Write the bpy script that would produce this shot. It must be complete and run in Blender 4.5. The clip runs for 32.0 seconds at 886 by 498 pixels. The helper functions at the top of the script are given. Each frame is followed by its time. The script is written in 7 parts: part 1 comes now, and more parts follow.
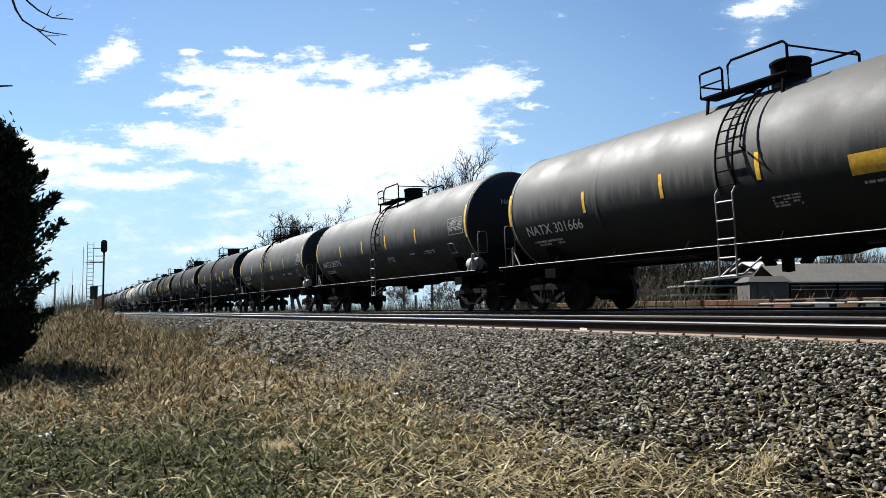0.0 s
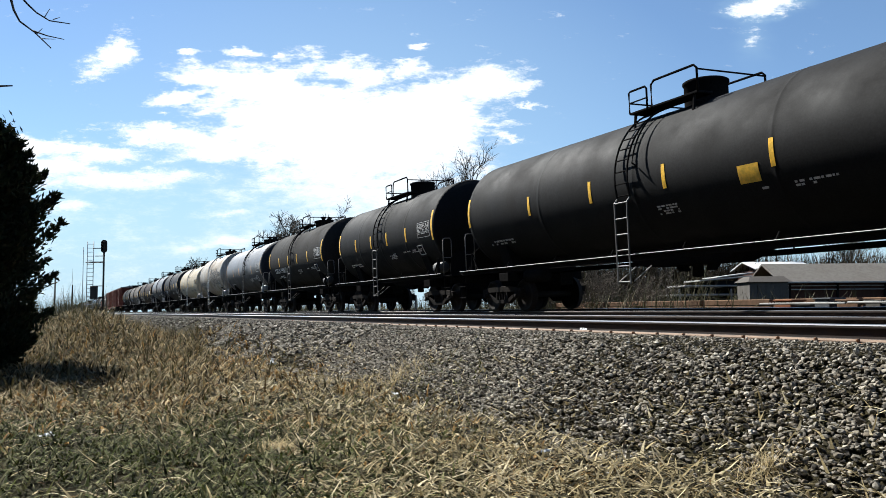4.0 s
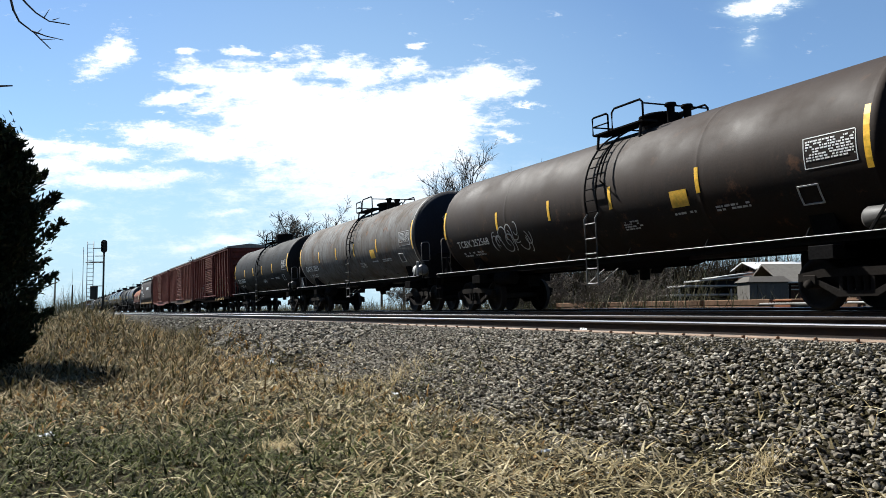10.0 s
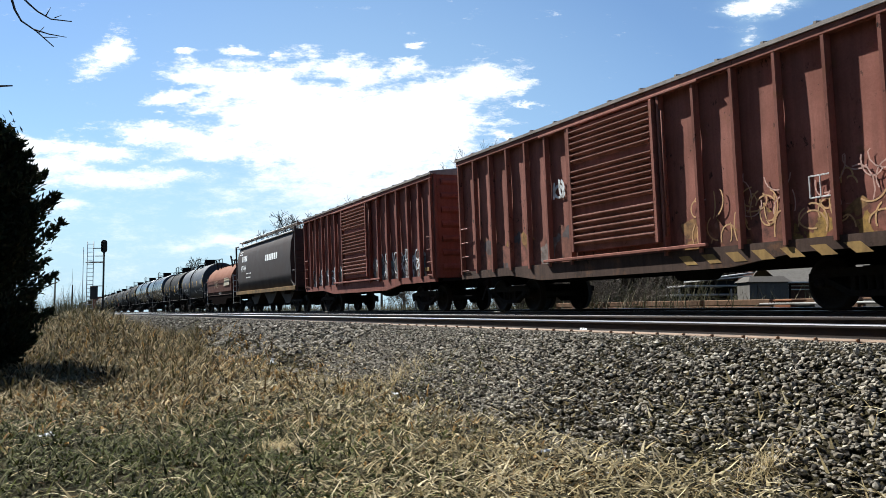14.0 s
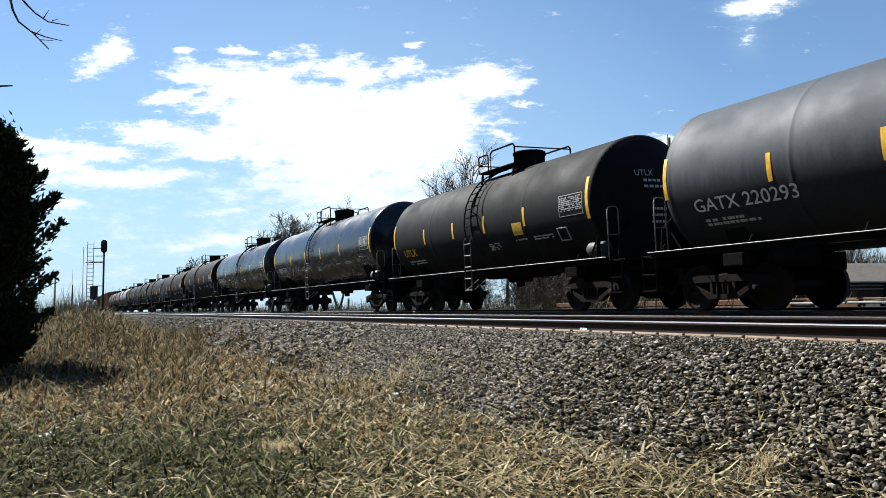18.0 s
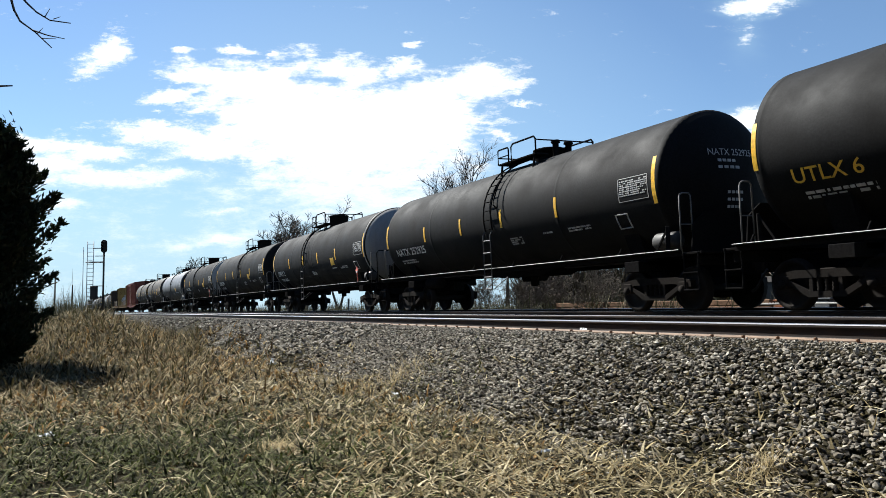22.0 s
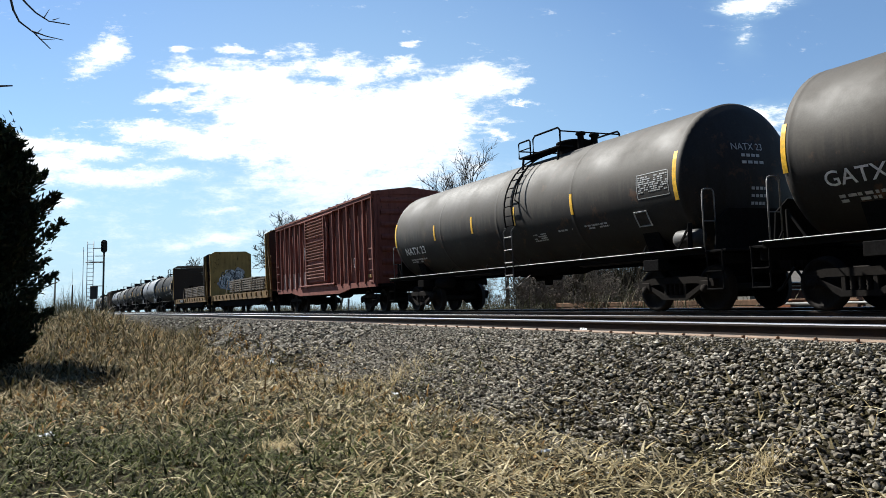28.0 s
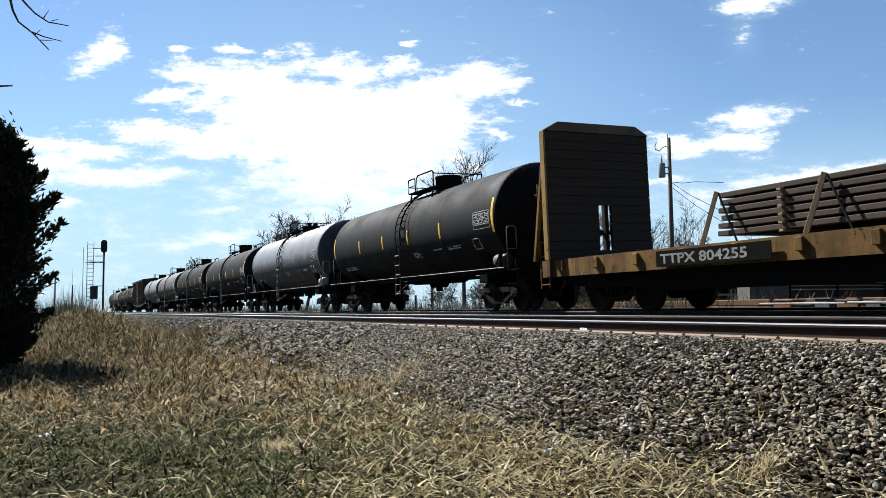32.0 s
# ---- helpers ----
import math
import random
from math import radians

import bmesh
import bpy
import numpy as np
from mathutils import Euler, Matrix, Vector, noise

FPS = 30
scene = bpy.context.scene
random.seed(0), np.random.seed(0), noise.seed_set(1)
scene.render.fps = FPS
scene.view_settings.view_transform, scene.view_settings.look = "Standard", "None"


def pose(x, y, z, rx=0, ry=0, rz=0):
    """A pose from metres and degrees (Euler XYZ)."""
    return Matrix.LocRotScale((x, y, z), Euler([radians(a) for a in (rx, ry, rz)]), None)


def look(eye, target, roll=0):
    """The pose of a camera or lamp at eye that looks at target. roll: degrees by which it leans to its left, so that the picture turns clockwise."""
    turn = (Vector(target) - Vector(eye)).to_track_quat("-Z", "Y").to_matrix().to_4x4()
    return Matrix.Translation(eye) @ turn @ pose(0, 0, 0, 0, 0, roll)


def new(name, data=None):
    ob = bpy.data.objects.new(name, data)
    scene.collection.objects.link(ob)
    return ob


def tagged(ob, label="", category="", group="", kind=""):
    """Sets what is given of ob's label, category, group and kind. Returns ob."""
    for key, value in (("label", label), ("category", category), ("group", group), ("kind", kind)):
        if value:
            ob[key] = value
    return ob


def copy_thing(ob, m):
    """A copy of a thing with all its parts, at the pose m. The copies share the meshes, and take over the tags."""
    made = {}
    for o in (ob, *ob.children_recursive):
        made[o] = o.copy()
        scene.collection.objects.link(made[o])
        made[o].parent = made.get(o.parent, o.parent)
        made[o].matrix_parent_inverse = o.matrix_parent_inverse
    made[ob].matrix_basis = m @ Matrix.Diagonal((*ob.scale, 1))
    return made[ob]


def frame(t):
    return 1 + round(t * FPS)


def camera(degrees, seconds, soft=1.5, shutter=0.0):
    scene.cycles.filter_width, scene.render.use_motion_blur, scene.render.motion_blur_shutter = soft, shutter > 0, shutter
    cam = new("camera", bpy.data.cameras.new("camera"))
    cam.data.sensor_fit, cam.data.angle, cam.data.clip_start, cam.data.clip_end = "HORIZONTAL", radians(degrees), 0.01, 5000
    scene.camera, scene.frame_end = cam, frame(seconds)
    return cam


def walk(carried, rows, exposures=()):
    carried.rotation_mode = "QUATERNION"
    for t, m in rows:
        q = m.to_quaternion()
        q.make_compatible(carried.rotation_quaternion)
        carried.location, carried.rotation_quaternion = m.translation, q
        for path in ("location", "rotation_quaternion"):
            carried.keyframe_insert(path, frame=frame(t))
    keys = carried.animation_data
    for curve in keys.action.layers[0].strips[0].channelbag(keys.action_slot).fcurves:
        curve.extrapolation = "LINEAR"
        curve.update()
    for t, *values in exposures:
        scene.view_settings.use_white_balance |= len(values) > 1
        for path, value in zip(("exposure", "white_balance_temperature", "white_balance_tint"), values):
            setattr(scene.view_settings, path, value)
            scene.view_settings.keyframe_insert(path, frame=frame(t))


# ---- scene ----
# World: the tracks run along x, the train rolls towards +x, y points away from the camera,
# z = 0 at the rail heads of the train's track.
YAW, TILT, ROLL = 25.58, 4.25, -0.5
EYE = Vector((0.0, 0.0, 0.055))
cam = camera(57.5, 32.0, soft=0.38)
aim = Vector((-math.cos(radians(YAW)) * math.cos(radians(TILT)),
              math.sin(radians(YAW)) * math.cos(radians(TILT)), math.sin(radians(TILT))))
VIEW = look(EYE, EYE + aim * 10, ROLL)
walk(cam, [(0.0, VIEW), (32.0, VIEW)], exposures=((0.0, 1.35, 6150, 8), (32.0, 1.35, 6150, 8)))

# ---- light ----
SUN_WAY = Vector((-3.4, -1.22, 3.5)).normalized()
world = bpy.data.worlds.new("sky")
scene.world = world
world.use_nodes = True
wn = world.node_tree.nodes
sky = wn.new("ShaderNodeTexSky")
sky.sky_type = "NISHITA"
sky.sun_disc = False
sky.sun_elevation = math.asin(SUN_WAY.z)
sky.sun_rotation = math.atan2(SUN_WAY.x, SUN_WAY.y)
sky.air_density, sky.dust_density, sky.ozone_density = 1.0, 0.1, 4.5
wn["Background"].inputs["Strength"].default_value = 0.05
world.node_tree.links.new(sky.outputs[0], wn["Background"].inputs[0])
lamp = bpy.data.lights.new("sun", "SUN")
lamp.energy, lamp.angle, lamp.color = 5.0, radians(0.55), (1.0, 0.95, 0.87)
sun = new("sun", lamp)
sun.matrix_basis = look(SUN_WAY * 60, (0, 0, 0))
CLOUD_GLOW, HAZE_GLOW = 0.48, 0.36

# ---- materials ----
def tree_of(name):
    m = bpy.data.materials.new(name)
    m.use_nodes = True
    return m, m.node_tree, m.node_tree.nodes["Principled BSDF"]


def node(nt, kind, values=(), operation=""):
    n = nt.nodes.new(kind)
    if operation:
        n.operation = operation
    for k, v in dict(values).items():
        n.inputs[k].default_value = v
    return n


def rgba(c):
    return (c[0], c[1], c[2], 1.0)


def mixed(nt, fac, a, b, kind="MIX"):
    """A colour mix; a and b are colours or sockets."""
    n = nt.nodes.new("ShaderNodeMix")
    n.data_type, n.blend_type = "RGBA", kind
    for slot, v in ((0, fac), (6, a), (7, b)):
        if isinstance(v, (int, float)):
            n.inputs[slot].default_value = v
        elif isinstance(v, tuple):
            n.inputs[slot].default_value = rgba(v)
        else:
            nt.links.new(v, n.inputs[slot])
    return n.outputs[2]


def noise_of(nt, coord, scale, detail=4.0, rough=0.55, stretch=(1, 1, 1), lo=0.35, hi=0.65):
    mp = node(nt, "ShaderNodeMapping", {"Scale": stretch})
    nt.links.new(coord, mp.inputs[0])
    n = node(nt, "ShaderNodeTexNoise", {"Scale": scale, "Detail": detail, "Roughness": rough})
    nt.links.new(mp.outputs[0], n.inputs["Vector"])
    r = node(nt, "ShaderNodeMapRange", {"From Min": lo, "From Max": hi})
    nt.links.new(n.outputs[0], r.inputs[0])
    return r.outputs[0]


def bumped(nt, bsdf, height, strength, distance=0.01):
    b = node(nt, "ShaderNodeBump", {"Strength": strength, "Distance": distance})
    nt.links.new(height, b.inputs["Height"])
    nt.links.new(b.outputs[0], bsdf.inputs["Normal"])


MATS = {}


def paint(name, rgb, rough=0.5, dirt=(0.10, 0.085, 0.07), amount=0.35, rust=0.0, metal=0.0, bump=0.15, spec=0.14, flake=0.0, dust=None, lit_from=-0.16):
    """Weathered paint: dirt in two scales, run-down streaks, rust spots and a painted-in sunlit top."""
    if name in MATS:
        return MATS[name]
    m, nt, b = tree_of(name)
    co = node(nt, "ShaderNodeTexCoord").outputs["Object"]
    broad = noise_of(nt, co, 0.9, 5, 0.6, lo=0.3, hi=0.75)
    streak = noise_of(nt, co, 3.0, 4, 0.6, stretch=(2.2, 2.2, 0.16), lo=0.42, hi=0.75)
    fine = noise_of(nt, co, 26.0, 5, 0.65, lo=0.35, hi=0.7)
    light = tuple(min(1, c * 1.16 + 0.008) for c in rgb)
    col = mixed(nt, fine, rgb, light)
    fac = node(nt, "ShaderNodeMath", {1: amount}, operation="MULTIPLY")
    nt.links.new(broad, fac.inputs[0])
    col = mixed(nt, fac.outputs[0], col, dirt)
    fac2 = node(nt, "ShaderNodeMath", {1: amount * 0.8}, operation="MULTIPLY")
    nt.links.new(streak, fac2.inputs[0])
    col = mixed(nt, fac2.outputs[0], col, tuple(c * 0.6 for c in dirt))
    if rust:
        spots = noise_of(nt, co, 2.1, 8, 0.7, lo=0.62 - rust * 0.12, hi=0.70)
        fr = node(nt, "ShaderNodeMath", {1: min(1, 0.45 + rust * 0.5)}, operation="MULTIPLY")
        nt.links.new(spots, fr.inputs[0])
        col = mixed(nt, fr.outputs[0], col, (0.16, 0.075, 0.035))
    if flake:
        bits = noise_of(nt, co, 6.5, 7, 0.75, stretch=(1, 1, 0.55), lo=0.585, hi=0.62)
        patches = noise_of(nt, co, 1.1, 4, 0.6, lo=0.62 - flake * 0.2, hi=0.72 - flake * 0.2)
        both = node(nt, "ShaderNodeMath", operation="MULTIPLY")
        nt.links.new(bits, both.inputs[0])
        nt.links.new(patches, both.inputs[1])
        col = mixed(nt, both.outputs[0], col, (0.028, 0.017, 0.012))
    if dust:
        # pale dusty top, dark lower half: sun and shade in the colour; streaked edge
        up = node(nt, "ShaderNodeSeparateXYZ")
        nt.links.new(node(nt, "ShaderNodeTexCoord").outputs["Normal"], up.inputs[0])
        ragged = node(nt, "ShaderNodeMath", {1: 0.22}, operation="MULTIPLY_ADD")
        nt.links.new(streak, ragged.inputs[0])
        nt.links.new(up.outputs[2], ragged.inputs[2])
        film = node(nt, "ShaderNodeMapRange", {"From Min": lit_from, "From Max": lit_from + 0.36})
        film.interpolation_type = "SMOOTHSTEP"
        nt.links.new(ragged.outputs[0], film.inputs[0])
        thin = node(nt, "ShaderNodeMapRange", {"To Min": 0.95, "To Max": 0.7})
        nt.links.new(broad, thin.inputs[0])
        # the steep ends keep the dark tone, as shaded
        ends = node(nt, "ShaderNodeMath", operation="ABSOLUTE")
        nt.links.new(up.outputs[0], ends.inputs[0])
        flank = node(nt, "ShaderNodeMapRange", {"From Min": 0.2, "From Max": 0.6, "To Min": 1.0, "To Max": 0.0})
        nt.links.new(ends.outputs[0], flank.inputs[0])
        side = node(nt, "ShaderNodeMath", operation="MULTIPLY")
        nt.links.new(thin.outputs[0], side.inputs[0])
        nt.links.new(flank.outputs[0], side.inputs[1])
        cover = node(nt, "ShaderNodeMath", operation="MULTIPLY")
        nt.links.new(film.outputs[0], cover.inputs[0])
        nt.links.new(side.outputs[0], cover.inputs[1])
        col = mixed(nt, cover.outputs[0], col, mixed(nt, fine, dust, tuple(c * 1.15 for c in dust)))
    nt.links.new(col, b.inputs["Base Color"])
    rr = node(nt, "ShaderNodeMapRange", {"To Min": rough, "To Max": min(1, rough + 0.25)})
    nt.links.new(broad, rr.inputs[0])
    nt.links.new(rr.outputs[0], b.inputs["Roughness"])
    b.inputs["Metallic"].default_value = metal
    b.inputs["Specular IOR Level"].default_value = spec
    if bump:
        bumped(nt, b, fine, bump, 0.004)
    MATS[name] = m
    return m


def plain(name, rgb, rough=0.6, metal=0.0, vary=0.25, scale=9.0):
    """A small part's finish with a little grain."""
    if name in MATS:
        return MATS[name]
    m, nt, b = tree_of(name)
    co = node(nt, "ShaderNodeTexCoord").outputs["Object"]
    f = noise_of(nt, co, scale, 6, 0.65)
    col = mixed(nt, f, tuple(c * (1 - vary) for c in rgb), tuple(min(1, c * (1 + vary)) for c in rgb))
    nt.links.new(col, b.inputs["Base Color"])
    b.inputs["Roughness"].default_value, b.inputs["Metallic"].default_value = rough, metal
    MATS[name] = m
    return m


def scattered(name, colours, rough=0.85, spec=0.2, through_light=0.0):
    """Joined small pieces: each island takes a colour of the ramp."""
    if name in MATS:
        return MATS[name]
    m, nt, b = tree_of(name)
    geo = node(nt, "ShaderNodeNewGeometry")
    ramp = node(nt, "ShaderNodeValToRGB")
    ramp.color_ramp.elements.remove(ramp.color_ramp.elements[1])
    for i, c in enumerate(colours):
        e = ramp.color_ramp.elements[0] if i == 0 else ramp.color_ramp.elements.new(i / (len(colours) - 1))
        e.position, e.color = i / max(1, len(colours) - 1), rgba(c)
    nt.links.new(geo.outputs["Random Per Island"], ramp.inputs[0])
    co = node(nt, "ShaderNodeTexCoord").outputs["Object"]
    f = noise_of(nt, co, 40.0, 3, 0.6)
    col = mixed(nt, f, (0.62, 0.62, 0.62), (1.0, 1.0, 1.0))
    col = mixed(nt, 1.0, ramp.outputs[0], col, "MULTIPLY")
    nt.links.new(col, b.inputs["Base Color"])
    b.inputs["Roughness"].default_value = rough
    b.inputs["Specular IOR Level"].default_value = spec
    if through_light:
        tr = node(nt, "ShaderNodeBsdfTranslucent")
        nt.links.new(col, tr.inputs[0])
        mx = node(nt, "ShaderNodeMixShader", {0: through_light})
        nt.links.new(b.outputs[0], mx.inputs[1])
        nt.links.new(tr.outputs[0], mx.inputs[2])
        nt.links.new(mx.outputs[0], nt.nodes["Material Output"].inputs[0])
    MATS[name] = m
    return m


def piece_stone(name, colours):
    """Single stones: each object takes a colour of the ramp by its own random number."""
    m = scattered(name, colours)
    nt = m.node_tree
    info = node(nt, "ShaderNodeObjectInfo")
    ramp = [n for n in nt.nodes if n.bl_idname == "ShaderNodeValToRGB"][0]
    nt.links.new(info.outputs["Random"], ramp.inputs[0])
    return m


PALEIRON = plain("pale_iron", (0.3, 0.295, 0.28), 0.6, 0.1)
STEEL_BLACK = paint("black_steel", (0.008, 0.008, 0.0085), 0.7, (0.016, 0.014, 0.012), 0.5, spec=0.0)
TRUCK = paint("truck_iron", (0.012, 0.011, 0.010), 0.8, (0.024, 0.019, 0.016), 0.6, bump=0.3, spec=0.03)
WHEEL = paint("wheel_iron", (0.014, 0.012, 0.011), 0.7, (0.026, 0.02, 0.016), 0.4, spec=0.12)
GALV = plain("grab_iron", (0.55, 0.54, 0.52), 0.5, 0.2)
EDGE = plain("sunlit_edge", (0.17, 0.167, 0.16), 0.6, 0.1)
DULL = plain("dull_iron", (0.055, 0.053, 0.05), 0.65, 0.1)
WORN = plain("worn_iron", (0.16, 0.155, 0.15), 0.6, 0.2)
WHITE = plain("white_lettering", (0.72, 0.72, 0.70), 0.55)
BLACKINK = plain("black_lettering", (0.03, 0.03, 0.03), 0.6)
YELLOW = plain("yellow_reflector", (0.80, 0.46, 0.03), 0.4)
GREYLET = plain("faded_lettering", (0.42, 0.42, 0.41), 0.6)

# ---- mesh tools ----
class Shape:
    """Collects vertices and faces for one mesh."""

    def __init__(self):
        self.v, self.f, self.s = [], [], []

    def add(self, verts, faces, smooth=False):
        k = len(self.v)
        self.v.extend(tuple(p) for p in verts)
        self.f.extend(tuple(i + k for i in f) for f in faces)
        self.s.extend([smooth] * len(faces))
        return self

    def box(self, x, y, z, sx, sy, sz, bevel=0.012, m=None):
        """A box round (x, y, z) with chamfered edges."""
        b = min(bevel, sx * 0.3, sy * 0.3, sz * 0.3)
        hx, hy, hz = sx / 2, sy / 2, sz / 2
        vs, idx = [], {}
        for i in (-1, 1):
            for j in (-1, 1):
                for k in (-1, 1):
                    for a in range(3):
                        o = [hx, hy, hz]
                        q = [o[n] if n == a else o[n] - b for n in range(3)]
                        idx[(i, j, k, a)] = len(vs)
                        vs.append((q[0] * i, q[1] * j, q[2] * k))
        fs = []
        for a in range(3):
            for sgn in (-1, 1):
                c = []
                for p, q in ((-1, -1), (1, -1), (1, 1), (-1, 1)):
                    key = [0, 0, 0]
                    key[a], key[(a + 1) % 3], key[(a + 2) % 3] = sgn, p, q
                    c.append(idx[(*key, a)])
                fs.append(c if sgn > 0 else c[::-1])
        for a in range(3):
            b1, c1 = (a + 1) % 3, (a + 2) % 3
            for p in (-1, 1):
                for q in (-1, 1):
                    k0, k1 = [0, 0, 0], [0, 0, 0]
                    k0[a], k1[a] = -1, 1
                    k0[b1] = k1[b1] = p
                    k0[c1] = k1[c1] = q
                    face = [idx[(*k0, b1)], idx[(*k1, b1)], idx[(*k1, c1)], idx[(*k0, c1)]]
                    fs.append(face if p * q < 0 else face[::-1])
        for i in (-1, 1):
            for j in (-1, 1):
                for k in (-1, 1):
                    face = [idx[(i, j, k, 0)], idx[(i, j, k, 1)], idx[(i, j, k, 2)]]
                    fs.append(face if i * j * k > 0 else face[::-1])
        if m is not None:
            vs = [m @ Vector(p) for p in vs]
        return self.add([(p[0] + x, p[1] + y, p[2] + z) for p in vs], fs)

    def tube(self, pts, r, n=6, r1=None, caps=True):
        """A round bar along pts."""
        pts = [Vector(p) for p in pts]
        vs, fs = [], []
        up = Vector((0, 0, 1))
        for i, p in enumerate(pts):
            d = (pts[min(i + 1, len(pts) - 1)] - pts[max(i - 1, 0)]).normalized()
            a = d.cross(up)
            if a.length < 0.05:
                a = d.cross(Vector((1, 0, 0)))
            a.normalize()
            b = a.cross(d)
            rr = r if r1 is None else r + (r1 - r) * i / (len(pts) - 1)
            for k in range(n):
                w = 2 * math.pi * k / n
                vs.append(p + a * (rr * math.cos(w)) + b * (rr * math.sin(w)))
        for i in range(len(pts) - 1):
            for k in range(n):
                k2 = (k + 1) % n
                fs.append((i * n + k, i * n + k2, (i + 1) * n + k2, (i + 1) * n + k))
        self.add(vs, fs, n > 5)
        if caps:
            self.add([], [])
            base = len(self.v) - len(vs)
            self.f += [tuple(base + k for k in range(n))[::-1], tuple(base + (len(pts) - 1) * n + k for k in range(n))]
            self.s += [False, False]
        return self

    def lathe(self, profile, n=32, axis="x", at=(0, 0, 0), smooth=True):
        """Turns (along, radius) pairs round an axis; ends close where the radius is 0."""
        vs, fs = [], []
        for h, r in profile:
            for k in range(n):
                w = 2 * math.pi * k / n
                c, s = r * math.cos(w), r * math.sin(w)
                p = {"x": (h, c, s), "y": (s, h, c), "z": (c, s, h)}[axis]
                vs.append((p[0] + at[0], p[1] + at[1], p[2] + at[2]))
        for i in range(len(profile) - 1):
            for k in range(n):
                k2 = (k + 1) % n
                fs.append((i * n + k, i * n + k2, (i + 1) * n + k2, (i + 1) * n + k))
        return self.add(vs, fs, smooth)

    def prism(self, poly, axis, lo, hi):
        """Extrudes a polygon, given in the two other axes, from lo to hi along an axis."""
        n = len(poly)
        order = {"x": lambda a, b, h: (h, a, b), "y": lambda a, b, h: (a, h, b), "z": lambda a, b, h: (a, b, h)}[axis]
        vs = [order(a, b, lo) for a, b in poly] + [order(a, b, hi) for a, b in poly]
        fs = [tuple(range(n)), tuple(range(n, 2 * n))[::-1]]
        fs += [(i, i + n, (i + 1) % n + n, (i + 1) % n) for i in range(n)]
        return self.add(vs, fs)

    def bar(self, p, q, w, h, bevel=0.008):
        """A flat bar from p to q, w wide across and h deep."""
        p, q = Vector(p), Vector(q)
        d = q - p
        turn = d.to_track_quat("X", "Z").to_matrix().to_4x4()
        c = (p + q) / 2
        return self.box(c.x, c.y, c.z, d.length, w, h, bevel, turn)

    def mesh(self, name, *mats, recalc=False):
        me = bpy.data.meshes.new(name)
        me.from_pydata(self.v, [], self.f)
        me.polygons.foreach_set("use_smooth", self.s)
        if recalc:
            bm = bmesh.new()
            bm.from_mesh(me)
            bmesh.ops.recalc_face_normals(bm, faces=bm.faces)
            bm.to_mesh(me)
            bm.free()
        for m in mats:
            me.materials.append(m)
        return me


def part(name, shape, material, parent, label="", at=None):
    """One mesh object under a thing or a part."""
    me = shape if isinstance(shape, bpy.types.Mesh) else shape.mesh(name, material, recalc=True)
    ob = new(name, me)
    ob.parent = parent
    if at is not None:
        ob.matrix_basis = at if isinstance(at, Matrix) else Matrix.Translation(at)
    if label:
        ob["label"] = label
    return ob


def thing(name, label, category, group="", kind="", at=None):
    ob = tagged(new(name), label, category, group, kind)
    ob.empty_display_size = 0.2
    if at is not None:
        ob.matrix_basis = at
    return ob


def raw_mesh(name, verts, faces, material, smooth=False):
    """A large joined mesh from arrays; all faces have the same number of corners."""
    verts, faces = np.asarray(verts, np.float32), np.asarray(faces, np.int32)
    me = bpy.data.meshes.new(name)
    n = faces.shape[1]
    me.vertices.add(len(verts))
    me.vertices.foreach_set("co", verts.ravel())
    me.loops.add(faces.size)
    me.loops.foreach_set("vertex_index", faces.ravel())
    me.polygons.add(len(faces))
    me.polygons.foreach_set("loop_start", np.arange(len(faces), dtype=np.int32) * n)
    me.polygons.foreach_set("use_smooth", np.full(len(faces), smooth))
    me.update(calc_edges=True)
    me.validate()
    me.materials.append(material)
    return me


def letters(text, size, bold=0.0):
    """Flat lettering as vertices and faces in metres, cut in strips so that it can bend."""
    cu = bpy.data.curves.new("letters", "FONT")
    cu.body, cu.size, cu.offset, cu.resolution_u = text, size, bold, 3
    ob = bpy.data.objects.new("letters", cu)
    me = bpy.data.meshes.new_from_object(ob)
    bm = bmesh.new()
    bm.from_mesh(me)
    for k in range(1, 5):
        geom = list(bm.verts) + list(bm.edges) + list(bm.faces)
        bmesh.ops.bisect_plane(bm, geom=geom, plane_co=(0, size * 0.72 * k / 5, 0), plane_no=(0, 1, 0))
    bm.verts.index_update()
    vs = [v.co.copy() for v in bm.verts]
    fs = [tuple(v.index for v in f.verts) for f in bm.faces]
    bm.free()
    bpy.data.objects.remove(ob)
    bpy.data.meshes.remove(me)
    bpy.data.curves.remove(cu)
    return vs, fs

# ---- ground and tracks ----
Y_N, Z_N, CANT = 8.1, -0.11, 2.0      # the empty track's centre line and height, the cant of both
Y_T = 12.7                            # the train's track
GAUGE = 0.755


def bed_height(y):
    """Cross section of the ground and the ballast bed."""
    pts = [(-4000, -1.5), (-6, -1.5), (3.6, -1.40), (4.8, -1.30), (6.45, -0.36), (6.75, -0.315), (9.6, -0.26),
           (14.4, -0.17), (14.9, -0.2), (16.2, -0.75), (18.5, -0.85), (26, -0.75), (60, -0.6), (4000, -0.6)]
    for (a, p), (b, q) in zip(pts, pts[1:]):
        if a <= y <= b:
            return p + (q - p) * (y - a) / (b - a)
    return pts[-1][1]


def ground_height(x, y):
    # a low rise of tall grass along the line, far off on the near side
    rise = 1.2 / (1 + math.exp(max(-40, min(40, (x + 26) / 5)))) * math.exp(-((y - 1.6) / 2.2) ** 2)
    n = noise.noise((x * 0.35, y * 0.35, 0)) * 0.07 if abs(x) < 90 and -10 < y < 5 else 0
    return bed_height(y) + rise + n


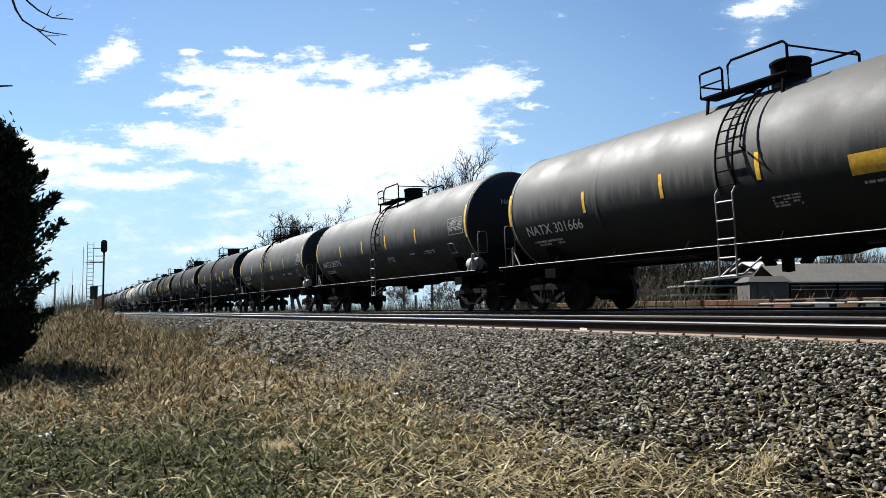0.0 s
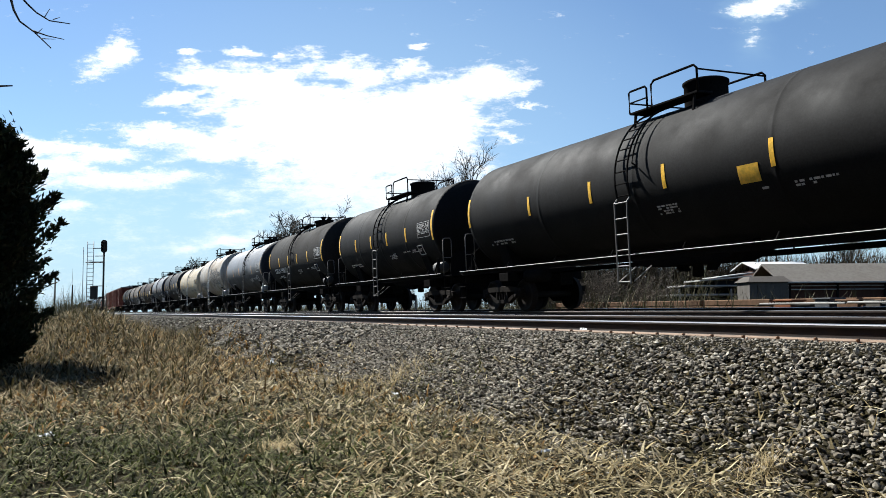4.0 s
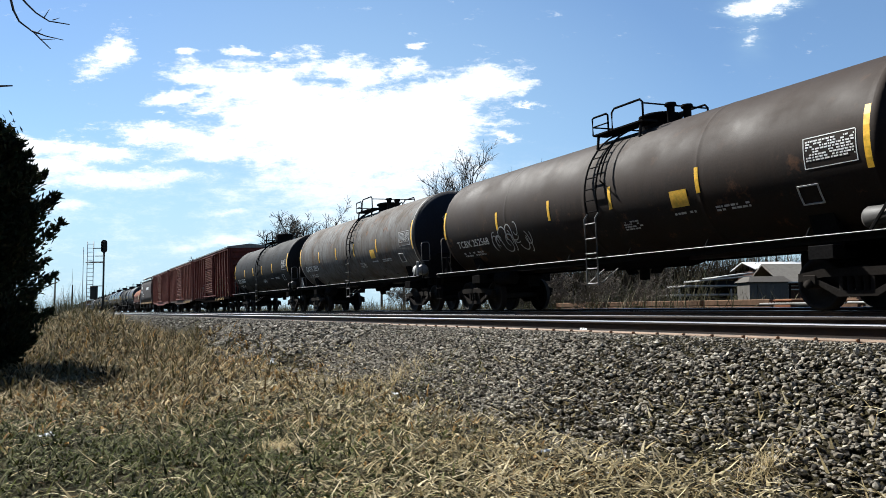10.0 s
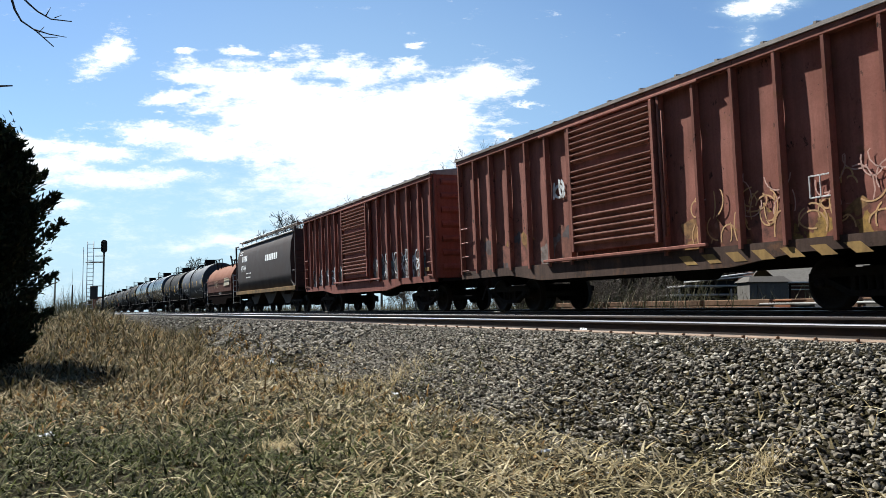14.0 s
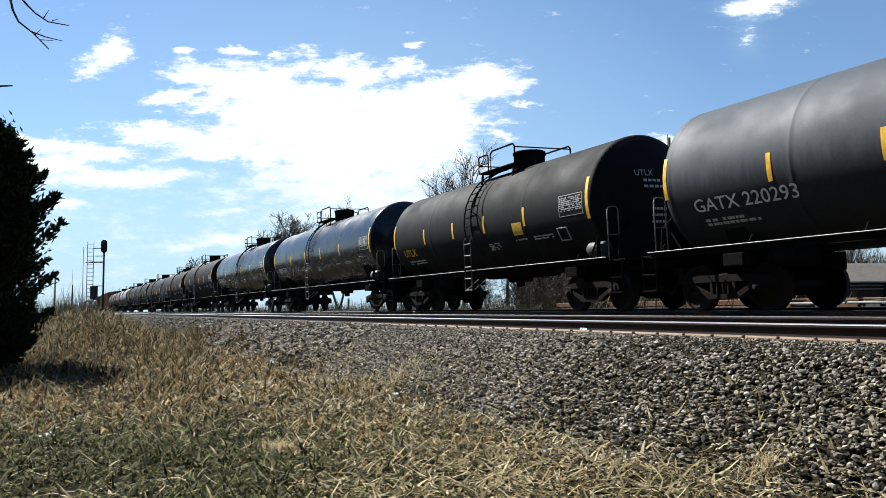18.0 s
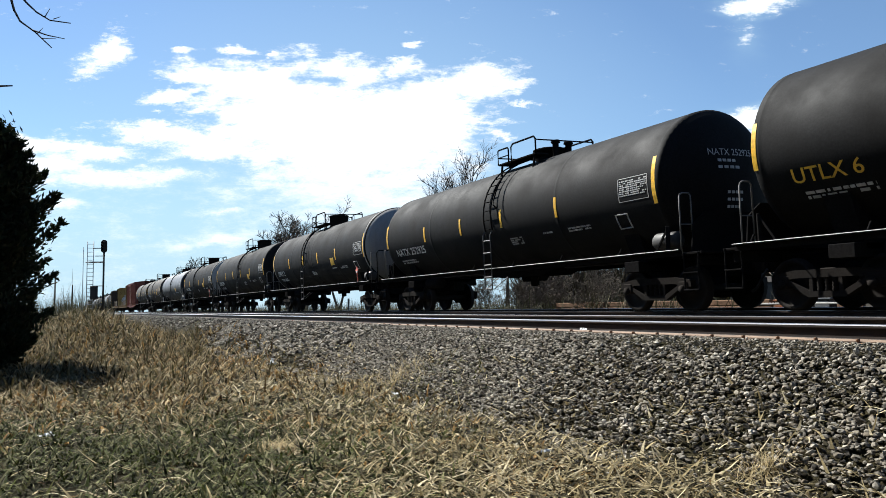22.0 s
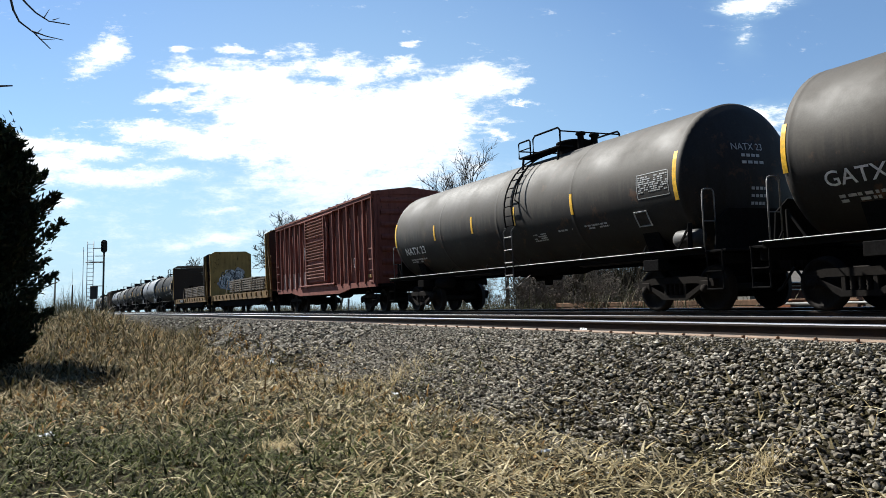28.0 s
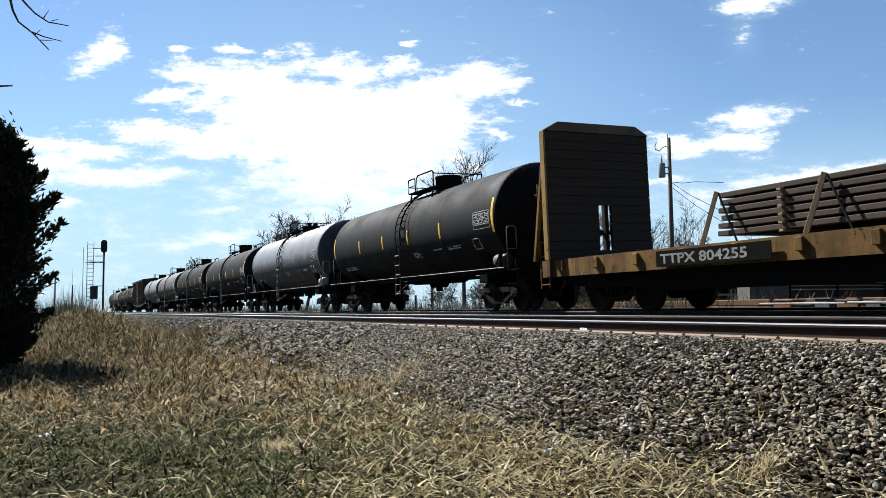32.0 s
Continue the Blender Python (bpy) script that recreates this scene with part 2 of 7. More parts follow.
def make_ground():
    xs = sorted(set([-4000, -2000, -1000, -600, -400, -300, -220, -160, -120, 30, 60, 120, 300, 1000, 4000]
                    + [-100 + 4 * i for i in range(10)] + [-60 + i * 0.8 for i in range(100)]))
    ys = sorted(set([-4000, -1500, -500, -200, -100, -60, -40, -30, -24, -20, -16, -13] + [-11 + 0.5 * i for i in range(30)]
                    + [4.8, 5.3, 5.9, 6.45, 6.75, 8, 9.6, 12, 14.4, 14.9, 16.2, 18.5, 22, 26, 40, 60, 120, 300, 800, 2000, 4000]))
    v = [(x, y, ground_height(x, y) - (0.02 if 4.6 < y < 15 else 0)) for x in xs for y in ys]
    n = len(ys)
    f = [(i * n + j, (i + 1) * n + j, (i + 1) * n + j + 1, i * n + j + 1) for i in range(len(xs) - 1) for j in range(n - 1)]
    m, nt, b = tree_of("earth_and_straw")
    co = node(nt, "ShaderNodeTexCoord").outputs["Object"]
    big = noise_of(nt, co, 0.5, 5, 0.6)
    mid = noise_of(nt, co, 4.0, 6, 0.7)
    fine = noise_of(nt, co, 60.0, 6, 0.75, stretch=(1, 1.6, 1), lo=0.42, hi=0.62)
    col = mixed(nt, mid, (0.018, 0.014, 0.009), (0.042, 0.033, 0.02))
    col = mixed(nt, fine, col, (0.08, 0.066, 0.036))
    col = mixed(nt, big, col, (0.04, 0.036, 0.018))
    nt.links.new(col, b.inputs["Base Color"])
    b.inputs["Roughness"].default_value = 0.95
    b.inputs["Specular IOR Level"].default_value = 0.04
    bumped(nt, b, fine, 0.8, 0.03)
    ob = new("ground", raw_mesh("ground", v, f, m, True))
    return tagged(ob, "flat ground of dry earth with matted straw-coloured grass", "ground", kind="structure")


make_ground()

RAIL_PROFILE = [(-0.022, 0), (0.022, 0), (0.034, -0.006), (0.038, -0.016), (0.037, -0.034), (0.012, -0.045), (0.009, -0.145), (0.07, -0.168),
                (0.07, -0.182), (-0.07, -0.182), (-0.07, -0.168), (-0.009, -0.145), (-0.012, -0.045), (-0.037, -0.034), (-0.038, -0.016), (-0.034, -0.006)]


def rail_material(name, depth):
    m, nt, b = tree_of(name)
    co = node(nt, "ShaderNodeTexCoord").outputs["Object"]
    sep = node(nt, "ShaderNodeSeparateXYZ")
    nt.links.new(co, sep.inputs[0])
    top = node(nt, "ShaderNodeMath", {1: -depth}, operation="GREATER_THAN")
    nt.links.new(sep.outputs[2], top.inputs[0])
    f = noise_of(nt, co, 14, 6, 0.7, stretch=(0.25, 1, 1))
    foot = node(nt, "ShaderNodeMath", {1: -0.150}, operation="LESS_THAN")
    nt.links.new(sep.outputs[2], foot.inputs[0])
    # web darkened for the shade under the head, foot lightened as sunlit rust
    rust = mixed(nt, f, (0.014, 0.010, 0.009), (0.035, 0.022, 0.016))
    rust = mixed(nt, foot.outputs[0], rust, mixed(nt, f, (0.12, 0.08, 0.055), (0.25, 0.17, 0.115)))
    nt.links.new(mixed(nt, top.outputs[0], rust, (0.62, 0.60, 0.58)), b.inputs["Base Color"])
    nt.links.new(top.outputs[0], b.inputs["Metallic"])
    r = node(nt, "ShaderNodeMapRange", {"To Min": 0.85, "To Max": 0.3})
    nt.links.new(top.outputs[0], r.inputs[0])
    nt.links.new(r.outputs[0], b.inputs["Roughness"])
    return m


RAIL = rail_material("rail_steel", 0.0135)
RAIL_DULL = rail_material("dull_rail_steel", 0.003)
TIE = paint("creosoted_timber", (0.07, 0.058, 0.048), 0.9, (0.16, 0.13, 0.10), 0.6, bump=0.6)
PLATE = paint("rusty_plate", (0.20, 0.11, 0.06), 0.85, (0.10, 0.06, 0.04), 0.5)


def track(label, y, z, x0, x1, x_near, fine):
    root = thing("railway_track", label, "railway track", kind="structure", at=pose(0, y, z, CANT))
    for side in (-1, 1):
        s = Shape().prism([(a + side * GAUGE, h) for a, h in RAIL_PROFILE], "x", x0, x1)
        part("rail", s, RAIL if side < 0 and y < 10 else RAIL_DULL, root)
    tie = Shape().box(0, 0, -0.30, 0.22, 2.6, 0.18, 0.02).mesh("tie", TIE)
    plate = Shape().box(0, 0, -0.19, 0.2, 0.36, 0.02, 0.004).mesh("tie_plate", PLATE)
    spike = Shape().box(0, 0, 0, 0.03, 0.045, 0.05, 0.008).mesh("spike", PLATE)
    n = 0
    x = x_near
    while n < 150:
        part("tie", tie, TIE, root, at=(x, 0, 0))
        if n < fine:
            for side in (-1, 1):
                part("tie_plate", plate, PLATE, root, at=(x, side * GAUGE, 0))
                for k in (-1, 1):
                    part("spike", spike, PLATE, root, at=(x + 0.05 * k, side * GAUGE + 0.095 * k, -0.165))
        x -= 0.5
        n += 1
    return root


track("empty ballasted track with polished rail heads and rusty rail feet", Y_N, Z_N, -900, 60, 3, 70)
track("ballasted track under the freight train, rusty rails with shade-dark webs", Y_T, 0.0, -900, 60, 4, 40)

# ---- the freight train ----
R_TANK = 1.56
MID = [2.88]      # height of the tank's middle for the car in hand
AXLE, R_WHEEL = 0.89, 0.457
WHEELSETS = []


def wheelset_mesh():
    s = Shape()
    for side in (-1, 1):
        prof = [(-0.07, 0.0), (-0.07, 0.11), (-0.025, 0.13), (-0.02, 0.36), (-0.065, 0.385), (-0.065, R_WHEEL + 0.0),
                (0.045, R_WHEEL), (0.065, R_WHEEL + 0.028), (0.075, R_WHEEL + 0.01), (0.07, 0.385), (0.02, 0.35), (0.03, 0.12), (0.07, 0.1), (0.07, 0.0)]
        s.lathe([(side * (0.755) - side * h, r) for h, r in prof][::1], 28, "y")
    s.lathe([(-1.02, 0.0), (-1.02, 0.07), (-0.82, 0.08), (0.82, 0.08), (1.02, 0.07), (1.02, 0.0)], 12, "y")
    return s.mesh("wheelset", WHEEL, recalc=True)


def side_frame_mesh(side):
    """The cast side frame of a three-piece truck, with its spring nest and axle boxes."""
    y = side * 1.0
    s = Shape()
    top = [(-1.12, 0.50), (-1.12, 0.64), (-0.62, 0.71), (0.62, 0.71), (1.12, 0.64), (1.12, 0.50), (0.62, 0.57), (-0.62, 0.57)]
    low = [(-0.95, 0.56), (-0.36, 0.24), (0.36, 0.24), (0.95, 0.56), (0.78, 0.56), (0.32, 0.34), (-0.32, 0.34), (-0.78, 0.56)]
    s.prism(top, "y", y - 0.07, y + 0.07)
    s.prism(low, "y", y - 0.065, y + 0.065)
    for k in (-1, 1):
        s.box(k * 0.29, y, 0.50, 0.09, 0.13, 0.34)
        s.box(k * AXLE, y, 0.52, 0.30, 0.17, 0.22, 0.03)
        s.lathe([(y + side * 0.08, 0.0), (y + side * 0.08, 0.085), (y + side * 0.13, 0.08), (y + side * 0.135, 0.0)][::side], 10, "y", (k * AXLE, 0, 0.457))
    return s.mesh("side_frame", TRUCK, recalc=True)


def springs_mesh(side):
    s = Shape()
    for k in (-0.15, 0.0, 0.15):
        prof = []
        for i in range(9):
            prof.append((0.34 + 0.03 * i, 0.062 if i % 2 else 0.05))
        s.lathe(prof, 8, "z", (k, side * 1.0, 0))
    return s.mesh("spring_nest", TRUCK, recalc=True)


MESH_WHEELSET = wheelset_mesh()
MESH_FRAME = {s: side_frame_mesh(s) for s in (-1, 1)}
MESH_SPRING = {s: springs_mesh(s) for s in (-1, 1)}
MESH_BOLSTER = Shape().box(0, 0, 0.60, 0.36, 2.0, 0.26, 0.03).box(0, 0, 0.78, 0.5, 0.5, 0.12).mesh("bolster", TRUCK)
MESH_BEAM = Shape().box(0.42, 0, 0.42, 0.1, 1.6, 0.12).box(-0.42, 0, 0.42, 0.1, 1.6, 0.12).box(0, 0.1, 0.36, 1.0, 0.06, 0.06).mesh("brake_beam", TRUCK)
knuckle = Shape().box(0.0, 0, 0.86, 0.62, 0.14, 0.16, 0.03).box(0.36, -0.05, 0.86, 0.26, 0.26, 0.28, 0.06).box(0.46, 0.12, 0.86, 0.22, 0.1, 0.26, 0.04)
MESH_COUPLER = knuckle.mesh("coupler", TRUCK)
hose = Shape().tube([(0.2, 0.3, 0.78), (0.32, 0.32, 0.62), (0.5, 0.3, 0.42), (0.66, 0.25, 0.36)], 0.028, 7)
MESH_HOSE = hose.mesh("air_hose", plain("rubber", (0.02, 0.02, 0.02), 0.8), recalc=True)


def running_gear(car, length, inset=2.15, detail=True):
    """Two trucks and the couplers of a car."""
    for k in (-1, 1):
        truck = part("truck", MESH_BOLSTER, TRUCK, car, at=(k * (length / 2 - inset), 0, 0))
        for s in (-1, 1):
            part("side_frame", MESH_FRAME[s], TRUCK, truck)
            if detail:
                part("spring_nest", MESH_SPRING[s], TRUCK, truck)
        part("brake_beam", MESH_BEAM, TRUCK, truck)
        for a in (-1, 1):
            w = part("wheelset", MESH_WHEELSET, WHEEL, truck)
            w.matrix_parent_inverse = Matrix.Translation((a * AXLE, 0, R_WHEEL))
            WHEELSETS.append(w)
        turn = pose(k * (length / 2 - 0.45), 0, 0, 0, 0, 0 if k > 0 else 180)
        part("coupler", MESH_COUPLER, TRUCK, car, at=turn)
        if detail:
            part("air_hose", MESH_HOSE, TRUCK, car, at=turn)


def on_tank(u, h, r=R_TANK, lift=0.006):
    """A point on the tank's near flank, u along it and h metres of arc above its middle."""
    w = h / r
    return (u, -(r + lift) * math.cos(w), MID[0] + (r + lift) * math.sin(w))


def tank_patch(s, u0, u1, h0, h1, r=R_TANK, lift=0.006, n=6):
    """A thin plate laid on the flank of a tank."""
    vs = []
    for i in range(n + 1):
        h = h0 + (h1 - h0) * i / n
        vs += [on_tank(u0, h, r, lift), on_tank(u1, h, r, lift), on_tank(u1, h, r, -0.004), on_tank(u0, h, r, -0.004)]
    fs = []
    for i in range(n):
        a, b = i * 4, i * 4 + 4
        for k in range(4):
            fs.append((a + k, a + (k + 1) % 4, b + (k + 1) % 4, b + k))
    fs += [(3, 2, 1, 0), (n * 4, n * 4 + 1, n * 4 + 2, n * 4 + 3)]
    return s.add(vs, fs)


def words_of(text, size, bold=0.0):
    """The letters of a mark, word by word, as vertices and faces."""
    vs, fs = letters(text, size, bold)
    cut = None
    if " " in text:
        first = letters(text.split(" ")[0], size, bold)[0]
        cut = max(p.x for p in first) + size * 0.05
    sets = [[], []]
    for f in fs:
        sets[1 if cut is not None and vs[f[0]].x > cut else 0].append(f)
    out = []
    for group in sets:
        if group:
            used = sorted({i for f in group for i in f})
            slot = {i: k for k, i in enumerate(used)}
            out.append(([vs[i] for i in used], [tuple(slot[i] for i in f) for f in group]))
    return out


def text_bars(s, u, h, rows, width, size, r, seed):
    """Rows of small unreadable data as plain bars."""
    rnd = random.Random(seed)
    for i in range(rows):
        x = u
        while x < u + width:
            w = rnd.uniform(0.7, 3.2) * size
            if rnd.random() < 0.78:
                tank_patch(s, x, min(x + w, u + width), h - i * size * 1.7, h - i * size * 1.7 + size, r, 0.005, 2)
            x += w + rnd.uniform(0.4, 1.1) * size
    return s


def tank_car(spec, seed):
    """One tank car; spec holds what sets it apart."""
    L = spec["length"]
    r = spec.get("r", R_TANK)
    MID[0] = spec.get("top", 4.36) - r
    rnd = random.Random(seed)
    shell = spec["paint"]
    # shells with a pale or light-topped colour
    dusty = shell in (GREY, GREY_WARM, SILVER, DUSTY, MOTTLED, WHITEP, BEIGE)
    car = thing("tank_car", spec["label"], "tank car", "freight cars of the train")
    half = L / 2 - spec.get("inset", 0.74)
    prof = []
    head = 0.62
    for i in range(13):
        w = math.pi / 2 * i / 12
        prof.append((-half + head * (1 - math.cos(w)), r * math.sin(w)))
    seams = spec.get("seams", 4)
    mid = []
    for i in range(seams + 1):
        x = -half + head + (2 * half - 2 * head) * i / seams
        mid += [(x - 0.12, r), (x - 0.03, r), (x - 0.015, r + 0.004), (x + 0.015, r + 0.004), (x + 0.03, r), (x + 0.12, r)]
    left = [(h, q) for h, q in prof if h < -half + head - 0.14]
    body = left + mid + [(-h, q) for h, q in left][::-1]
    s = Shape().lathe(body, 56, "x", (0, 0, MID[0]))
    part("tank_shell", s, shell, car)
    if spec.get("head"):
        cap = [(half - head * 0.98 + 0.02, r + 0.008)] + [(-h + 0.008, q * 1.003 + 0.003) for h, q in left][::-1]
        part("end_head", Shape().lathe(cap, 56, "x", (0, 0, MID[0])), spec["head"], car, spec.get("head_label", "plain grey painted tank head"))
    if dusty or spec.get("head"):
        for k in (-1, 1):
            x = k * (half - head)
            ring = [(x - 0.02, r + 0.001), (x - 0.016, r + 0.012), (x + 0.016, r + 0.012), (x + 0.02, r + 0.001)]
            part("end_rim", Shape().lathe(ring, 56, "x", (0, 0, MID[0])), PALEIRON, car, "pale weld rim round the end")
    # saddle wraps on the ends
    frame = spec.get("frame", STEEL_BLACK)
    for k in (-1, 1):
        s = Shape()
        x = k * (half - 1.9)
        ring = [(1.75, -0.95), (1.55, -1.3), (1.0, -1.62), (0.4, -1.75)]
        s.prism([(-0.95, 1.0), (0.95, 1.0), (1.28, 1.9), (1.1, 1.95), (0.7, 1.62), (0, 1.45), (-0.7, 1.62), (-1.1, 1.95), (-1.28, 1.9)], "x", x - 0.25, x + 0.25)
        s.box(x, 0, 0.98, 0.5, 2.5, 0.24)
        part("saddle", s, frame, car)
        s = Shape()
        a, b = (half - 3.2) * k, (L / 2 - 0.35) * k
        s.box((a + b) / 2, 0, 0.86, abs(b - a), 0.42, 0.34, 0.02)
        s.box(k * (L / 2 - 0.5), 0, 1.02, 0.16, 2.7, 0.22, 0.02)
        part("stub_sill", s, frame, car)
    # side running board with its brackets
    s = Shape()
    zb = 1.22
    for side in (-1, 1):
        s.box(0, side * 1.60, zb, L - 1.4, 0.07, 0.024, 0.004)
        s.box(0, side * 1.555, zb - 0.06, L - 1.4, 0.03, 0.10, 0.004)
        x = -half + 0.3
        while x < half:
            s.bar((x, side * 1.56, zb - 0.02), (x + 0.02, side * 1.46, zb + 0.17), 0.04, 0.03)
            x += 2.3
    part("running_board", s, spec.get("board", STEEL_BLACK), car, spec.get("board_label", ""))
    # pale bar that stands in for the board's sunlit top edge
    s = Shape()
    s.tube([(-L / 2 + 0.7, -1.637, zb + 0.014), (L / 2 - 0.7, -1.637, zb + 0.014)], 0.009, 5)
    part("edge_rail", s, spec.get("grab", EDGE), car)
    # end platforms, steps and grab irons
    for k in (-1, 1):
        xe = k * (L / 2 - 0.55)
        s = Shape()
        s.box(xe, 0, 1.16, 0.55, 2.9, 0.05, 0.01)
        part("end_platform", s, frame, car)
        for side in (-1, 1):
            y = side * 1.47
            s = Shape()
            s.tube([(xe - 0.2, y, 1.18), (xe - 0.2, y, 0.42)], 0.018, 5).tube([(xe + 0.2, y, 1.18), (xe + 0.2, y, 0.42)], 0.018, 5)
            for z in (0.44, 0.78):
                s.box(xe, y, z, 0.42, 0.08, 0.03, 0.006)
            part("step", s, frame, car)
            s = Shape()
            x0 = xe - k * 0.24
            s.tube([(x0, y, 1.15), (x0, y, 2.28), (x0, y * 0.985, 2.35), (x0, y * 0.94, 2.38), (x0, side * 1.22, 2.38), (x0, side * 1.17, 2.32), (x0, side * 1.16, 1.15)], 0.016, 6)
            s.tube([(x0, y, 1.75), (x0, side * 1.16, 1.75)], 0.012, 5)
            part("grab_iron", s, spec.get("grab", WORN), car)
            s = Shape()
            x0 = k * (half - 0.45)
            s.bar((x0, y, 1.2), (x0 + k * 0.02, y * 0.99, 1.75), 0.05, 0.09)
            s.bar((x0 - k * 0.36, y, 1.24), (x0, y * 0.99, 1.7), 0.03, 0.05)
            part("end_post", s, PALEIRON if dusty else STEEL_BLACK, car)
    # centre ladder, curved over the flank, and its loop
    xl = spec.get("ladder", -0.25)
    for side in (-1,):
        s = Shape()
        for dx in (-0.21, 0.21):
            pts = []
            for i in range(12):
                w = radians(-14 + 8.0 * i)
                pts.append((xl + dx, side * (r + 0.10) * math.cos(w), MID[0] + (r + 0.10) * math.sin(w)))
            s.tube(pts, 0.022, 5)
        ladder = part("ladder", s, spec.get("ladder_paint", STEEL_BLACK), car)
        for i in range(11):
            w = radians(-12 + 9.0 * i)
            rung = Shape().tube([(xl + q, side * (r + 0.10) * math.cos(w), MID[0] + (r + 0.10) * math.sin(w)) for q in (-0.21, 0.21)], 0.016, 5)
            part("rung", rung, spec.get("ladder_paint", STEEL_BLACK), ladder)
        # its lower half hangs straight down past the running board
        s = Shape()
        zl = MID[0] + (r + 0.10) * math.sin(radians(-14))
        for dx in (-0.21, 0.21):
            s.tube([(xl + dx, side * 1.70, 0.62), (xl + dx, side * 1.70, zl - 0.1), (xl + dx, side * (r + 0.10) * math.cos(radians(-14)), zl + 0.02)], 0.022, 5)
        for dx in (-0.21, 0.3):
            s.bar((xl + dx, side * 1.68, 0.66), (xl + dx + 0.12, side * 1.3, 0.98), 0.05, 0.02)
        low = part("lower_ladder", s, spec.get("ladder_paint", WORN if shell in (GREY, GREY_WARM) else DULL), car, "worn lower ladder")
        z = 0.66
        while z < zl:
            rung = Shape().tube([(xl - 0.21, side * 1.70, z), (xl + 0.21, side * 1.70, z)], 0.017, 5)
            part("rung", rung, spec.get("ladder_paint", WORN if shell in (GREY, GREY_WARM) else DULL), low)
            z += 0.34
        s = Shape()
        pts = []
        for i in range(15):
            w = radians(10 + 5.4 * i)
            pts.append((xl + 0.44, side * (r + 0.16) * math.cos(w), MID[0] + (r + 0.16) * math.sin(w)))
        pts = [(xl + 0.44, side * (r + 0.02) * math.cos(radians(8)), MID[0] + r * math.sin(radians(8)))] + pts
        s.tube(pts, 0.02, 5)
        part("ladder_rail", s, spec.get("ladder_paint", STEEL_BLACK), car)
    # manway platform with handrails, and the dome
    zt = MID[0] + r
    dark = spec.get("top_paint", STEEL_BLACK)
    wide = 1.15
    x0 = xl + spec.get("deck_at", -0.45)
    x1 = x0 + spec.get("deck", 2.05 if spec.get("dome") == "low" else 2.15)
    for side in (-1, 1):
        s = Shape().box((x0 + x1) / 2, side * 0.75, zt + 0.02, x1 - x0, 0.42, 0.05, 0.01)
        for x in (x0 + 0.15, x1 - 0.15):
            s.bar((x, side * 0.9, zt), (x, side * 0.95, zt - 0.34), 0.06, 0.05)
        part("walkway", s, dark, car)
    tall = spec.get("rail_height", 0.50 if spec.get("dome") == "low" else 0.58)
    s = Shape()
    for side in (-1, 1):
        y = side * 0.95
        s.tube([(x0 + 0.75, y, zt + 0.02), (x0 + 0.75, y, zt + tall - 0.08), (x0 + 0.85, y, zt + tall), (x1 - 0.08, y, zt + tall), (x1, y, zt + tall - 0.08), (x1, y, zt + 0.02)], 0.026, 6)
        s.tube([(x0, y, zt + 0.02), (x0, y, zt + tall * 0.86), (x0 + 0.06, y, zt + tall * 0.9), (x0 + 0.55, y, zt + tall * 0.9), (x0 + 0.6, y, zt + tall * 0.8), (x0 + 0.6, y, zt + 0.02)], 0.024, 6)
        s.tube([(x0, y, zt + tall * 0.45), (x0 + 0.6, y, zt + tall * 0.45)], 0.018, 5)
    s.tube([(x1, -0.95, zt + tall - 0.1), (x1, 0.95, zt + tall - 0.1)], 0.02, 5)
    s.tube([(x0, -0.95, zt + tall * 0.45), (x0, 0.95, zt + tall * 0.45)], 0.02, 5)
    part("handrail", s, dark, car)
    kind = spec.get("dome", "box")
    xd = x0 + 1.4
    if kind == "box":
        q = spec.get("dome_r", 0.46)
        s = Shape().lathe([(zt - 0.1, q), (zt + 0.40, q), (zt + 0.42, q * 1.06), (zt + 0.47, q * 1.06), (zt + 0.50, q * 0.95), (zt + 0.51, 0.0)], 24, "z", (xd, 0, 0))
        part("manway_dome", s, dark, car)
    elif kind == "low":
        s = Shape().lathe([(zt - 0.1, 0.42), (zt + 0.2, 0.42), (zt + 0.22, 0.48), (zt + 0.28, 0.48), (zt + 0.31, 0.4), (zt + 0.33, 0.0)], 20, "z", (xd - 0.1, 0, 0))
        part("manway_dome", s, dark, car)
        s = Shape()
        for i, (dx, hh) in enumerate(((0.5, 0.34), (0.75, 0.26), (0.2, 0.2))):
            s.lathe([(zt - 0.05, 0.09), (zt + hh, 0.09), (zt + hh + 0.04, 0.14), (zt + hh + 0.1, 0.12), (zt + hh + 0.12, 0.0)], 10, "z", (xd + dx, -0.2 + 0.25 * i, 0))
        part("valve", s, dark, car)
    else:
        for dx, q, hh in ((0.2, 0.3, 0.5), (0.75, 0.22, 0.4)):
            s = Shape().lathe([(zt - 0.1, q * 0.9), (zt + hh * 0.5, q * 0.9), (zt + hh * 0.6, q), (zt + hh * 0.9, q * 0.92), (zt + hh, q * 0.6), (zt + hh + 0.02, 0.0)], 18, "z", (xd + dx, 0, 0))
            part("valve_housing", s, dark, car)
        s = Shape().box(xd - 0.5, 0, zt + 0.14, 0.6, 0.5, 0.2, 0.03)
        part("hatch", s, dark, car)
    # a rail across the painted end
    if spec.get("head") and "head_label" not in spec:
        x0 = half + 0.2
        s = Shape().tube([(x0, -1.3, 1.15), (x0, -1.3, 2.32), (x0, -1.22, 2.42), (x0, 1.22, 2.42), (x0, 1.3, 2.32), (x0, 1.3, 1.15)], 0.022, 6)
        s.tube([(x0, 0.1, 2.42), (x0 - 0.2, 0.1, 2.46)], 0.02, 5)
        part("end_rail", s, STEEL_BLACK, car)
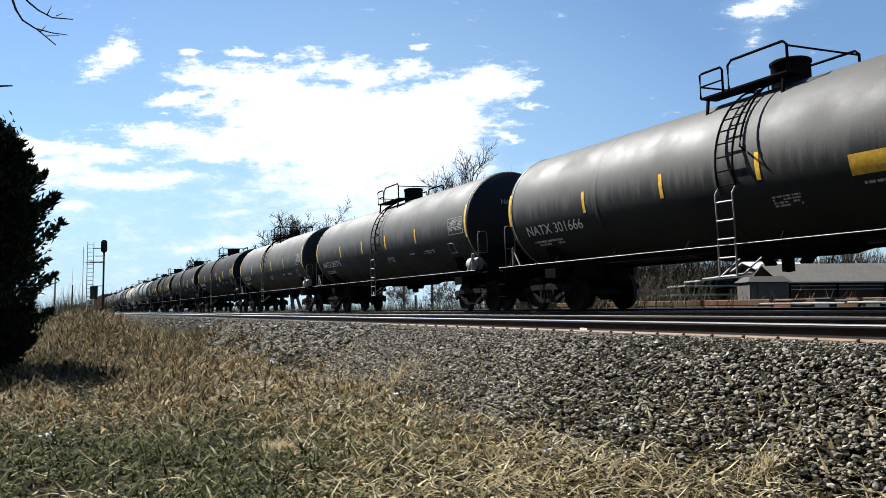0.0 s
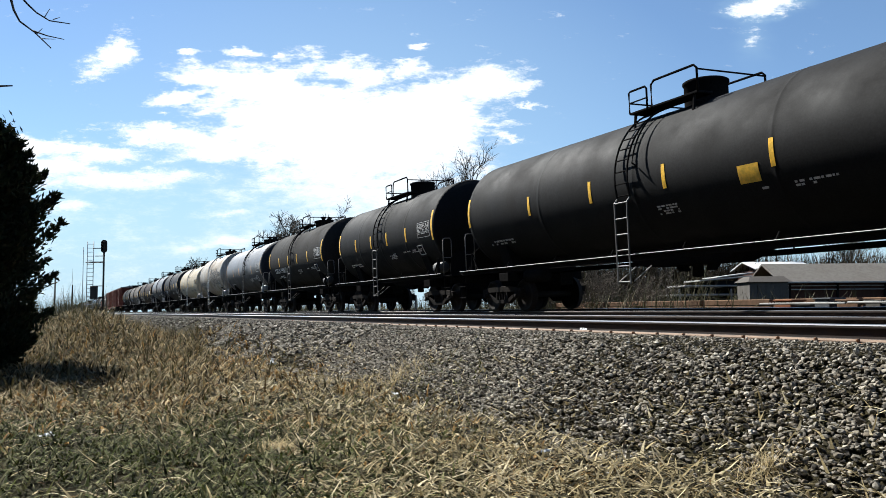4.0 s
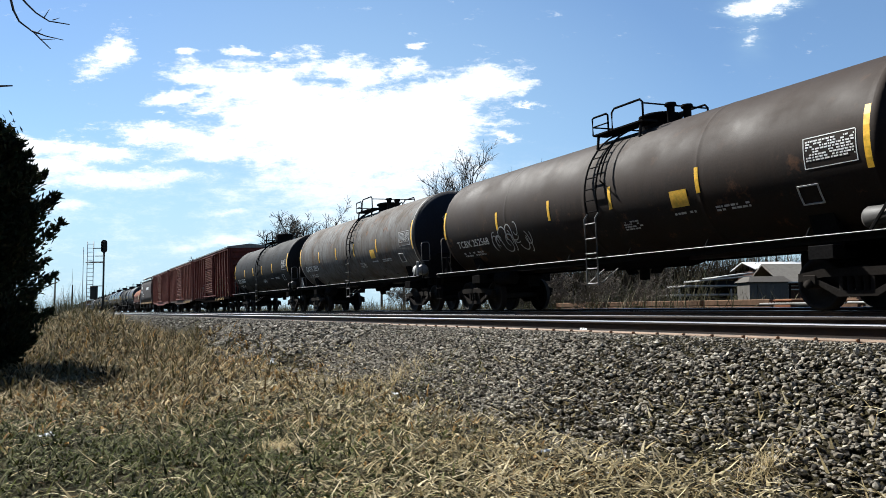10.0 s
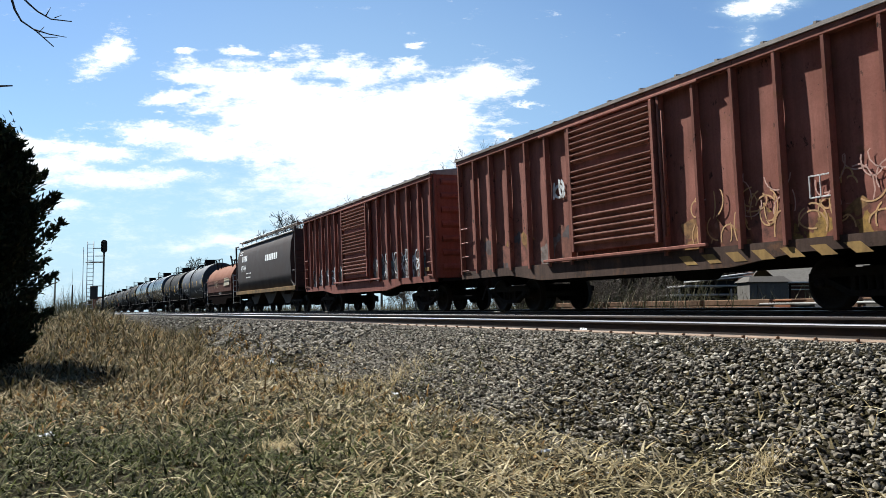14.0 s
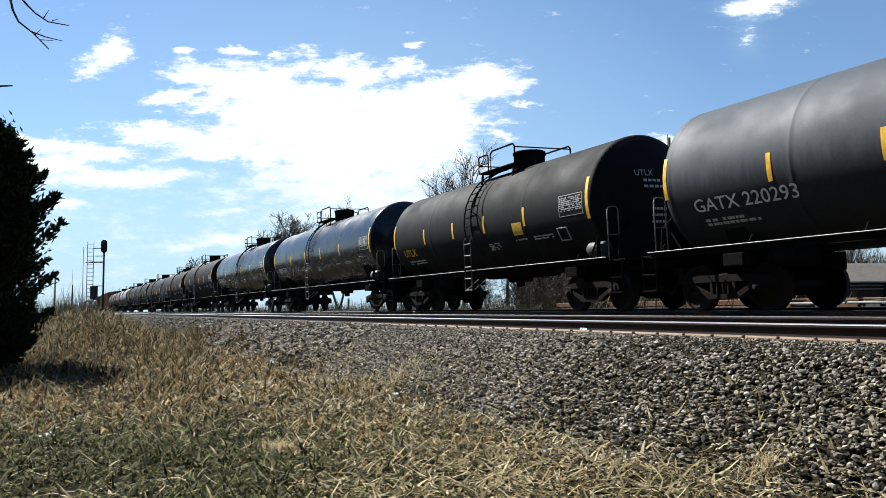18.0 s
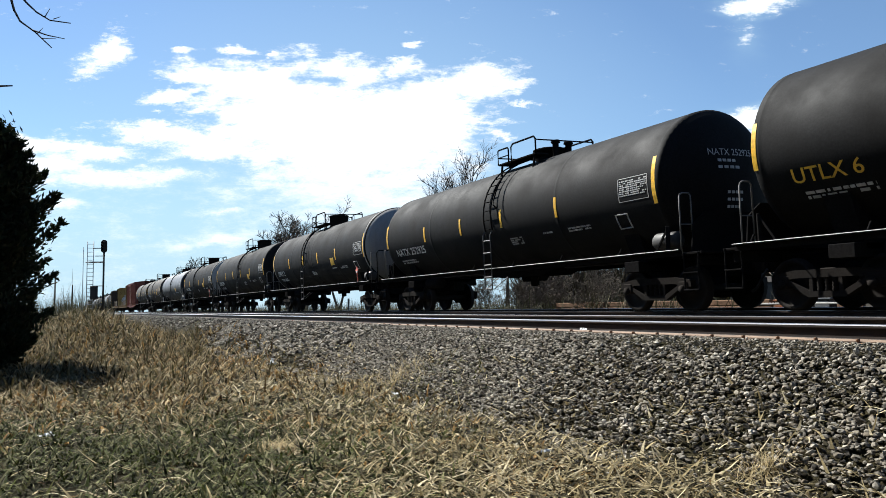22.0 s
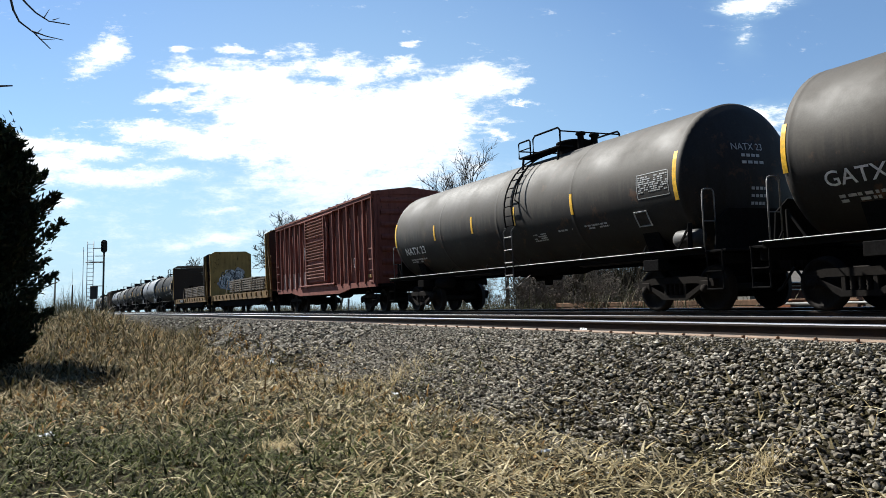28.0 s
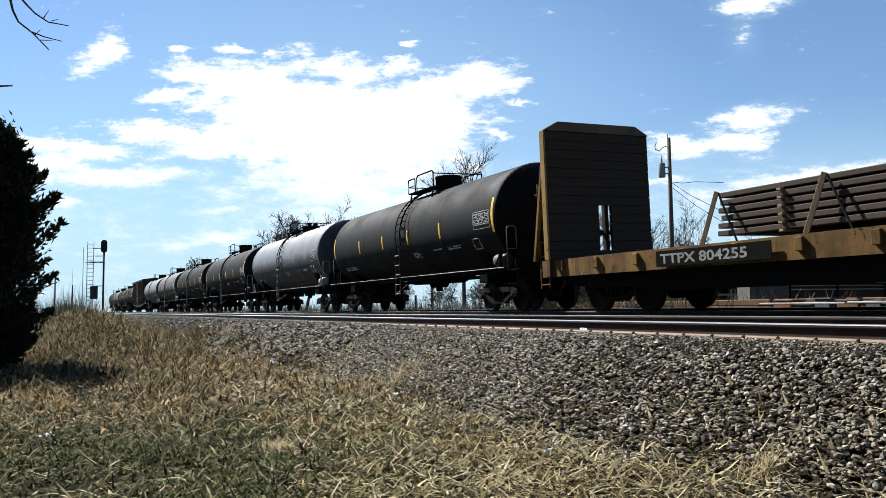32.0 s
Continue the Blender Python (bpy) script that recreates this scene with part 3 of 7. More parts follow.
    # pale runs down the flank beside the ladder
    if spec.get("spill"):
        for u, w, h0 in ((-0.12, 0.16, -0.25), (0.12, 0.2, -0.45), (0.36, 0.12, -0.1)):
            part("spill_streak", tank_patch(Shape(), xl + u, xl + u + w, h0, 1.7, r, 0.003, 10), paint("pale_spill", (0.3, 0.3, 0.29), 0.7, (0.08, 0.08, 0.08), 0.95), car)
    # bottom outlet, its skid and pipes
    s = Shape().prism([(-2.3, MID[0] - r + 0.12), (2.5, MID[0] - r + 0.12), (1.25, 0.98), (-0.95, 0.98)], "y", -0.5, 0.5)
    part("sump", s, frame, car)
    s = Shape()
    s.lathe([(1.40, 0.24), (1.1, 0.2), (1.05, 0.12), (0.72, 0.12), (0.70, 0.0)], 12, "z", (0.15, 0, 0))
    s.bar((-0.7, 0, 1.36), (-0.25, 0, 0.86), 0.3, 0.06).bar((1.0, 0, 1.36), (0.55, 0, 0.86), 0.3, 0.06)
    part("bottom_outlet", s, frame, car)
    s = Shape()
    s.tube([(-half + 2.6, -0.7, 1.16), (half - 2.6, -0.7, 1.16)], 0.03, 6)
    s.tube([(-half + 2.2, 0.55, 1.08), (half - 2.2, 0.55, 1.08)], 0.025, 6)
    part("brake_pipe", s, frame, car)
    s = Shape()
    xb = -half + 2.9
    s.lathe([(xb - 0.5, 0.0), (xb - 0.5, 0.16), (xb - 0.45, 0.2), (xb + 0.4, 0.2), (xb + 0.45, 0.16), (xb + 0.45, 0.0)], 14, "x", (0, -0.75, 0.98))
    part("air_reservoir", s, frame, car)
    # brake cylinder and wheel on the leading end
    s = Shape()
    xr = half + 0.12
    s.lathe([(xr - 1.45, 0.0), (xr - 1.45, 0.15), (xr - 1.40, 0.18), (xr - 0.85, 0.18), (xr - 0.80, 0.15), (xr - 0.80, 0.0)], 14, "x", (0.35, -1.27, 1.46))
    part("brake_cylinder", s, PALEIRON if dusty else paint("brake_cylinder_black", (0.03, 0.03, 0.03), 0.5, spec=0.3), car)
    # plates added to fill the dark gap below the ends, and the hand brake
    if "head_label" in spec or not spec.get("head") and spec.get("ink") is not BLACKINK:
        for k in (-1, 1):
            part("head_shield", Shape().prism([(-1.3, 1.15), (-1.22, 1.75), (-0.9, 2.0), (0.9, 2.0), (1.22, 1.75), (1.3, 1.15)], "x", k * (half + 0.03) - 0.015, k * (half + 0.03) + 0.015), frame, car)
    s = Shape().bar((half + 0.3, 0.75, 1.1), (half + 0.3, 0.75, 2.1), 0.12, 0.08)
    s.lathe([(half + 0.34, 0.24), (half + 0.36, 0.27), (half + 0.38, 0.24), (half + 0.36, 0.22), (half + 0.34, 0.24)], 16, "x", (0, 0.75, 1.95))
    part("hand_brake", s, frame, car)
    # yellow reflectors
    if spec.get("stripes", True):
        for u in (-half + 0.52, -half * 0.52, -half * 0.19, half * 0.12, half * 0.46):
            s = tank_patch(Shape(), u - 0.05, u + 0.05, -0.35, 0.15 if abs(u) < half - 1 else 0.5, r)
            part("reflector", s, spec.get("stripe_paint", YELLOW), car)
        s = tank_patch(Shape(), half - 0.74, half - 0.63, -0.45, 0.55, r)
        part("reflector", s, spec.get("stripe_paint", YELLOW), car)
    # lettering
    ink = spec.get("ink", WHITE)
    mark = spec.get("mark")
    if mark:
        for word in words_of(mark, spec.get("mark_size", 0.37), 0.003):
            u0, h0 = -half + spec.get("mark_at", 1.2), spec.get("mark_h", -0.70)
            part("lettering", Shape().add([on_tank(u0 + p.x * 1.12, h0 + p.y, r) for p in word[0]], word[1]), ink, car)
    s = Shape()
    if spec.get("data"):
        for i, line in enumerate(spec["data"]):
            vs, fs = letters(line, 0.145, 0.002)
            s.add([on_tank(-half + 1.45 + p.x * 1.12, spec.get("mark_h", -0.74) - 0.27 - 0.25 * i + p.y, r) for p in vs], fs)
        text_bars(s, -half + 2.45, spec.get("mark_h", -0.74) - 0.72, 4, 1.15, 0.035, r, seed)
    else:
        text_bars(s, -half + spec.get("mark_at", 1.2) + 0.15, spec.get("mark_h", -0.74) - 0.19, 2, 1.3, 0.055, r, seed)
    text_bars(s, xl + 0.82, -0.72, 4, 0.6, 0.034, r, seed + 1)
    text_bars(s, half * 0.36, -0.72, 1, 0.6, 0.045, r, seed + 2)
    text_bars(s, half * 0.50, -0.70, 2, 0.9, 0.04, r, seed + 3)
    part("data_stencil", s, ink if ink is BLACKINK else GREYLET, car)["kind"] = "stuff"
    if spec.get("panel", True):
        s = Shape()
        u0, u1, h0, h1 = half - 1.85, half - 0.88, -0.30, 0.20
        for a, b2, c, d in ((u0, u1, h0, h0 + 0.014), (u0, u1, h1, h1 + 0.014), (u0, u0 + 0.014, h0, h1), (u1, u1 + 0.014, h0, h1)):
            tank_patch(s, a, b2, c, d, r, 0.005, 3)
        text_bars(s, u0 + 0.05, h1 - 0.07, 8, 0.9, 0.026, r, seed + 5)
        part("test_stencil", s, spec.get("panel_ink", ink if ink is BLACKINK else GREYLET), car)["kind"] = "stuff"
    if spec.get("yellow_label"):
        ul = half * spec.get("label_at", 0.36)
        s = tank_patch(Shape(), ul, ul + spec.get("label_wide", 0.48), -0.56, -0.22, r)
        part("label_plate", s, plain("yellow_label", (0.72, 0.42, 0.03), 0.5), car)
    # placard holder
    s = Shape()
    for a, b2, c, d in ((0, 0.42, 0, 0.022), (0, 0.42, 0.33, 0.352), (0, 0.022, 0, 0.35), (0.40, 0.422, 0, 0.35)):
        tank_patch(s, half - 2.1 + a, half - 2.1 + b2, -0.90 + c, -0.90 + d, r, 0.02, 2)
    part("placard_holder", s, GREYLET, car)
    # small lettering on the leading head
    def on_head(y, z):
        q = min(0.999, math.hypot(y, z) / r)
        return (half - head + head * math.sqrt(1 - q * q) + 0.014, y, MID[0] + z)
    if spec.get("end_lettering", True):
        ends = Shape()
        if mark:
            vs, fs = letters(mark, 0.2)
            ends.add([on_head(-0.62 + p.x, 0.5 + p.y) for p in vs], fs)
        rows = ((-0.4, 0.36, 0.5), (-0.4, 0.22, 0.6), (-0.2, -0.3, 0.45), (-0.2, -0.45, 0.45), (-0.2, -0.6, 0.4)) if mark else ((-0.5, 0.5, 0.8), (-0.4, 0.36, 0.5))
        for y0, z, w in rows:
            for i in range(4):
                a0, a1 = y0 + w * i / 4, y0 + w * (i + 0.75) / 4
                ends.add([on_head(a0, z), on_head(a1, z), on_head(a1, z + 0.06), on_head(a0, z + 0.06)], [(0, 1, 2, 3)])
        part("end_lettering", ends, BLACKINK if (spec.get("head") and "head_label" not in spec) or ink is BLACKINK else GREYLET, car)["kind"] = "stuff"
    for mat, u0, u1, h0, h1, cnt, wide in spec.get("scrawls", ()):
        s = Shape()
        for _ in range(cnt):
            cu, ch = rnd.uniform(u0, u1), rnd.uniform(h0, h1)
            a, b2 = rnd.uniform(0.08, 0.24), rnd.uniform(0.12, 0.36)
            w0, dw = rnd.uniform(0, 6.28), rnd.uniform(1.5, 5.0)
            vs, fs = [], []
            for i in range(13):
                q = w0 + dw * i / 12
                for k in (-1, 1):
                    vs.append(on_tank(cu + (a + k * wide / 2) * math.cos(q), ch + (b2 + k * wide / 2) * math.sin(q), r, 0.007))
            for i in range(12):
                fs.append((2 * i, 2 * i + 1, 2 * i + 3, 2 * i + 2))
            s.add(vs, fs)
        part("graffiti", s, mat, car)["kind"] = "stuff"
    if spec.get("placard"):
        c = (half - 1.3, 1.72)
        s = Shape().prism([(c[0] - 0.16, c[1]), (c[0], c[1] - 0.16), (c[0] + 0.16, c[1]), (c[0], c[1] + 0.16)], "y", -1.62, -1.605)
        s.bar((c[0], -1.58, 1.22), (c[0], -1.6, 1.6), 0.04, 0.04)
        plate = part("placard", s, spec["placard"], car, "red diamond hazard placard")
        part("placard_field", Shape().prism([(c[0] - 0.1, c[1] - 0.02), (c[0], c[1] - 0.12), (c[0] + 0.1, c[1] - 0.02)], "y", -1.626, -1.6215), WHITE, plate, "white lower half")
    running_gear(car, L)
    return car


def flat_text(text, size, u, z, y=-1.56, bold=0.004):
    vs, fs = letters(text, size, bold)
    return Shape().add([(u + p.x, y, z + p.y) for p in vs], fs)


def scrawl(s, rnd, u0, u1, z0, z1, y, count, w=0.05):
    """Spray-paint strokes: plain curved bands, no letters."""
    for _ in range(count):
        cx, cz = rnd.uniform(u0, u1), rnd.uniform(z0, z1)
        a, b = rnd.uniform(0.1, 0.32), rnd.uniform(0.15, 0.4)
        w0, dw = rnd.uniform(0, 6.28), rnd.uniform(1.6, 4.6)
        vs, fs = [], []
        n = 9
        for i in range(n + 1):
            q = w0 + dw * i / n
            for k in (-1, 1):
                vs.append((cx + (a + k * w / 2) * math.cos(q), y, max(z0, min(z1, cz + (b + k * w / 2) * math.sin(q)))))
        for i in range(n):
            fs.append((2 * i, 2 * i + 1, 2 * i + 3, 2 * i + 2))
        s.add(vs, fs)
    return s


def overspray(s, rnd, u0, u1, z0, z1, y):
    """Pale paint sprayed over the lower panels, uneven along its top."""
    n = int((u1 - u0) / 0.12)
    top = [z1 + rnd.uniform(-0.16, 0.12) + 0.12 * math.sin(i * 0.37) for i in range(n + 1)]
    vs = []
    for i in range(n + 1):
        u = u0 + (u1 - u0) * i / n
        vs += [(u, y, z0), (u, y, top[i])]
    return s.add(vs, [(2 * i, 2 * i + 2, 2 * i + 3, 2 * i + 1) for i in range(n)])


def mural(name, colours, scale=3.2):
    """Overlapping sprayed patches of several colours with dark outlines."""
    if name in MATS:
        return MATS[name]
    m, nt, b = tree_of(name)
    co = node(nt, "ShaderNodeTexCoord").outputs["Object"]
    wob = node(nt, "ShaderNodeTexNoise", {"Scale": 2.6, "Detail": 3.0})
    nt.links.new(co, wob.inputs["Vector"])
    add = node(nt, "ShaderNodeVectorMath", {1: (0.5, 0.5, 0.5)}, operation="MULTIPLY_ADD")
    nt.links.new(wob.outputs["Color"], add.inputs[0])
    nt.links.new(co, add.inputs[2])
    cell = node(nt, "ShaderNodeTexVoronoi", {"Scale": scale})
    rim = node(nt, "ShaderNodeTexVoronoi", {"Scale": scale})
    rim.feature = "DISTANCE_TO_EDGE"
    for v in (cell, rim):
        nt.links.new(add.outputs[0], v.inputs["Vector"])
    sep = node(nt, "ShaderNodeSeparateColor")
    nt.links.new(cell.outputs["Color"], sep.inputs[0])
    ramp = node(nt, "ShaderNodeValToRGB")
    ramp.color_ramp.interpolation = "CONSTANT"
    ramp.color_ramp.elements.remove(ramp.color_ramp.elements[1])
    for i, c in enumerate(colours):
        e = ramp.color_ramp.elements[0] if i == 0 else ramp.color_ramp.elements.new(i / len(colours))
        e.position, e.color = i / len(colours), rgba(c)
    nt.links.new(sep.outputs[0], ramp.inputs[0])
    line = node(nt, "ShaderNodeMapRange", {"From Min": 0.045, "From Max": 0.075})
    nt.links.new(rim.outputs["Distance"], line.inputs[0])
    col = mixed(nt, line.outputs[0], colours[0], ramp.outputs[0])
    grime = noise_of(nt, co, 5.0, 6, 0.7, lo=0.4, hi=0.75)
    col = mixed(nt, grime, col, (0.05, 0.03, 0.024))
    nt.links.new(col, b.inputs["Base Color"])
    b.inputs["Roughness"].default_value = 0.75
    b.inputs["Specular IOR Level"].default_value = 0.1
    MATS[name] = m
    return m


# lighter than the body for the door ribs' sunlit edges; pale ladders share it
RIB = paint("sunlit_rib_pale_ladder", (0.27, 0.13, 0.10), 0.65, (0.08, 0.035, 0.028), 0.6, rust=0.2)
STRIPE = paint("worn_yellow_stripe", (0.34, 0.22, 0.07), 0.7, (0.12, 0.07, 0.04), 0.7, rust=0.4)


def box_car(spec, seed):
    """A fifty-foot box car with outside posts and a ribbed sliding door in each side."""
    L = spec["length"]
    body = spec["paint"]
    rnd = random.Random(seed)
    car = thing("box_car", spec["label"], "box car", "freight cars of the train")
    half = L / 2 - 0.95
    z0, z1, yw = 1.12, spec.get("top", 4.52), 1.47
    s = Shape().box(0, 0.02, (z0 + z1) / 2, 2 * half, 2 * yw - 0.1, z1 - z0, 0.02)
    part("body", s, body, car)
    nx, nz = 150, 16
    grid = []
    for i in range(nx + 1):
        for j in range(nz + 1):
            x, z = -half + 2 * half * i / nx, z0 + (z1 - z0) * j / nz
            dent = noise.noise((x * 1.3 + seed * 7.0, z * 0.7, 1.7)) * 0.6 + noise.noise((x * 3.1 + seed, z * 1.7, 5.1)) * 0.4
            grid.append((x, -yw + 0.024 + 0.026 * dent, z))
    s = Shape().add(grid, [(i * (nz + 1) + j, (i + 1) * (nz + 1) + j, (i + 1) * (nz + 1) + j + 1, i * (nz + 1) + j + 1) for i in range(nx) for j in range(nz)], True)
    part("side_sheet", s, body, car)
    roof = [(-1.63, z1 - 0.02), (-1.63, z1 + 0.05), (0, z1 + 0.24), (1.63, z1 + 0.05), (1.63, z1 - 0.02)]
    part("roof", Shape().prism(roof, "x", -half - 0.04, half + 0.04), spec.get("roof", body), car)
    s = Shape()
    n = 14
    for i in range(n + 1):
        x = -half + 2 * half * i / n
        s.prism([(-1.62, z1 + 0.055), (-1.62, z1 + 0.09), (0, z1 + 0.28), (1.62, z1 + 0.09), (1.62, z1 + 0.055), (0, z1 + 0.24)], "x", x - 0.03, x + 0.03)
    part("roof_ribs", s, spec.get("roof", body), car)
    for side in (-1, 1):
        s = Shape()
        s.box(0, side * 1.53, z1 - 0.09, 2 * half, 0.14, 0.14, 0.015)
        part("top_chord", s, body, car)
        s = Shape()
        d = 0.30
        s.prism([(-half, z0 + 0.1), (-half, z0 - 0.12), (-half * 0.62, z0 - 0.12), (-half * 0.42, z0 - d), (half * 0.42, z0 - d), (half * 0.62, z0 - 0.12), (half, z0 - 0.12), (half, z0 + 0.1)],
                "y", side * 1.5 - 0.05, side * 1.5 + 0.05)
        part("side_sill", s, spec.get("sill", body), car)
        if side > 0:
            continue
        door = spec.get("door", (-1.6, 1.45))
        # outside posts, hat-shaped, on both sides of the door
        for a, b, cnt in ((-half + 0.1, door[0] - 0.12, 6), (door[1] + 0.12, half - 0.1, 6)):
            for i in range(cnt + 1):
                x = a + (b - a) * i / cnt
                s = Shape().prism([(x - 0.05, -yw), (x - 0.03, -yw - 0.135), (x + 0.03, -yw - 0.13), (x + 0.05, -yw)], "z", z0 + 0.02, z1 - 0.16)
                part("side_post", s, body, car)
        # the door: three corrugated panels in a frame
        x0, x1 = door
        zt, zb2 = z1 - 0.22, z0 + 0.30
        s = Shape().box((x0 + x1) / 2, -yw - 0.06, (zt + zb2) / 2, x1 - x0, 0.07, zt - zb2, 0.01)
        d_ob = part("door", s, body, car)
        for x in (x0 + 0.04, x1 - 0.04):
            part("door_stile", Shape().box(x, -yw - 0.13, (zt + zb2) / 2, 0.1, 0.12, zt - zb2), body, d_ob)
        levels = [zb2 + (zt - zb2) * q for q in (0.04, 0.30, 0.34, 0.66, 0.70, 0.98)]
        for lo, hi, cnt in ((levels[0], levels[1], 5), (levels[2], levels[3], 7), (levels[4], levels[5], 6)):
            for i in range(cnt):
                z = lo + (hi - lo) * (i + 0.5) / cnt
                h = (hi - lo) / cnt * 0.36
                s = Shape().prism([(-yw - 0.09, z - h), (-yw - 0.19, z + h * 0.1), (-yw - 0.19, z + h * 0.55), (-yw - 0.09, z + h)], "x", x0 + 0.1, x1 - 0.1)
                part("door_rib", s, RIB, d_ob)
        for q, (a, b) in enumerate(spec.get("stripes", ())):
            patch = [(a, z0 - 0.02), (b, z0 - 0.02), (b + 0.22, z0 - 0.2), (a + 0.22, z0 - 0.2)]
            part("hazard_stripe", Shape().prism(patch, "y", -yw - 0.086, -yw - 0.0815), STRIPE, car)
        part("door_track", Shape().box((x0 + x1) / 2, -yw - 0.13, z0 + 0.16, x1 - x0 + 2.6, 0.08, 0.07), body, car)
        part("door_track", Shape().box((x0 + x1) / 2, -yw - 0.10, z1 - 0.17, x1 - x0 + 2.6, 0.12, 0.06), body, car)
        s = Shape().tube([(x1 + 0.2, -yw - 0.1, z0 + 0.4), (x1 + 0.2, -yw - 0.1, z1 - 0.5)], 0.022, 6)
        part("lock_rod", s, body, car)
        for k in (-1, 1):
            xa, xb = k * (half - 0.08), k * (half - 0.55)
            s = Shape()
            for i in range(4):
                z = z0 + 0.12 + 0.42 * i
                s.tube([(xa, -yw - 0.11, z), (xb, -yw - 0.11, z)], 0.016, 5)
            s.tube([(xa, -yw - 0.10, z0 + 0.1), (xa, -yw - 0.10, z0 + 1.5)], 0.014, 5)
            part("ladder", s, RIB, car)
            s = Shape()
            s.tube([(xa, -1.5, z0), (xa, -1.5, 0.5), (xb, -1.5, 0.5), (xb, -1.5, z0)], 0.018, 5)
            part("step", s, STEEL_BLACK, car)
    for k in (-1, 1):
        s = Shape()
        for i in range(7):
            z = z0 + 0.35 + (z1 - z0 - 0.6) * i / 6
            s.prism([(k * half, z - 0.12), (k * (half + 0.07), z - 0.04), (k * (half + 0.07), z + 0.04), (k * half, z + 0.12)], "y", -1.25, 1.25)
        part("end_ribs", s, body, car)
        for sd in (-1, 1):
            s = Shape().box(k * (half + 0.02), sd * 1.47, (z0 + z1) / 2, 0.12, 0.1, z1 - z0, 0.015)
            part("corner_post", s, body, car)
    s = Shape().box(0, 0, 0.92, 2 * half + 0.9, 0.5, 0.3).box(0, 0, 1.06, 2 * half, 2.6, 0.1)
    part("underframe", s, STEEL_BLACK, car)
    s = Shape().lathe([(-0.5, 0), (-0.5, 0.2), (0.5, 0.2), (0.5, 0)], 12, "x", (1.5, -0.7, 0.82))
    part("air_reservoir", s, STEEL_BLACK, car)
    for (u0, u1, a, b, mat) in spec.get("sprays", ()):
        part("overspray", overspray(Shape(), rnd, u0, u1, a, b, -yw - 0.008), mat, car)
    # graffiti as plain strokes
    for (u0, u1, a, b, mat, cnt, w) in spec.get("tags", ()):
        s = scrawl(Shape(), rnd, u0, u1, a, b, -yw - 0.012, cnt, w)
        part("graffiti", s, mat, car)["kind"] = "stuff"
    for (txt, size, u, z, mat) in spec.get("texts", ()):
        part("lettering", flat_text(txt, size, u, z, -yw - 0.006), mat, car)
    s = Shape()
    for a, b2, c, d in ((0, 0.46, 0, 0.025), (0, 0.46, 0.355, 0.38), (0, 0.025, 0, 0.38), (0.435, 0.46, 0, 0.38), (0.21, 0.23, 0, 0.38)):
        s.box(half - 2.6 + (a + b2) / 2, -yw - 0.012, 1.86 + (c + d) / 2, b2 - a, 0.02, d - c, 0.002)
    part("placard_holder", s, GREYLET, car)
    part("tag_plate", Shape().box(half - 0.75, -yw - 0.02, z0 + 0.32, 0.34, 0.02, 0.13, 0.004), STRIPE, car, "worn yellow tag")
    running_gear(car, L, 2.9)
    return car


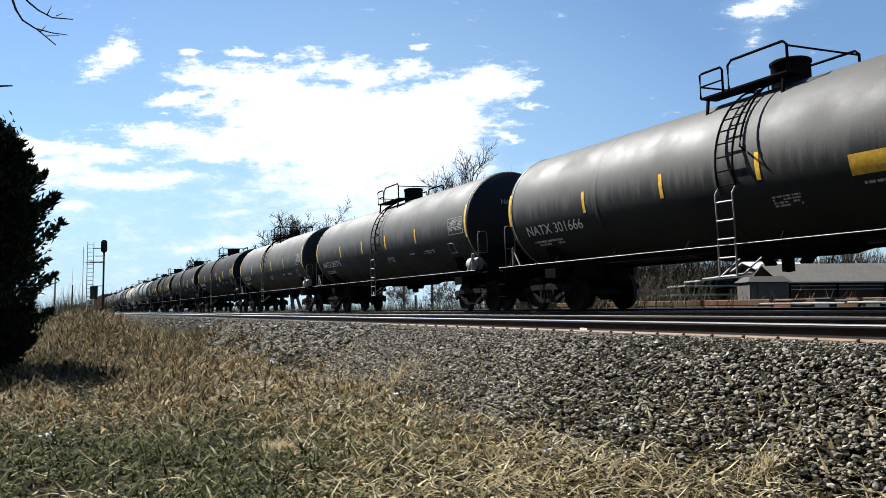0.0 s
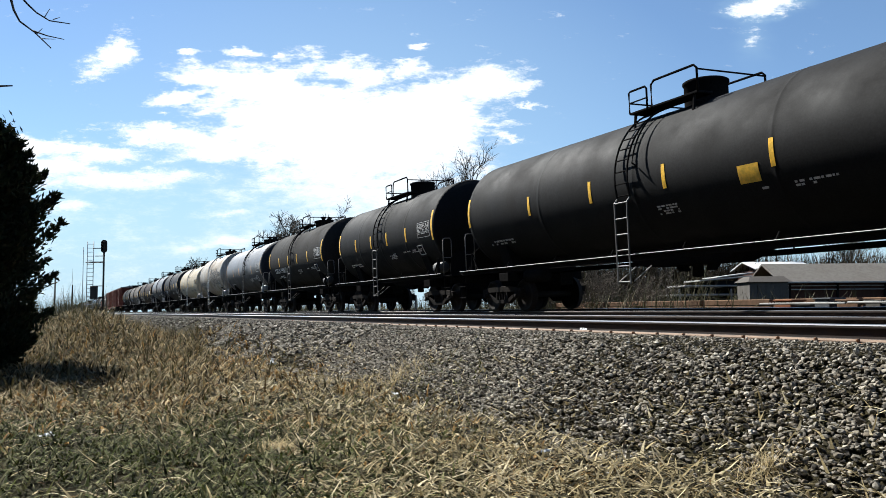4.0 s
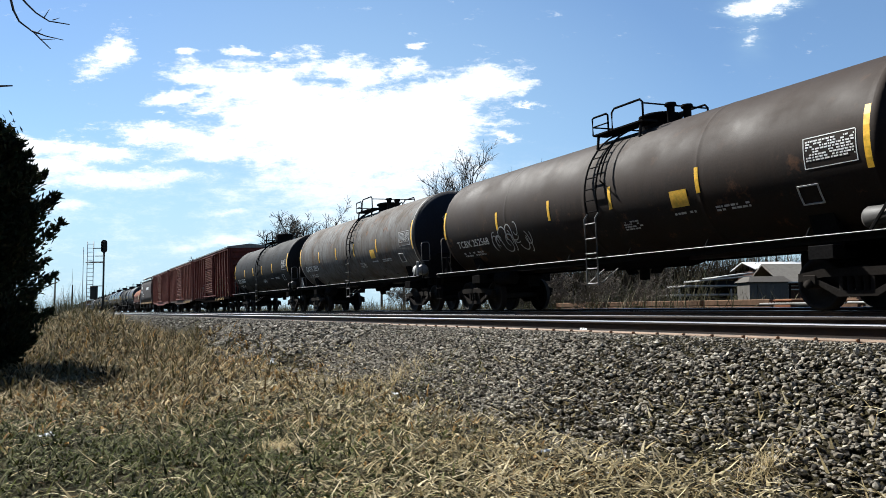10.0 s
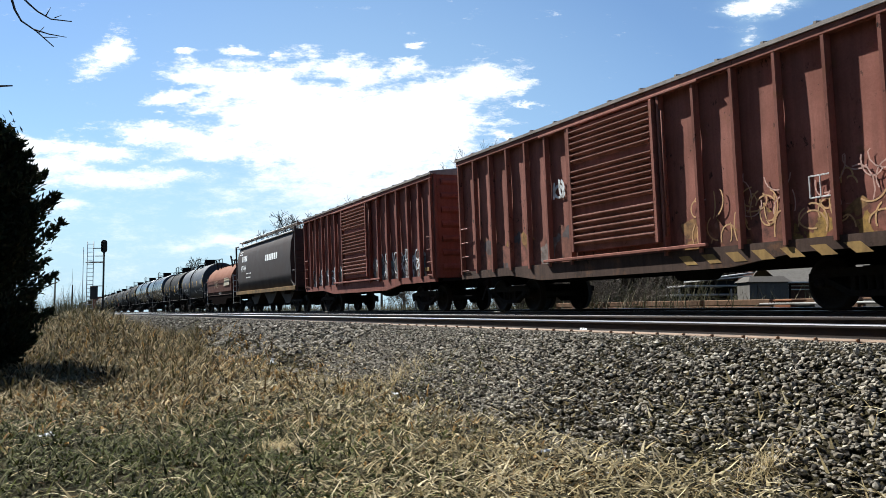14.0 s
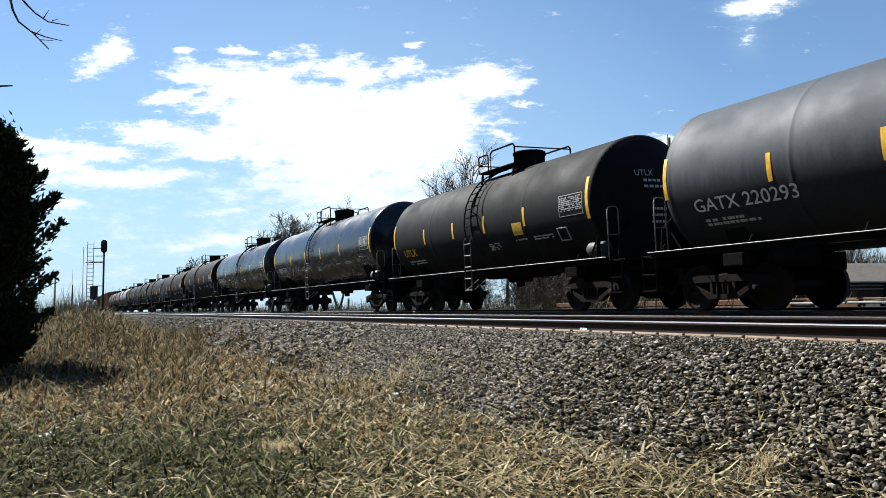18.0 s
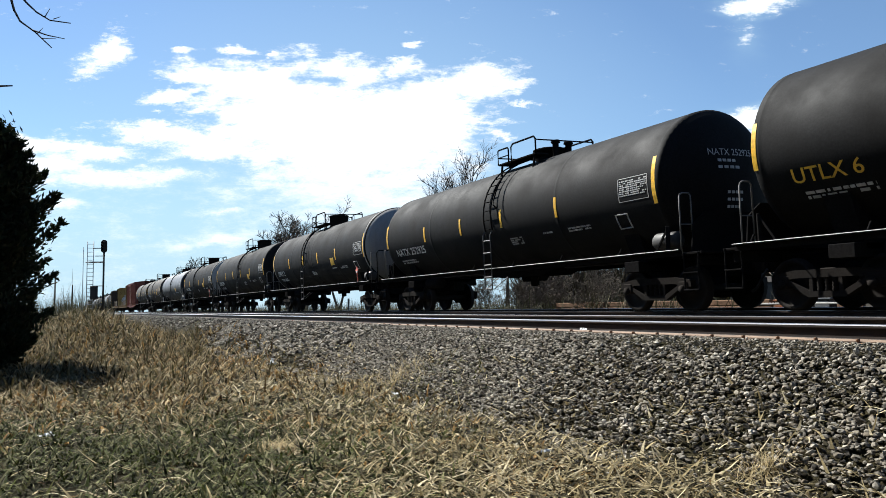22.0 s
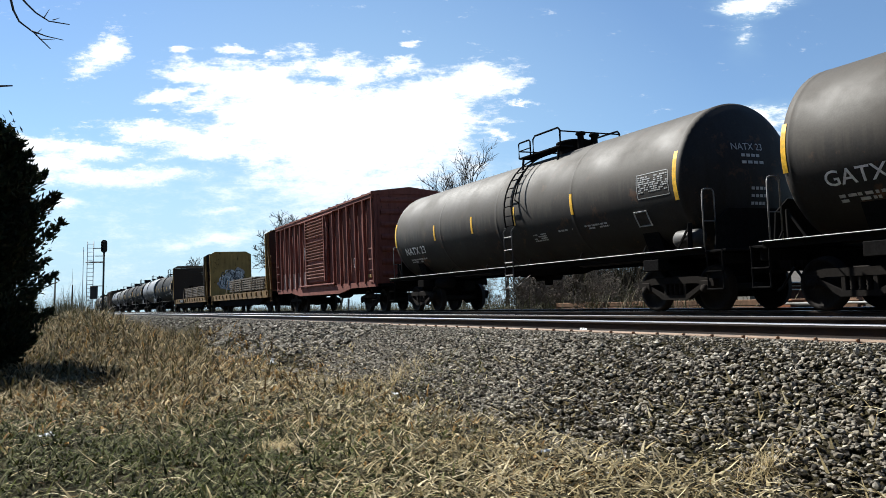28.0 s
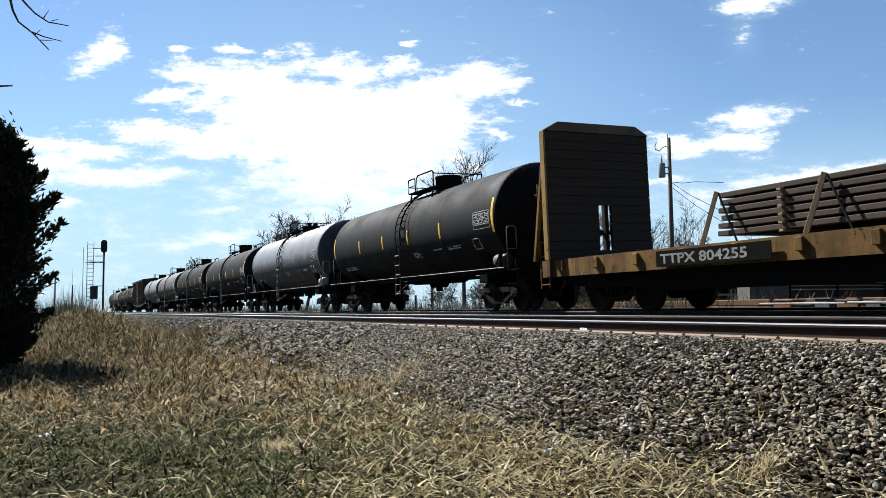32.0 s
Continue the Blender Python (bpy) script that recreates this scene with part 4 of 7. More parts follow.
def covered_hopper(spec, seed):
    """A three-bay covered hopper with curved flanks and a roof walk."""
    L = spec["length"]
    body = spec["paint"]
    car = thing("covered_hopper", spec["label"], "hopper car", "freight cars of the train")
    half = L / 2 - 0.95
    top, zs = 4.35, 1.35
    flank = [(-1.50, zs), (-1.58, 2.1), (-1.60, 2.9), (-1.54, 3.7), (-1.38, top - 0.12), (-1.2, top), (0, top + 0.16),
             (1.2, top), (1.38, top - 0.12), (1.54, 3.7), (1.60, 2.9), (1.58, 2.1), (1.50, zs)]
    s = Shape()
    n = len(flank)
    # flanks; the ends slope inwards below
    vs, fs = [], []
    for x in (-half + 0.75, half - 0.75):
        vs += [(x, a, b) for a, b in flank]
    fs += [(i, i + n, (i + 1) % n + n, (i + 1) % n) for i in range(n)]
    s.add(vs, fs, True)
    s.add(vs, [tuple(range(n)), tuple(range(n, 2 * n))[::-1]])
    part("body", s, body, car)
    for k in (-1, 1):
        s = Shape().bar((k * (half - 0.7), 0, 3.3), (k * (half - 3.0), 0, 1.0), 2.8, 0.06)
        part("slope_sheet", s, body, car)
        for y in (-1.5, 1.5):
            s = Shape()
            s.bar((k * half, y, 1.1), (k * half, y, top + 0.1), 0.1, 0.1)
            s.bar((k * half, y, top + 0.05), (k * (half - 0.8), y, top + 0.05), 0.08, 0.08)
            s.bar((k * half, y, 2.2), (k * (half - 0.8), y, 2.2), 0.07, 0.07)
            s.bar((k * half, y, 1.15), (k * (half - 2.2), y, 2.4), 0.08, 0.08)
            part("end_frame", s, body, car)
        s = Shape()
        for i in range(9):
            z = 1.4 + 0.36 * i
            s.tube([(k * (half + 0.02), -1.5, z), (k * (half + 0.02), -1.05, z)], 0.018, 5)
        s.tube([(k * (half + 0.02), -1.05, 1.2), (k * (half + 0.02), -1.05, top + 0.1)], 0.02, 5)
        part("ladder", s, body, car)
        s = Shape().box(k * (half - 0.3), 0, 1.12, 1.4, 2.9, 0.08)
        part("end_platform", s, STEEL_BLACK, car)
    for x in (-4.0, 0.0, 4.0):
        s = Shape()
        a = [(-1.9, 1.36), (1.9, 1.36), (0.42, 0.5), (-0.42, 0.5)]
        s.prism([(x + p, q) for p, q in a], "y", -1.05, 1.05)
        part("discharge_bay", s, body, car)
        s = Shape().box(x, 0, 0.46, 0.9, 2.3, 0.12)
        part("outlet_gate", s, STEEL_BLACK, car)
    s = Shape()
    for side in (-1, 1):
        s.box(0, side * 1.53, 1.28, 2 * half, 0.12, 0.22, 0.015)
    part("side_sill", s, spec["sill"], car)
    s = Shape()
    for side in (-1, 1):
        s.box(0, side * 1.40, top - 0.06, 2 * half - 1.3, 0.16, 0.07, 0.01)
    part("top_chord", s, spec["sill2"], car)
    s = Shape()
    for side in (-1, 1):
        s.box(0, side * 1.12, top + 0.32, 2 * half, 0.5, 0.03, 0.006)
        x = -half + 0.2
        while x < half:
            s.bar((x, side * 1.05, top + 0.02), (x, side * 1.12, top + 0.32), 0.05, 0.05)
            x += 1.4
    part("roof_walk", s, GALV, car)
    for i in range(8):
        s = Shape().box(-half + 1.6 + i * (2 * half - 3.2) / 7, 0, top + 0.2, 1.1, 0.7, 0.14, 0.03)
        part("roof_hatch", s, body, car)
    s = Shape().box(0, 0, 0.92, 2 * half + 0.9, 0.45, 0.3)
    part("centre_sill", s, STEEL_BLACK, car)

    def on_flank(u, z):
        for (a, p), (b, q) in zip([(-1.50, zs), (-1.58, 2.1), (-1.60, 2.9), (-1.54, 3.7), (-1.38, top)], [(-1.58, 2.1), (-1.60, 2.9), (-1.54, 3.7), (-1.38, top)]):
            if p <= z <= q:
                return (u, a + (b - a) * (z - p) / (q - p) - 0.012, z)
        return (u, -1.6, z)
    for txt, size, u, z in spec.get("texts", ()):
        vs, fs = letters(txt, size, 0.008)
        part("lettering", Shape().add([on_flank(u + p.x, z + p.y) for p in vs], fs), WHITE, car)
    s = Shape()
    # the owner's mark as plain blocks
    for i in range(4):
        u = -half + 2.25 + i * 0.40
        s.add([on_flank(u, 3.28), on_flank(u + 0.26, 3.28), on_flank(u + 0.26, 3.64), on_flank(u, 3.64)], [(0, 1, 2, 3)])
    rnd = random.Random(seed)
    for u, z, w in ((2.0, 2.45, 1.6), (2.0, 2.2, 1.3), (1.4, 3.9, 0.9), (1.4, 3.75, 0.9)):
        x = -half + u + 1.4 * (z < 3)
        for k in range(4):
            a, b = x + w * k / 4, x + w * (k + rnd.uniform(0.6, 0.85)) / 4
            s.add([on_flank(a, z), on_flank(b, z), on_flank(b, z + 0.07), on_flank(a, z + 0.07)], [(0, 1, 2, 3)])
    for i in range(7):
        u = 1.2 + i * 0.42
        s.add([on_flank(u, 3.0), on_flank(u + 0.3, 3.0), on_flank(u + 0.3, 3.36), on_flank(u, 3.36)], [(0, 1, 2, 3)])
    part("owner_mark", s, WHITE, car)["kind"] = "stuff"
    running_gear(car, L, 2.6)
    return car


def coil_car(spec, seed):
    """A short coil car under a round hood."""
    L = spec["length"]
    car = thing("coil_car", spec["label"], "coil car", "freight cars of the train")
    half = L / 2 - 0.95
    hood = spec["paint"]
    arch = [(-1.50, 1.55), (-1.53, 2.1)] + [(-1.53 * math.cos(math.pi * i / 26), 2.15 + 1.47 * max(0.0, math.sin(math.pi * i / 26)) ** 0.92) for i in range(27)] + [(1.53, 2.1), (1.50, 1.55)]
    x0, x1, n = -half + 0.15, half - 0.15, len(arch)
    s = Shape().add([(x, a, b) for x in (x0, x1) for a, b in arch], [(i + 1, i, n + i, n + i + 1) for i in range(n - 1)], True)
    s.add([(x0, a, b) for a, b in arch], [tuple(range(n))])
    s.add([(x1, a, b) for a, b in arch], [tuple(range(n))[::-1]])
    part("hood", s, hood, car, "rust-orange weathered steel hood")
    for x in (x0, x1):
        part("hood_rib", Shape().prism([(a * 1.008, 2.2 + (b - 2.2) * 1.008) for a, b in arch], "x", x - 0.03, x + 0.03), hood, car)
    s = Shape()
    s.tube([(-half + 0.2, -1.62, 2.42), (half - 0.2, -1.62, 2.42)], 0.02, 6)
    x = -half + 0.4
    while x < half:
        s.tube([(x, -1.62, 2.42), (x, -1.52, 2.3)], 0.014, 5)
        x += 0.8
    part("hood_handrail", s, hood, car)
    for x in (-half + 1.85, half - 2.3):
        for y in (-0.75, 0.75):
            for name, p, q, w in (("guide_post", (x - 0.5, y * 1.3, 4.15), (x + 0.05, y * 1.2, 3.15), 0.1), ("guide_foot", (x + 0.05, y * 1.2, 3.15), (x + 0.75, y * 1.2, 3.18), 0.1),
                                  ("guide_arm", (x - 0.35, y * 1.28, 3.85), (x + 0.75, y * 1.0, 3.72), 0.08), ("guide_strut", (x + 0.5, y * 1.1, 3.25), (x + 0.62, y * 1.0, 3.72), 0.08)):
                part(name, Shape().bar(p, q, w, w), STEEL_BLACK, car)
    part("ridge_cap", Shape().box(0, 0, 3.66, 2 * half - 0.6, 0.5, 0.1, 0.02), BOXSILL, car)
    s = Shape()
    pts = []
    for i in range(13):
        w = math.pi * i / 12
        pts.append((0.34 * math.cos(w) - 0.55, -0.1, 3.62 + 0.42 * math.sin(w)))
    s.tube(pts, 0.045, 7)
    s.tube([(p[0] * 1.2 + 0.35, 0.25, p[2]) for p in pts], 0.04, 7)
    part("lifting_loop", s, STEEL_BLACK, car)
    s = Shape()
    s.prism([(-half, 1.05), (-half, 1.5), (half, 1.5), (half, 1.05), (half * 0.62, 1.0), (half * 0.5, 0.62), (-half * 0.5, 0.62), (-half * 0.62, 1.0)], "y", -1.5, -1.3)
    s.prism([(-half, 1.05), (-half, 1.5), (half, 1.5), (half, 1.05), (half * 0.62, 1.0), (half * 0.5, 0.62), (-half * 0.5, 0.62), (-half * 0.62, 1.0)], "y", 1.3, 1.5)
    s.box(0, 0, 1.1, 2 * half, 2.6, 0.3)
    part("underframe", s, BOXSILL, car)
    s = Shape().box(0, -1.52, 1.31, 2 * half, 0.04, 0.03)
    part("edge_rail", s, RUSTSILL, car)
    for k in (-1, 1):
        s = Shape()
        for i in range(6):
            z = 0.7 + 0.38 * i
            s.tube([(k * (half + 0.3), -1.45, z), (k * (half + 0.3), -1.0, z)], 0.018, 5)
        for y in (-1.45, -1.0):
            s.tube([(k * (half + 0.3), y, 0.6), (k * (half + 0.3), y, 2.7)], 0.02, 5)
        part("ladder", s, GALV, car)
        s = Shape().box(k * (half + 0.3), 0, 1.15, 0.7, 2.8, 0.08)
        part("end_platform", s, STEEL_BLACK, car)
    part("lettering", flat_text("COIL CAR", 0.22, 0.0, 1.34, -1.506), DIMLET, car)
    s = Shape()
    vs = [(p, -1.56, q) for p, q in ((2.3, 1.95), (4.3, 1.95), (4.55, 2.32), (4.0, 2.5), (2.6, 2.5))]
    s.add(vs, [(0, 1, 2, 3, 4)])
    part("owner_mark", s, plain("faded_cream", (0.36, 0.30, 0.20), 0.7), car)
    s = scrawl(Shape(), random.Random(seed), -1.7, 0.0, 1.85, 2.4, -1.56, 16, 0.035)
    part("graffiti", s, plain("spray_tan", (0.30, 0.21, 0.13), 0.7), car)
    running_gear(car, L, 2.7)
    return car


def bulkhead_flat(spec, seed):
    """A bulkhead flat car with a strapped load of flat sections."""
    L = spec["length"]
    rnd = random.Random(seed)
    car = thing("bulkhead_flat_car", spec["label"], "flat car", "freight cars of the train")
    half = L / 2 - 1.0
    deck = spec["paint"]
    zd = 1.30
    for side in (-1, 1):
        s = Shape()
        s.prism([(-half, zd), (-half, zd - 0.42), (half, zd - 0.42), (half, zd)], "y", side * 1.45 - 0.05, side * 1.45 + 0.05)
        part("side_sill", s, deck, car)
        s = Shape().prism([(-half * 0.78, zd - 0.43), (-half * 0.62, zd - 0.85), (half * 0.62, zd - 0.85), (half * 0.78, zd - 0.43)], "y", side * 1.3 - 0.04, side * 1.3 + 0.04)
        part("lower_sill", s, STEEL_BLACK, car)
        for i in range(14):
            x = -half + 0.9 + (2 * half - 1.8) * i / 13
            part("stake_pocket", Shape().box(x, side * 1.53, zd - 0.16, 0.16, 0.08, 0.24), deck, car)
    part("deck", Shape().box(0, 0, zd - 0.03, 2 * half, 2.8, 0.08, 0.01), paint("deck_planks", (0.12, 0.095, 0.07), 0.9, (0.05, 0.04, 0.03), 0.5), car)
    s = Shape().box(0, 0, 0.88, 2 * half + 0.8, 0.6, 0.5)
    part("centre_sill", s, STEEL_BLACK, car)
    zt = spec.get("bulk_top", 4.8)
    for k in (-1, 1):
        x = k * (half - 0.5)
        face = [(-1.63, zd), (1.63, zd), (1.63, zt - 0.22), (1.22, zt), (-1.22, zt), (-1.63, zt - 0.22)]
        if spec.get("hole") and k < 0:
            # timber boards with an opening, under a steel cap
            cap = [(-1.63, zt - 0.24), (1.63, zt - 0.24), (1.63, zt - 0.22), (1.22, zt), (-1.22, zt), (-1.63, zt - 0.22)]
            bh = part("bulkhead", Shape().prism(cap, "x", x - 0.07, x + 0.08), BULKCAP, car, "tan steel cap")
            n, h = 14, (zt - 0.25 - zd) / 14
            for i in range(n):
                z = zd + h * (i + 0.5)
                ends = ((-1.62, -0.06), (0.34, 1.62)) if 1.5 < z < 2.78 else ((-1.62, 1.62),)
                for a, b2 in ends:
                    part("board", Shape().box(x + rnd.uniform(-0.008, 0.008), (a + b2) / 2, z, 0.11, b2 - a, h - 0.006, 0.01), spec["inner"], bh)
            part("edge_channel", Shape().box(x, -1.66, (zd + zt) / 2 - 0.12, 0.2, 0.05, zt - zd - 0.24), BULKYELLOW, bh)
        else:
            bh = part("bulkhead", Shape().prism(face, "x", x - 0.06, x + 0.06), spec["inner"], car)
        for y in (-1.5, 1.5):
            s = Shape().bar((x + k * 0.12, y, zd - 0.4), (x + k * 0.12, y, zt - 0.2), 0.14, 0.14)
            s.bar((k * (half + 0.3), y, zd), (x + k * 0.1, y, zt - 0.25), 0.1, 0.1)
            part("bulkhead_post", s, deck, car)
        for y in (-0.8, -0.27, 0.27, 0.8):
            s = Shape().bar((x + k * 0.14, y, zd), (x + k * 0.14, y, zt - 0.05), 0.12, 0.14)
            part("bulkhead_stake", s, deck if abs(y) > 0.5 else spec["back"], car)
        if not (spec.get("hole") and k < 0):
            part("back_plate", Shape().prism([(a * 0.97, b2 if b2 == zd else b2 - 0.05) for a, b2 in face], "x", x + k * 0.062, x + k * 0.075), spec["back"], car)
        part("top_rail", Shape().box(x + k * 0.12, 0, zt - 0.03, 0.3, 2.4, 0.07), deck, car)
        for z in (2.0, 2.9):
            part("cross_rail", Shape().box(x + k * 0.2, 0, z, 0.08, 2.6, 0.12), spec["back"], car)
        s = Shape()
        for i in range(8):
            z = 0.7 + 0.36 * i
            s.tube([(x + k * 0.25, -1.45, z), (x + k * 0.65, -1.45, z)], 0.016, 5)
        for dx in (0.25, 0.65):
            s.tube([(x + k * dx, -1.45, 0.6), (x + k * dx, -1.45, 3.3)], 0.018, 5)
        part("ladder", s, deck, car)
    # load: flat sections in layers, held by slanting straps
    for a, b, lay in spec["load"]:
        wide = 2.5 / 7
        plank = Shape().box(0, 0, 0, b - a, wide * 0.88, 0.10, 0.012).mesh("plank", spec["load_paint"])
        for i in range(lay):
            for j in range(7):
                part("plank", plank, spec["load_paint"], car, at=(
                    (a + b) / 2 + rnd.uniform(-0.1, 0.1), -1.25 + wide * (j + 0.5), zd + 0.19 + 0.145 * i))
            for k in range(3):
                x = a + (b - a) * (k + 0.5) / 3
                part("dunnage", Shape().box(x, 0, zd + 0.115 + 0.145 * i, 0.1, 2.6, 0.038, 0.006), spec["strap_paint"], car)
    top = zd + 0.12 + 0.145 * max(q[2] for q in spec["load"])
    for x in spec["straps"]:
        part("tie_strap", Shape().bar((x, -1.40, zd - 0.02), (x + 0.38, -1.31, top), 0.03, 0.1), spec["strap_paint"], car)
        part("tie_strap", Shape().bar((x + 0.9, -1.39, zd - 0.02), (x + 0.42, -1.31, top - 0.04), 0.02, 0.05), STEEL_BLACK, car)
    if spec.get("mural"):
        # spray paint on the inner face of the tail bulkhead, as plain swirls
        x = -(half - 0.5) + 0.068
        blot = Shape()
        for cy, cz, a, b in ((0.15, 2.6, 0.82, 0.66), (-0.4, 2.2, 0.66, 0.45), (0.65, 3.05, 0.4, 0.45), (0.7, 2.15, 0.6, 0.3)):
            n = 22
            rim = [(x, cy + a * (1 + 0.12 * math.sin(5 * w + cy)) * math.cos(w), cz + b * (1 + 0.15 * math.sin(4 * w)) * math.sin(w)) for w in [2 * math.pi * i / n for i in range(n)]]
            blot.add(rim, [tuple(range(n))])
            x += 0.0015
        part("graffiti", blot, SPRAY_G, car)["kind"] = "stuff"
        for mat, lift, wide, cnt, sd in ((SPRAY_W, 0.002, 0.09, 16, 7), (SPRAY_K, 0.004, 0.06, 22, 9)):
            flat = scrawl(Shape(), random.Random(sd), -0.8, 1.1, 1.9, 3.35, 0, cnt + 8, wide)
            part("graffiti", Shape().add([(x + lift, p[0], p[2]) for p in flat.v], flat.f), mat, car)["kind"] = "stuff"
    for txt, size, u, z in spec.get("texts", ()):
        vs, fs = letters(txt, size, 0.006)
        part("number_panel", Shape().box(u + size * 5.0, -1.573, z + size * 0.36, size * 11.0, 0.02, size * 1.2, 0.004), STEEL_BLACK, car)
        part("lettering", Shape().add([(u + p.x * 1.5, -1.586, z + p.y) for p in vs], fs), plain("dim_lettering", (0.2, 0.195, 0.185), 0.7), car)
    running_gear(car, L, 3.3)
    return car

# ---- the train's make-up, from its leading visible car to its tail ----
# shells with a top tone carry sun and shade in their colours
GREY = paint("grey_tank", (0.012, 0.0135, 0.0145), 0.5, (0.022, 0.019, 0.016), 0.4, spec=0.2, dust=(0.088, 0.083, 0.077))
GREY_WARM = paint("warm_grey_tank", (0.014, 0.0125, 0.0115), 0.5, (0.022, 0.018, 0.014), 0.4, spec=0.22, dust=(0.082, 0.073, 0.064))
CHARCOAL = paint("charcoal_tank", (0.0058, 0.006, 0.0064), 0.6, (0.010, 0.009, 0.008), 0.5, spec=0.085)
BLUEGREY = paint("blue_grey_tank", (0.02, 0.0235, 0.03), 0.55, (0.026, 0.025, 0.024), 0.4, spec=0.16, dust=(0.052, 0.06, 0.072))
BLACK = paint("black_tank", (0.014, 0.0135, 0.013), 0.7, (0.024, 0.021, 0.018), 0.5, bump=0.3, spec=0.08)
GLOSS = paint("glossy_black_tank", (0.007, 0.0095, 0.017), 0.15, (0.012, 0.012, 0.013), 0.2, bump=0.03, spec=0.32)
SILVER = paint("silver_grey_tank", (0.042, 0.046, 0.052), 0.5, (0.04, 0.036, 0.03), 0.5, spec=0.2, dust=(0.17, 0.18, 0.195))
WHITEP = paint("white_tank", (0.40, 0.385, 0.35), 0.5, (0.19, 0.135, 0.08), 0.85, rust=0.25)
BEIGE = paint("beige_tank", (0.374, 0.333, 0.258), 0.55, (0.198, 0.150, 0.090), 0.4, rust=0.1)
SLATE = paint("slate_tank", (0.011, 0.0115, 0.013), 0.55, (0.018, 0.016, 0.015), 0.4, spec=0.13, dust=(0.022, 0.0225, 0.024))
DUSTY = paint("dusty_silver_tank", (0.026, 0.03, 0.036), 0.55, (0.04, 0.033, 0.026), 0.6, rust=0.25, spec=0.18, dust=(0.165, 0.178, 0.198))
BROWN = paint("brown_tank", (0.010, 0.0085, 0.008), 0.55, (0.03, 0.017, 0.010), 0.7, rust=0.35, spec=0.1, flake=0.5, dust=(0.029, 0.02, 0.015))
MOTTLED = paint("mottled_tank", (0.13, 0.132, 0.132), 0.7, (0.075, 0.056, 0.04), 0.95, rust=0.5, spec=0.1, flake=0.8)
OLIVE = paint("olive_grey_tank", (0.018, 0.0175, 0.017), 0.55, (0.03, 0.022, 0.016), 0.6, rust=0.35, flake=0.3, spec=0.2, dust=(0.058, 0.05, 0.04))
REDBOX = paint("red_brown_box", (0.245, 0.095, 0.07), 0.75, (0.09, 0.04, 0.028), 0.5, rust=0.3, flake=0.7)
REDBOX2 = paint("maroon_box", (0.125, 0.027, 0.019), 0.75, (0.042, 0.017, 0.013), 0.5, rust=0.15, flake=0.5)
REDBOX3 = paint("brick_red_box", (0.20, 0.064, 0.046), 0.7, (0.085, 0.036, 0.028), 0.5, rust=0.15, flake=0.4)
RUSTSILL = paint("rusted_side_sill", (0.075, 0.045, 0.033), 0.8, (0.03, 0.02, 0.016), 0.7, rust=0.6, flake=0.6)
BOXROOF = paint("pale_car_roof", (0.26, 0.24, 0.22), 0.55, (0.09, 0.06, 0.045), 0.6, rust=0.3)
BOXSILL = paint("near_black_sill", (0.007, 0.0055, 0.005), 0.85, (0.011, 0.008, 0.007), 0.6, spec=0.0)
HOPPER = paint("brown_grey_hopper", (0.026, 0.018, 0.017), 0.6, (0.045, 0.034, 0.028), 0.4)
ORANGE = paint("rust_orange_hood", (0.085, 0.03, 0.02), 0.7, (0.055, 0.026, 0.018), 0.6, rust=0.35, flake=0.5, spec=0.06, dust=(0.185, 0.08, 0.048), lit_from=0.12)
YELLOWFLAT = paint("worn_yellow_deck", (0.2, 0.115, 0.026), 0.8, (0.03, 0.02, 0.013), 0.9, rust=0.9, flake=1.0)
BULKYELLOW = paint("worn_yellow_bulkhead", (0.29, 0.19, 0.06), 0.8, (0.10, 0.065, 0.03), 0.5, rust=0.55, flake=1.0)
BULKCAP = paint("tan_steel_cap", (0.11, 0.082, 0.05), 0.8, (0.05, 0.036, 0.024), 0.5, rust=0.3)
BULKDARK = paint("dark_timber_bulkhead", (0.031, 0.022, 0.017), 0.85, (0.048, 0.036, 0.024), 0.5)
BULKBROWN = paint("brown_tank", (0.010, 0.0085, 0.008), 0.55, (0.03, 0.017, 0.010), 0.7, rust=0.35, spec=0.1, flake=0.5, dust=(0.029, 0.02, 0.015))
LOAD = paint("dark_load", (0.058, 0.046, 0.037), 0.9, (0.096, 0.078, 0.060), 0.6)
STRAP = paint("wood_strap", (0.245, 0.190, 0.129), 0.8, (0.120, 0.090, 0.060), 0.4)
SPRAY_W = plain("spray_white", (0.55, 0.56, 0.55), 0.7)
SPRAY_O = plain("spray_ochre", (0.42, 0.24, 0.10), 0.7)
SPRAY_P = plain("spray_pink", (0.42, 0.25, 0.20), 0.7)
SPRAY_G = plain("spray_grey", (0.30, 0.29, 0.28), 0.75)
MURAL_COOL = mural("cool_mural", ((0.05, 0.03, 0.03), (0.42, 0.44, 0.43), (0.12, 0.22, 0.26), (0.08, 0.09, 0.11), (0.50, 0.50, 0.46), (0.20, 0.28, 0.30), (0.30, 0.22, 0.06)), 3.6)
MURAL_WARM = mural("warm_mural", ((0.34, 0.21, 0.11), (0.10, 0.035, 0.022), (0.22, 0.10, 0.05), (0.09, 0.03, 0.02), (0.28, 0.15, 0.07), (0.11, 0.04, 0.026)), 2.6)
MURAL_PALE = mural("pale_mural", ((0.07, 0.05, 0.045), (0.36, 0.34, 0.32), (0.19, 0.17, 0.16), (0.12, 0.06, 0.045), (0.26, 0.25, 0.25), (0.10, 0.14, 0.15)), 3.2)
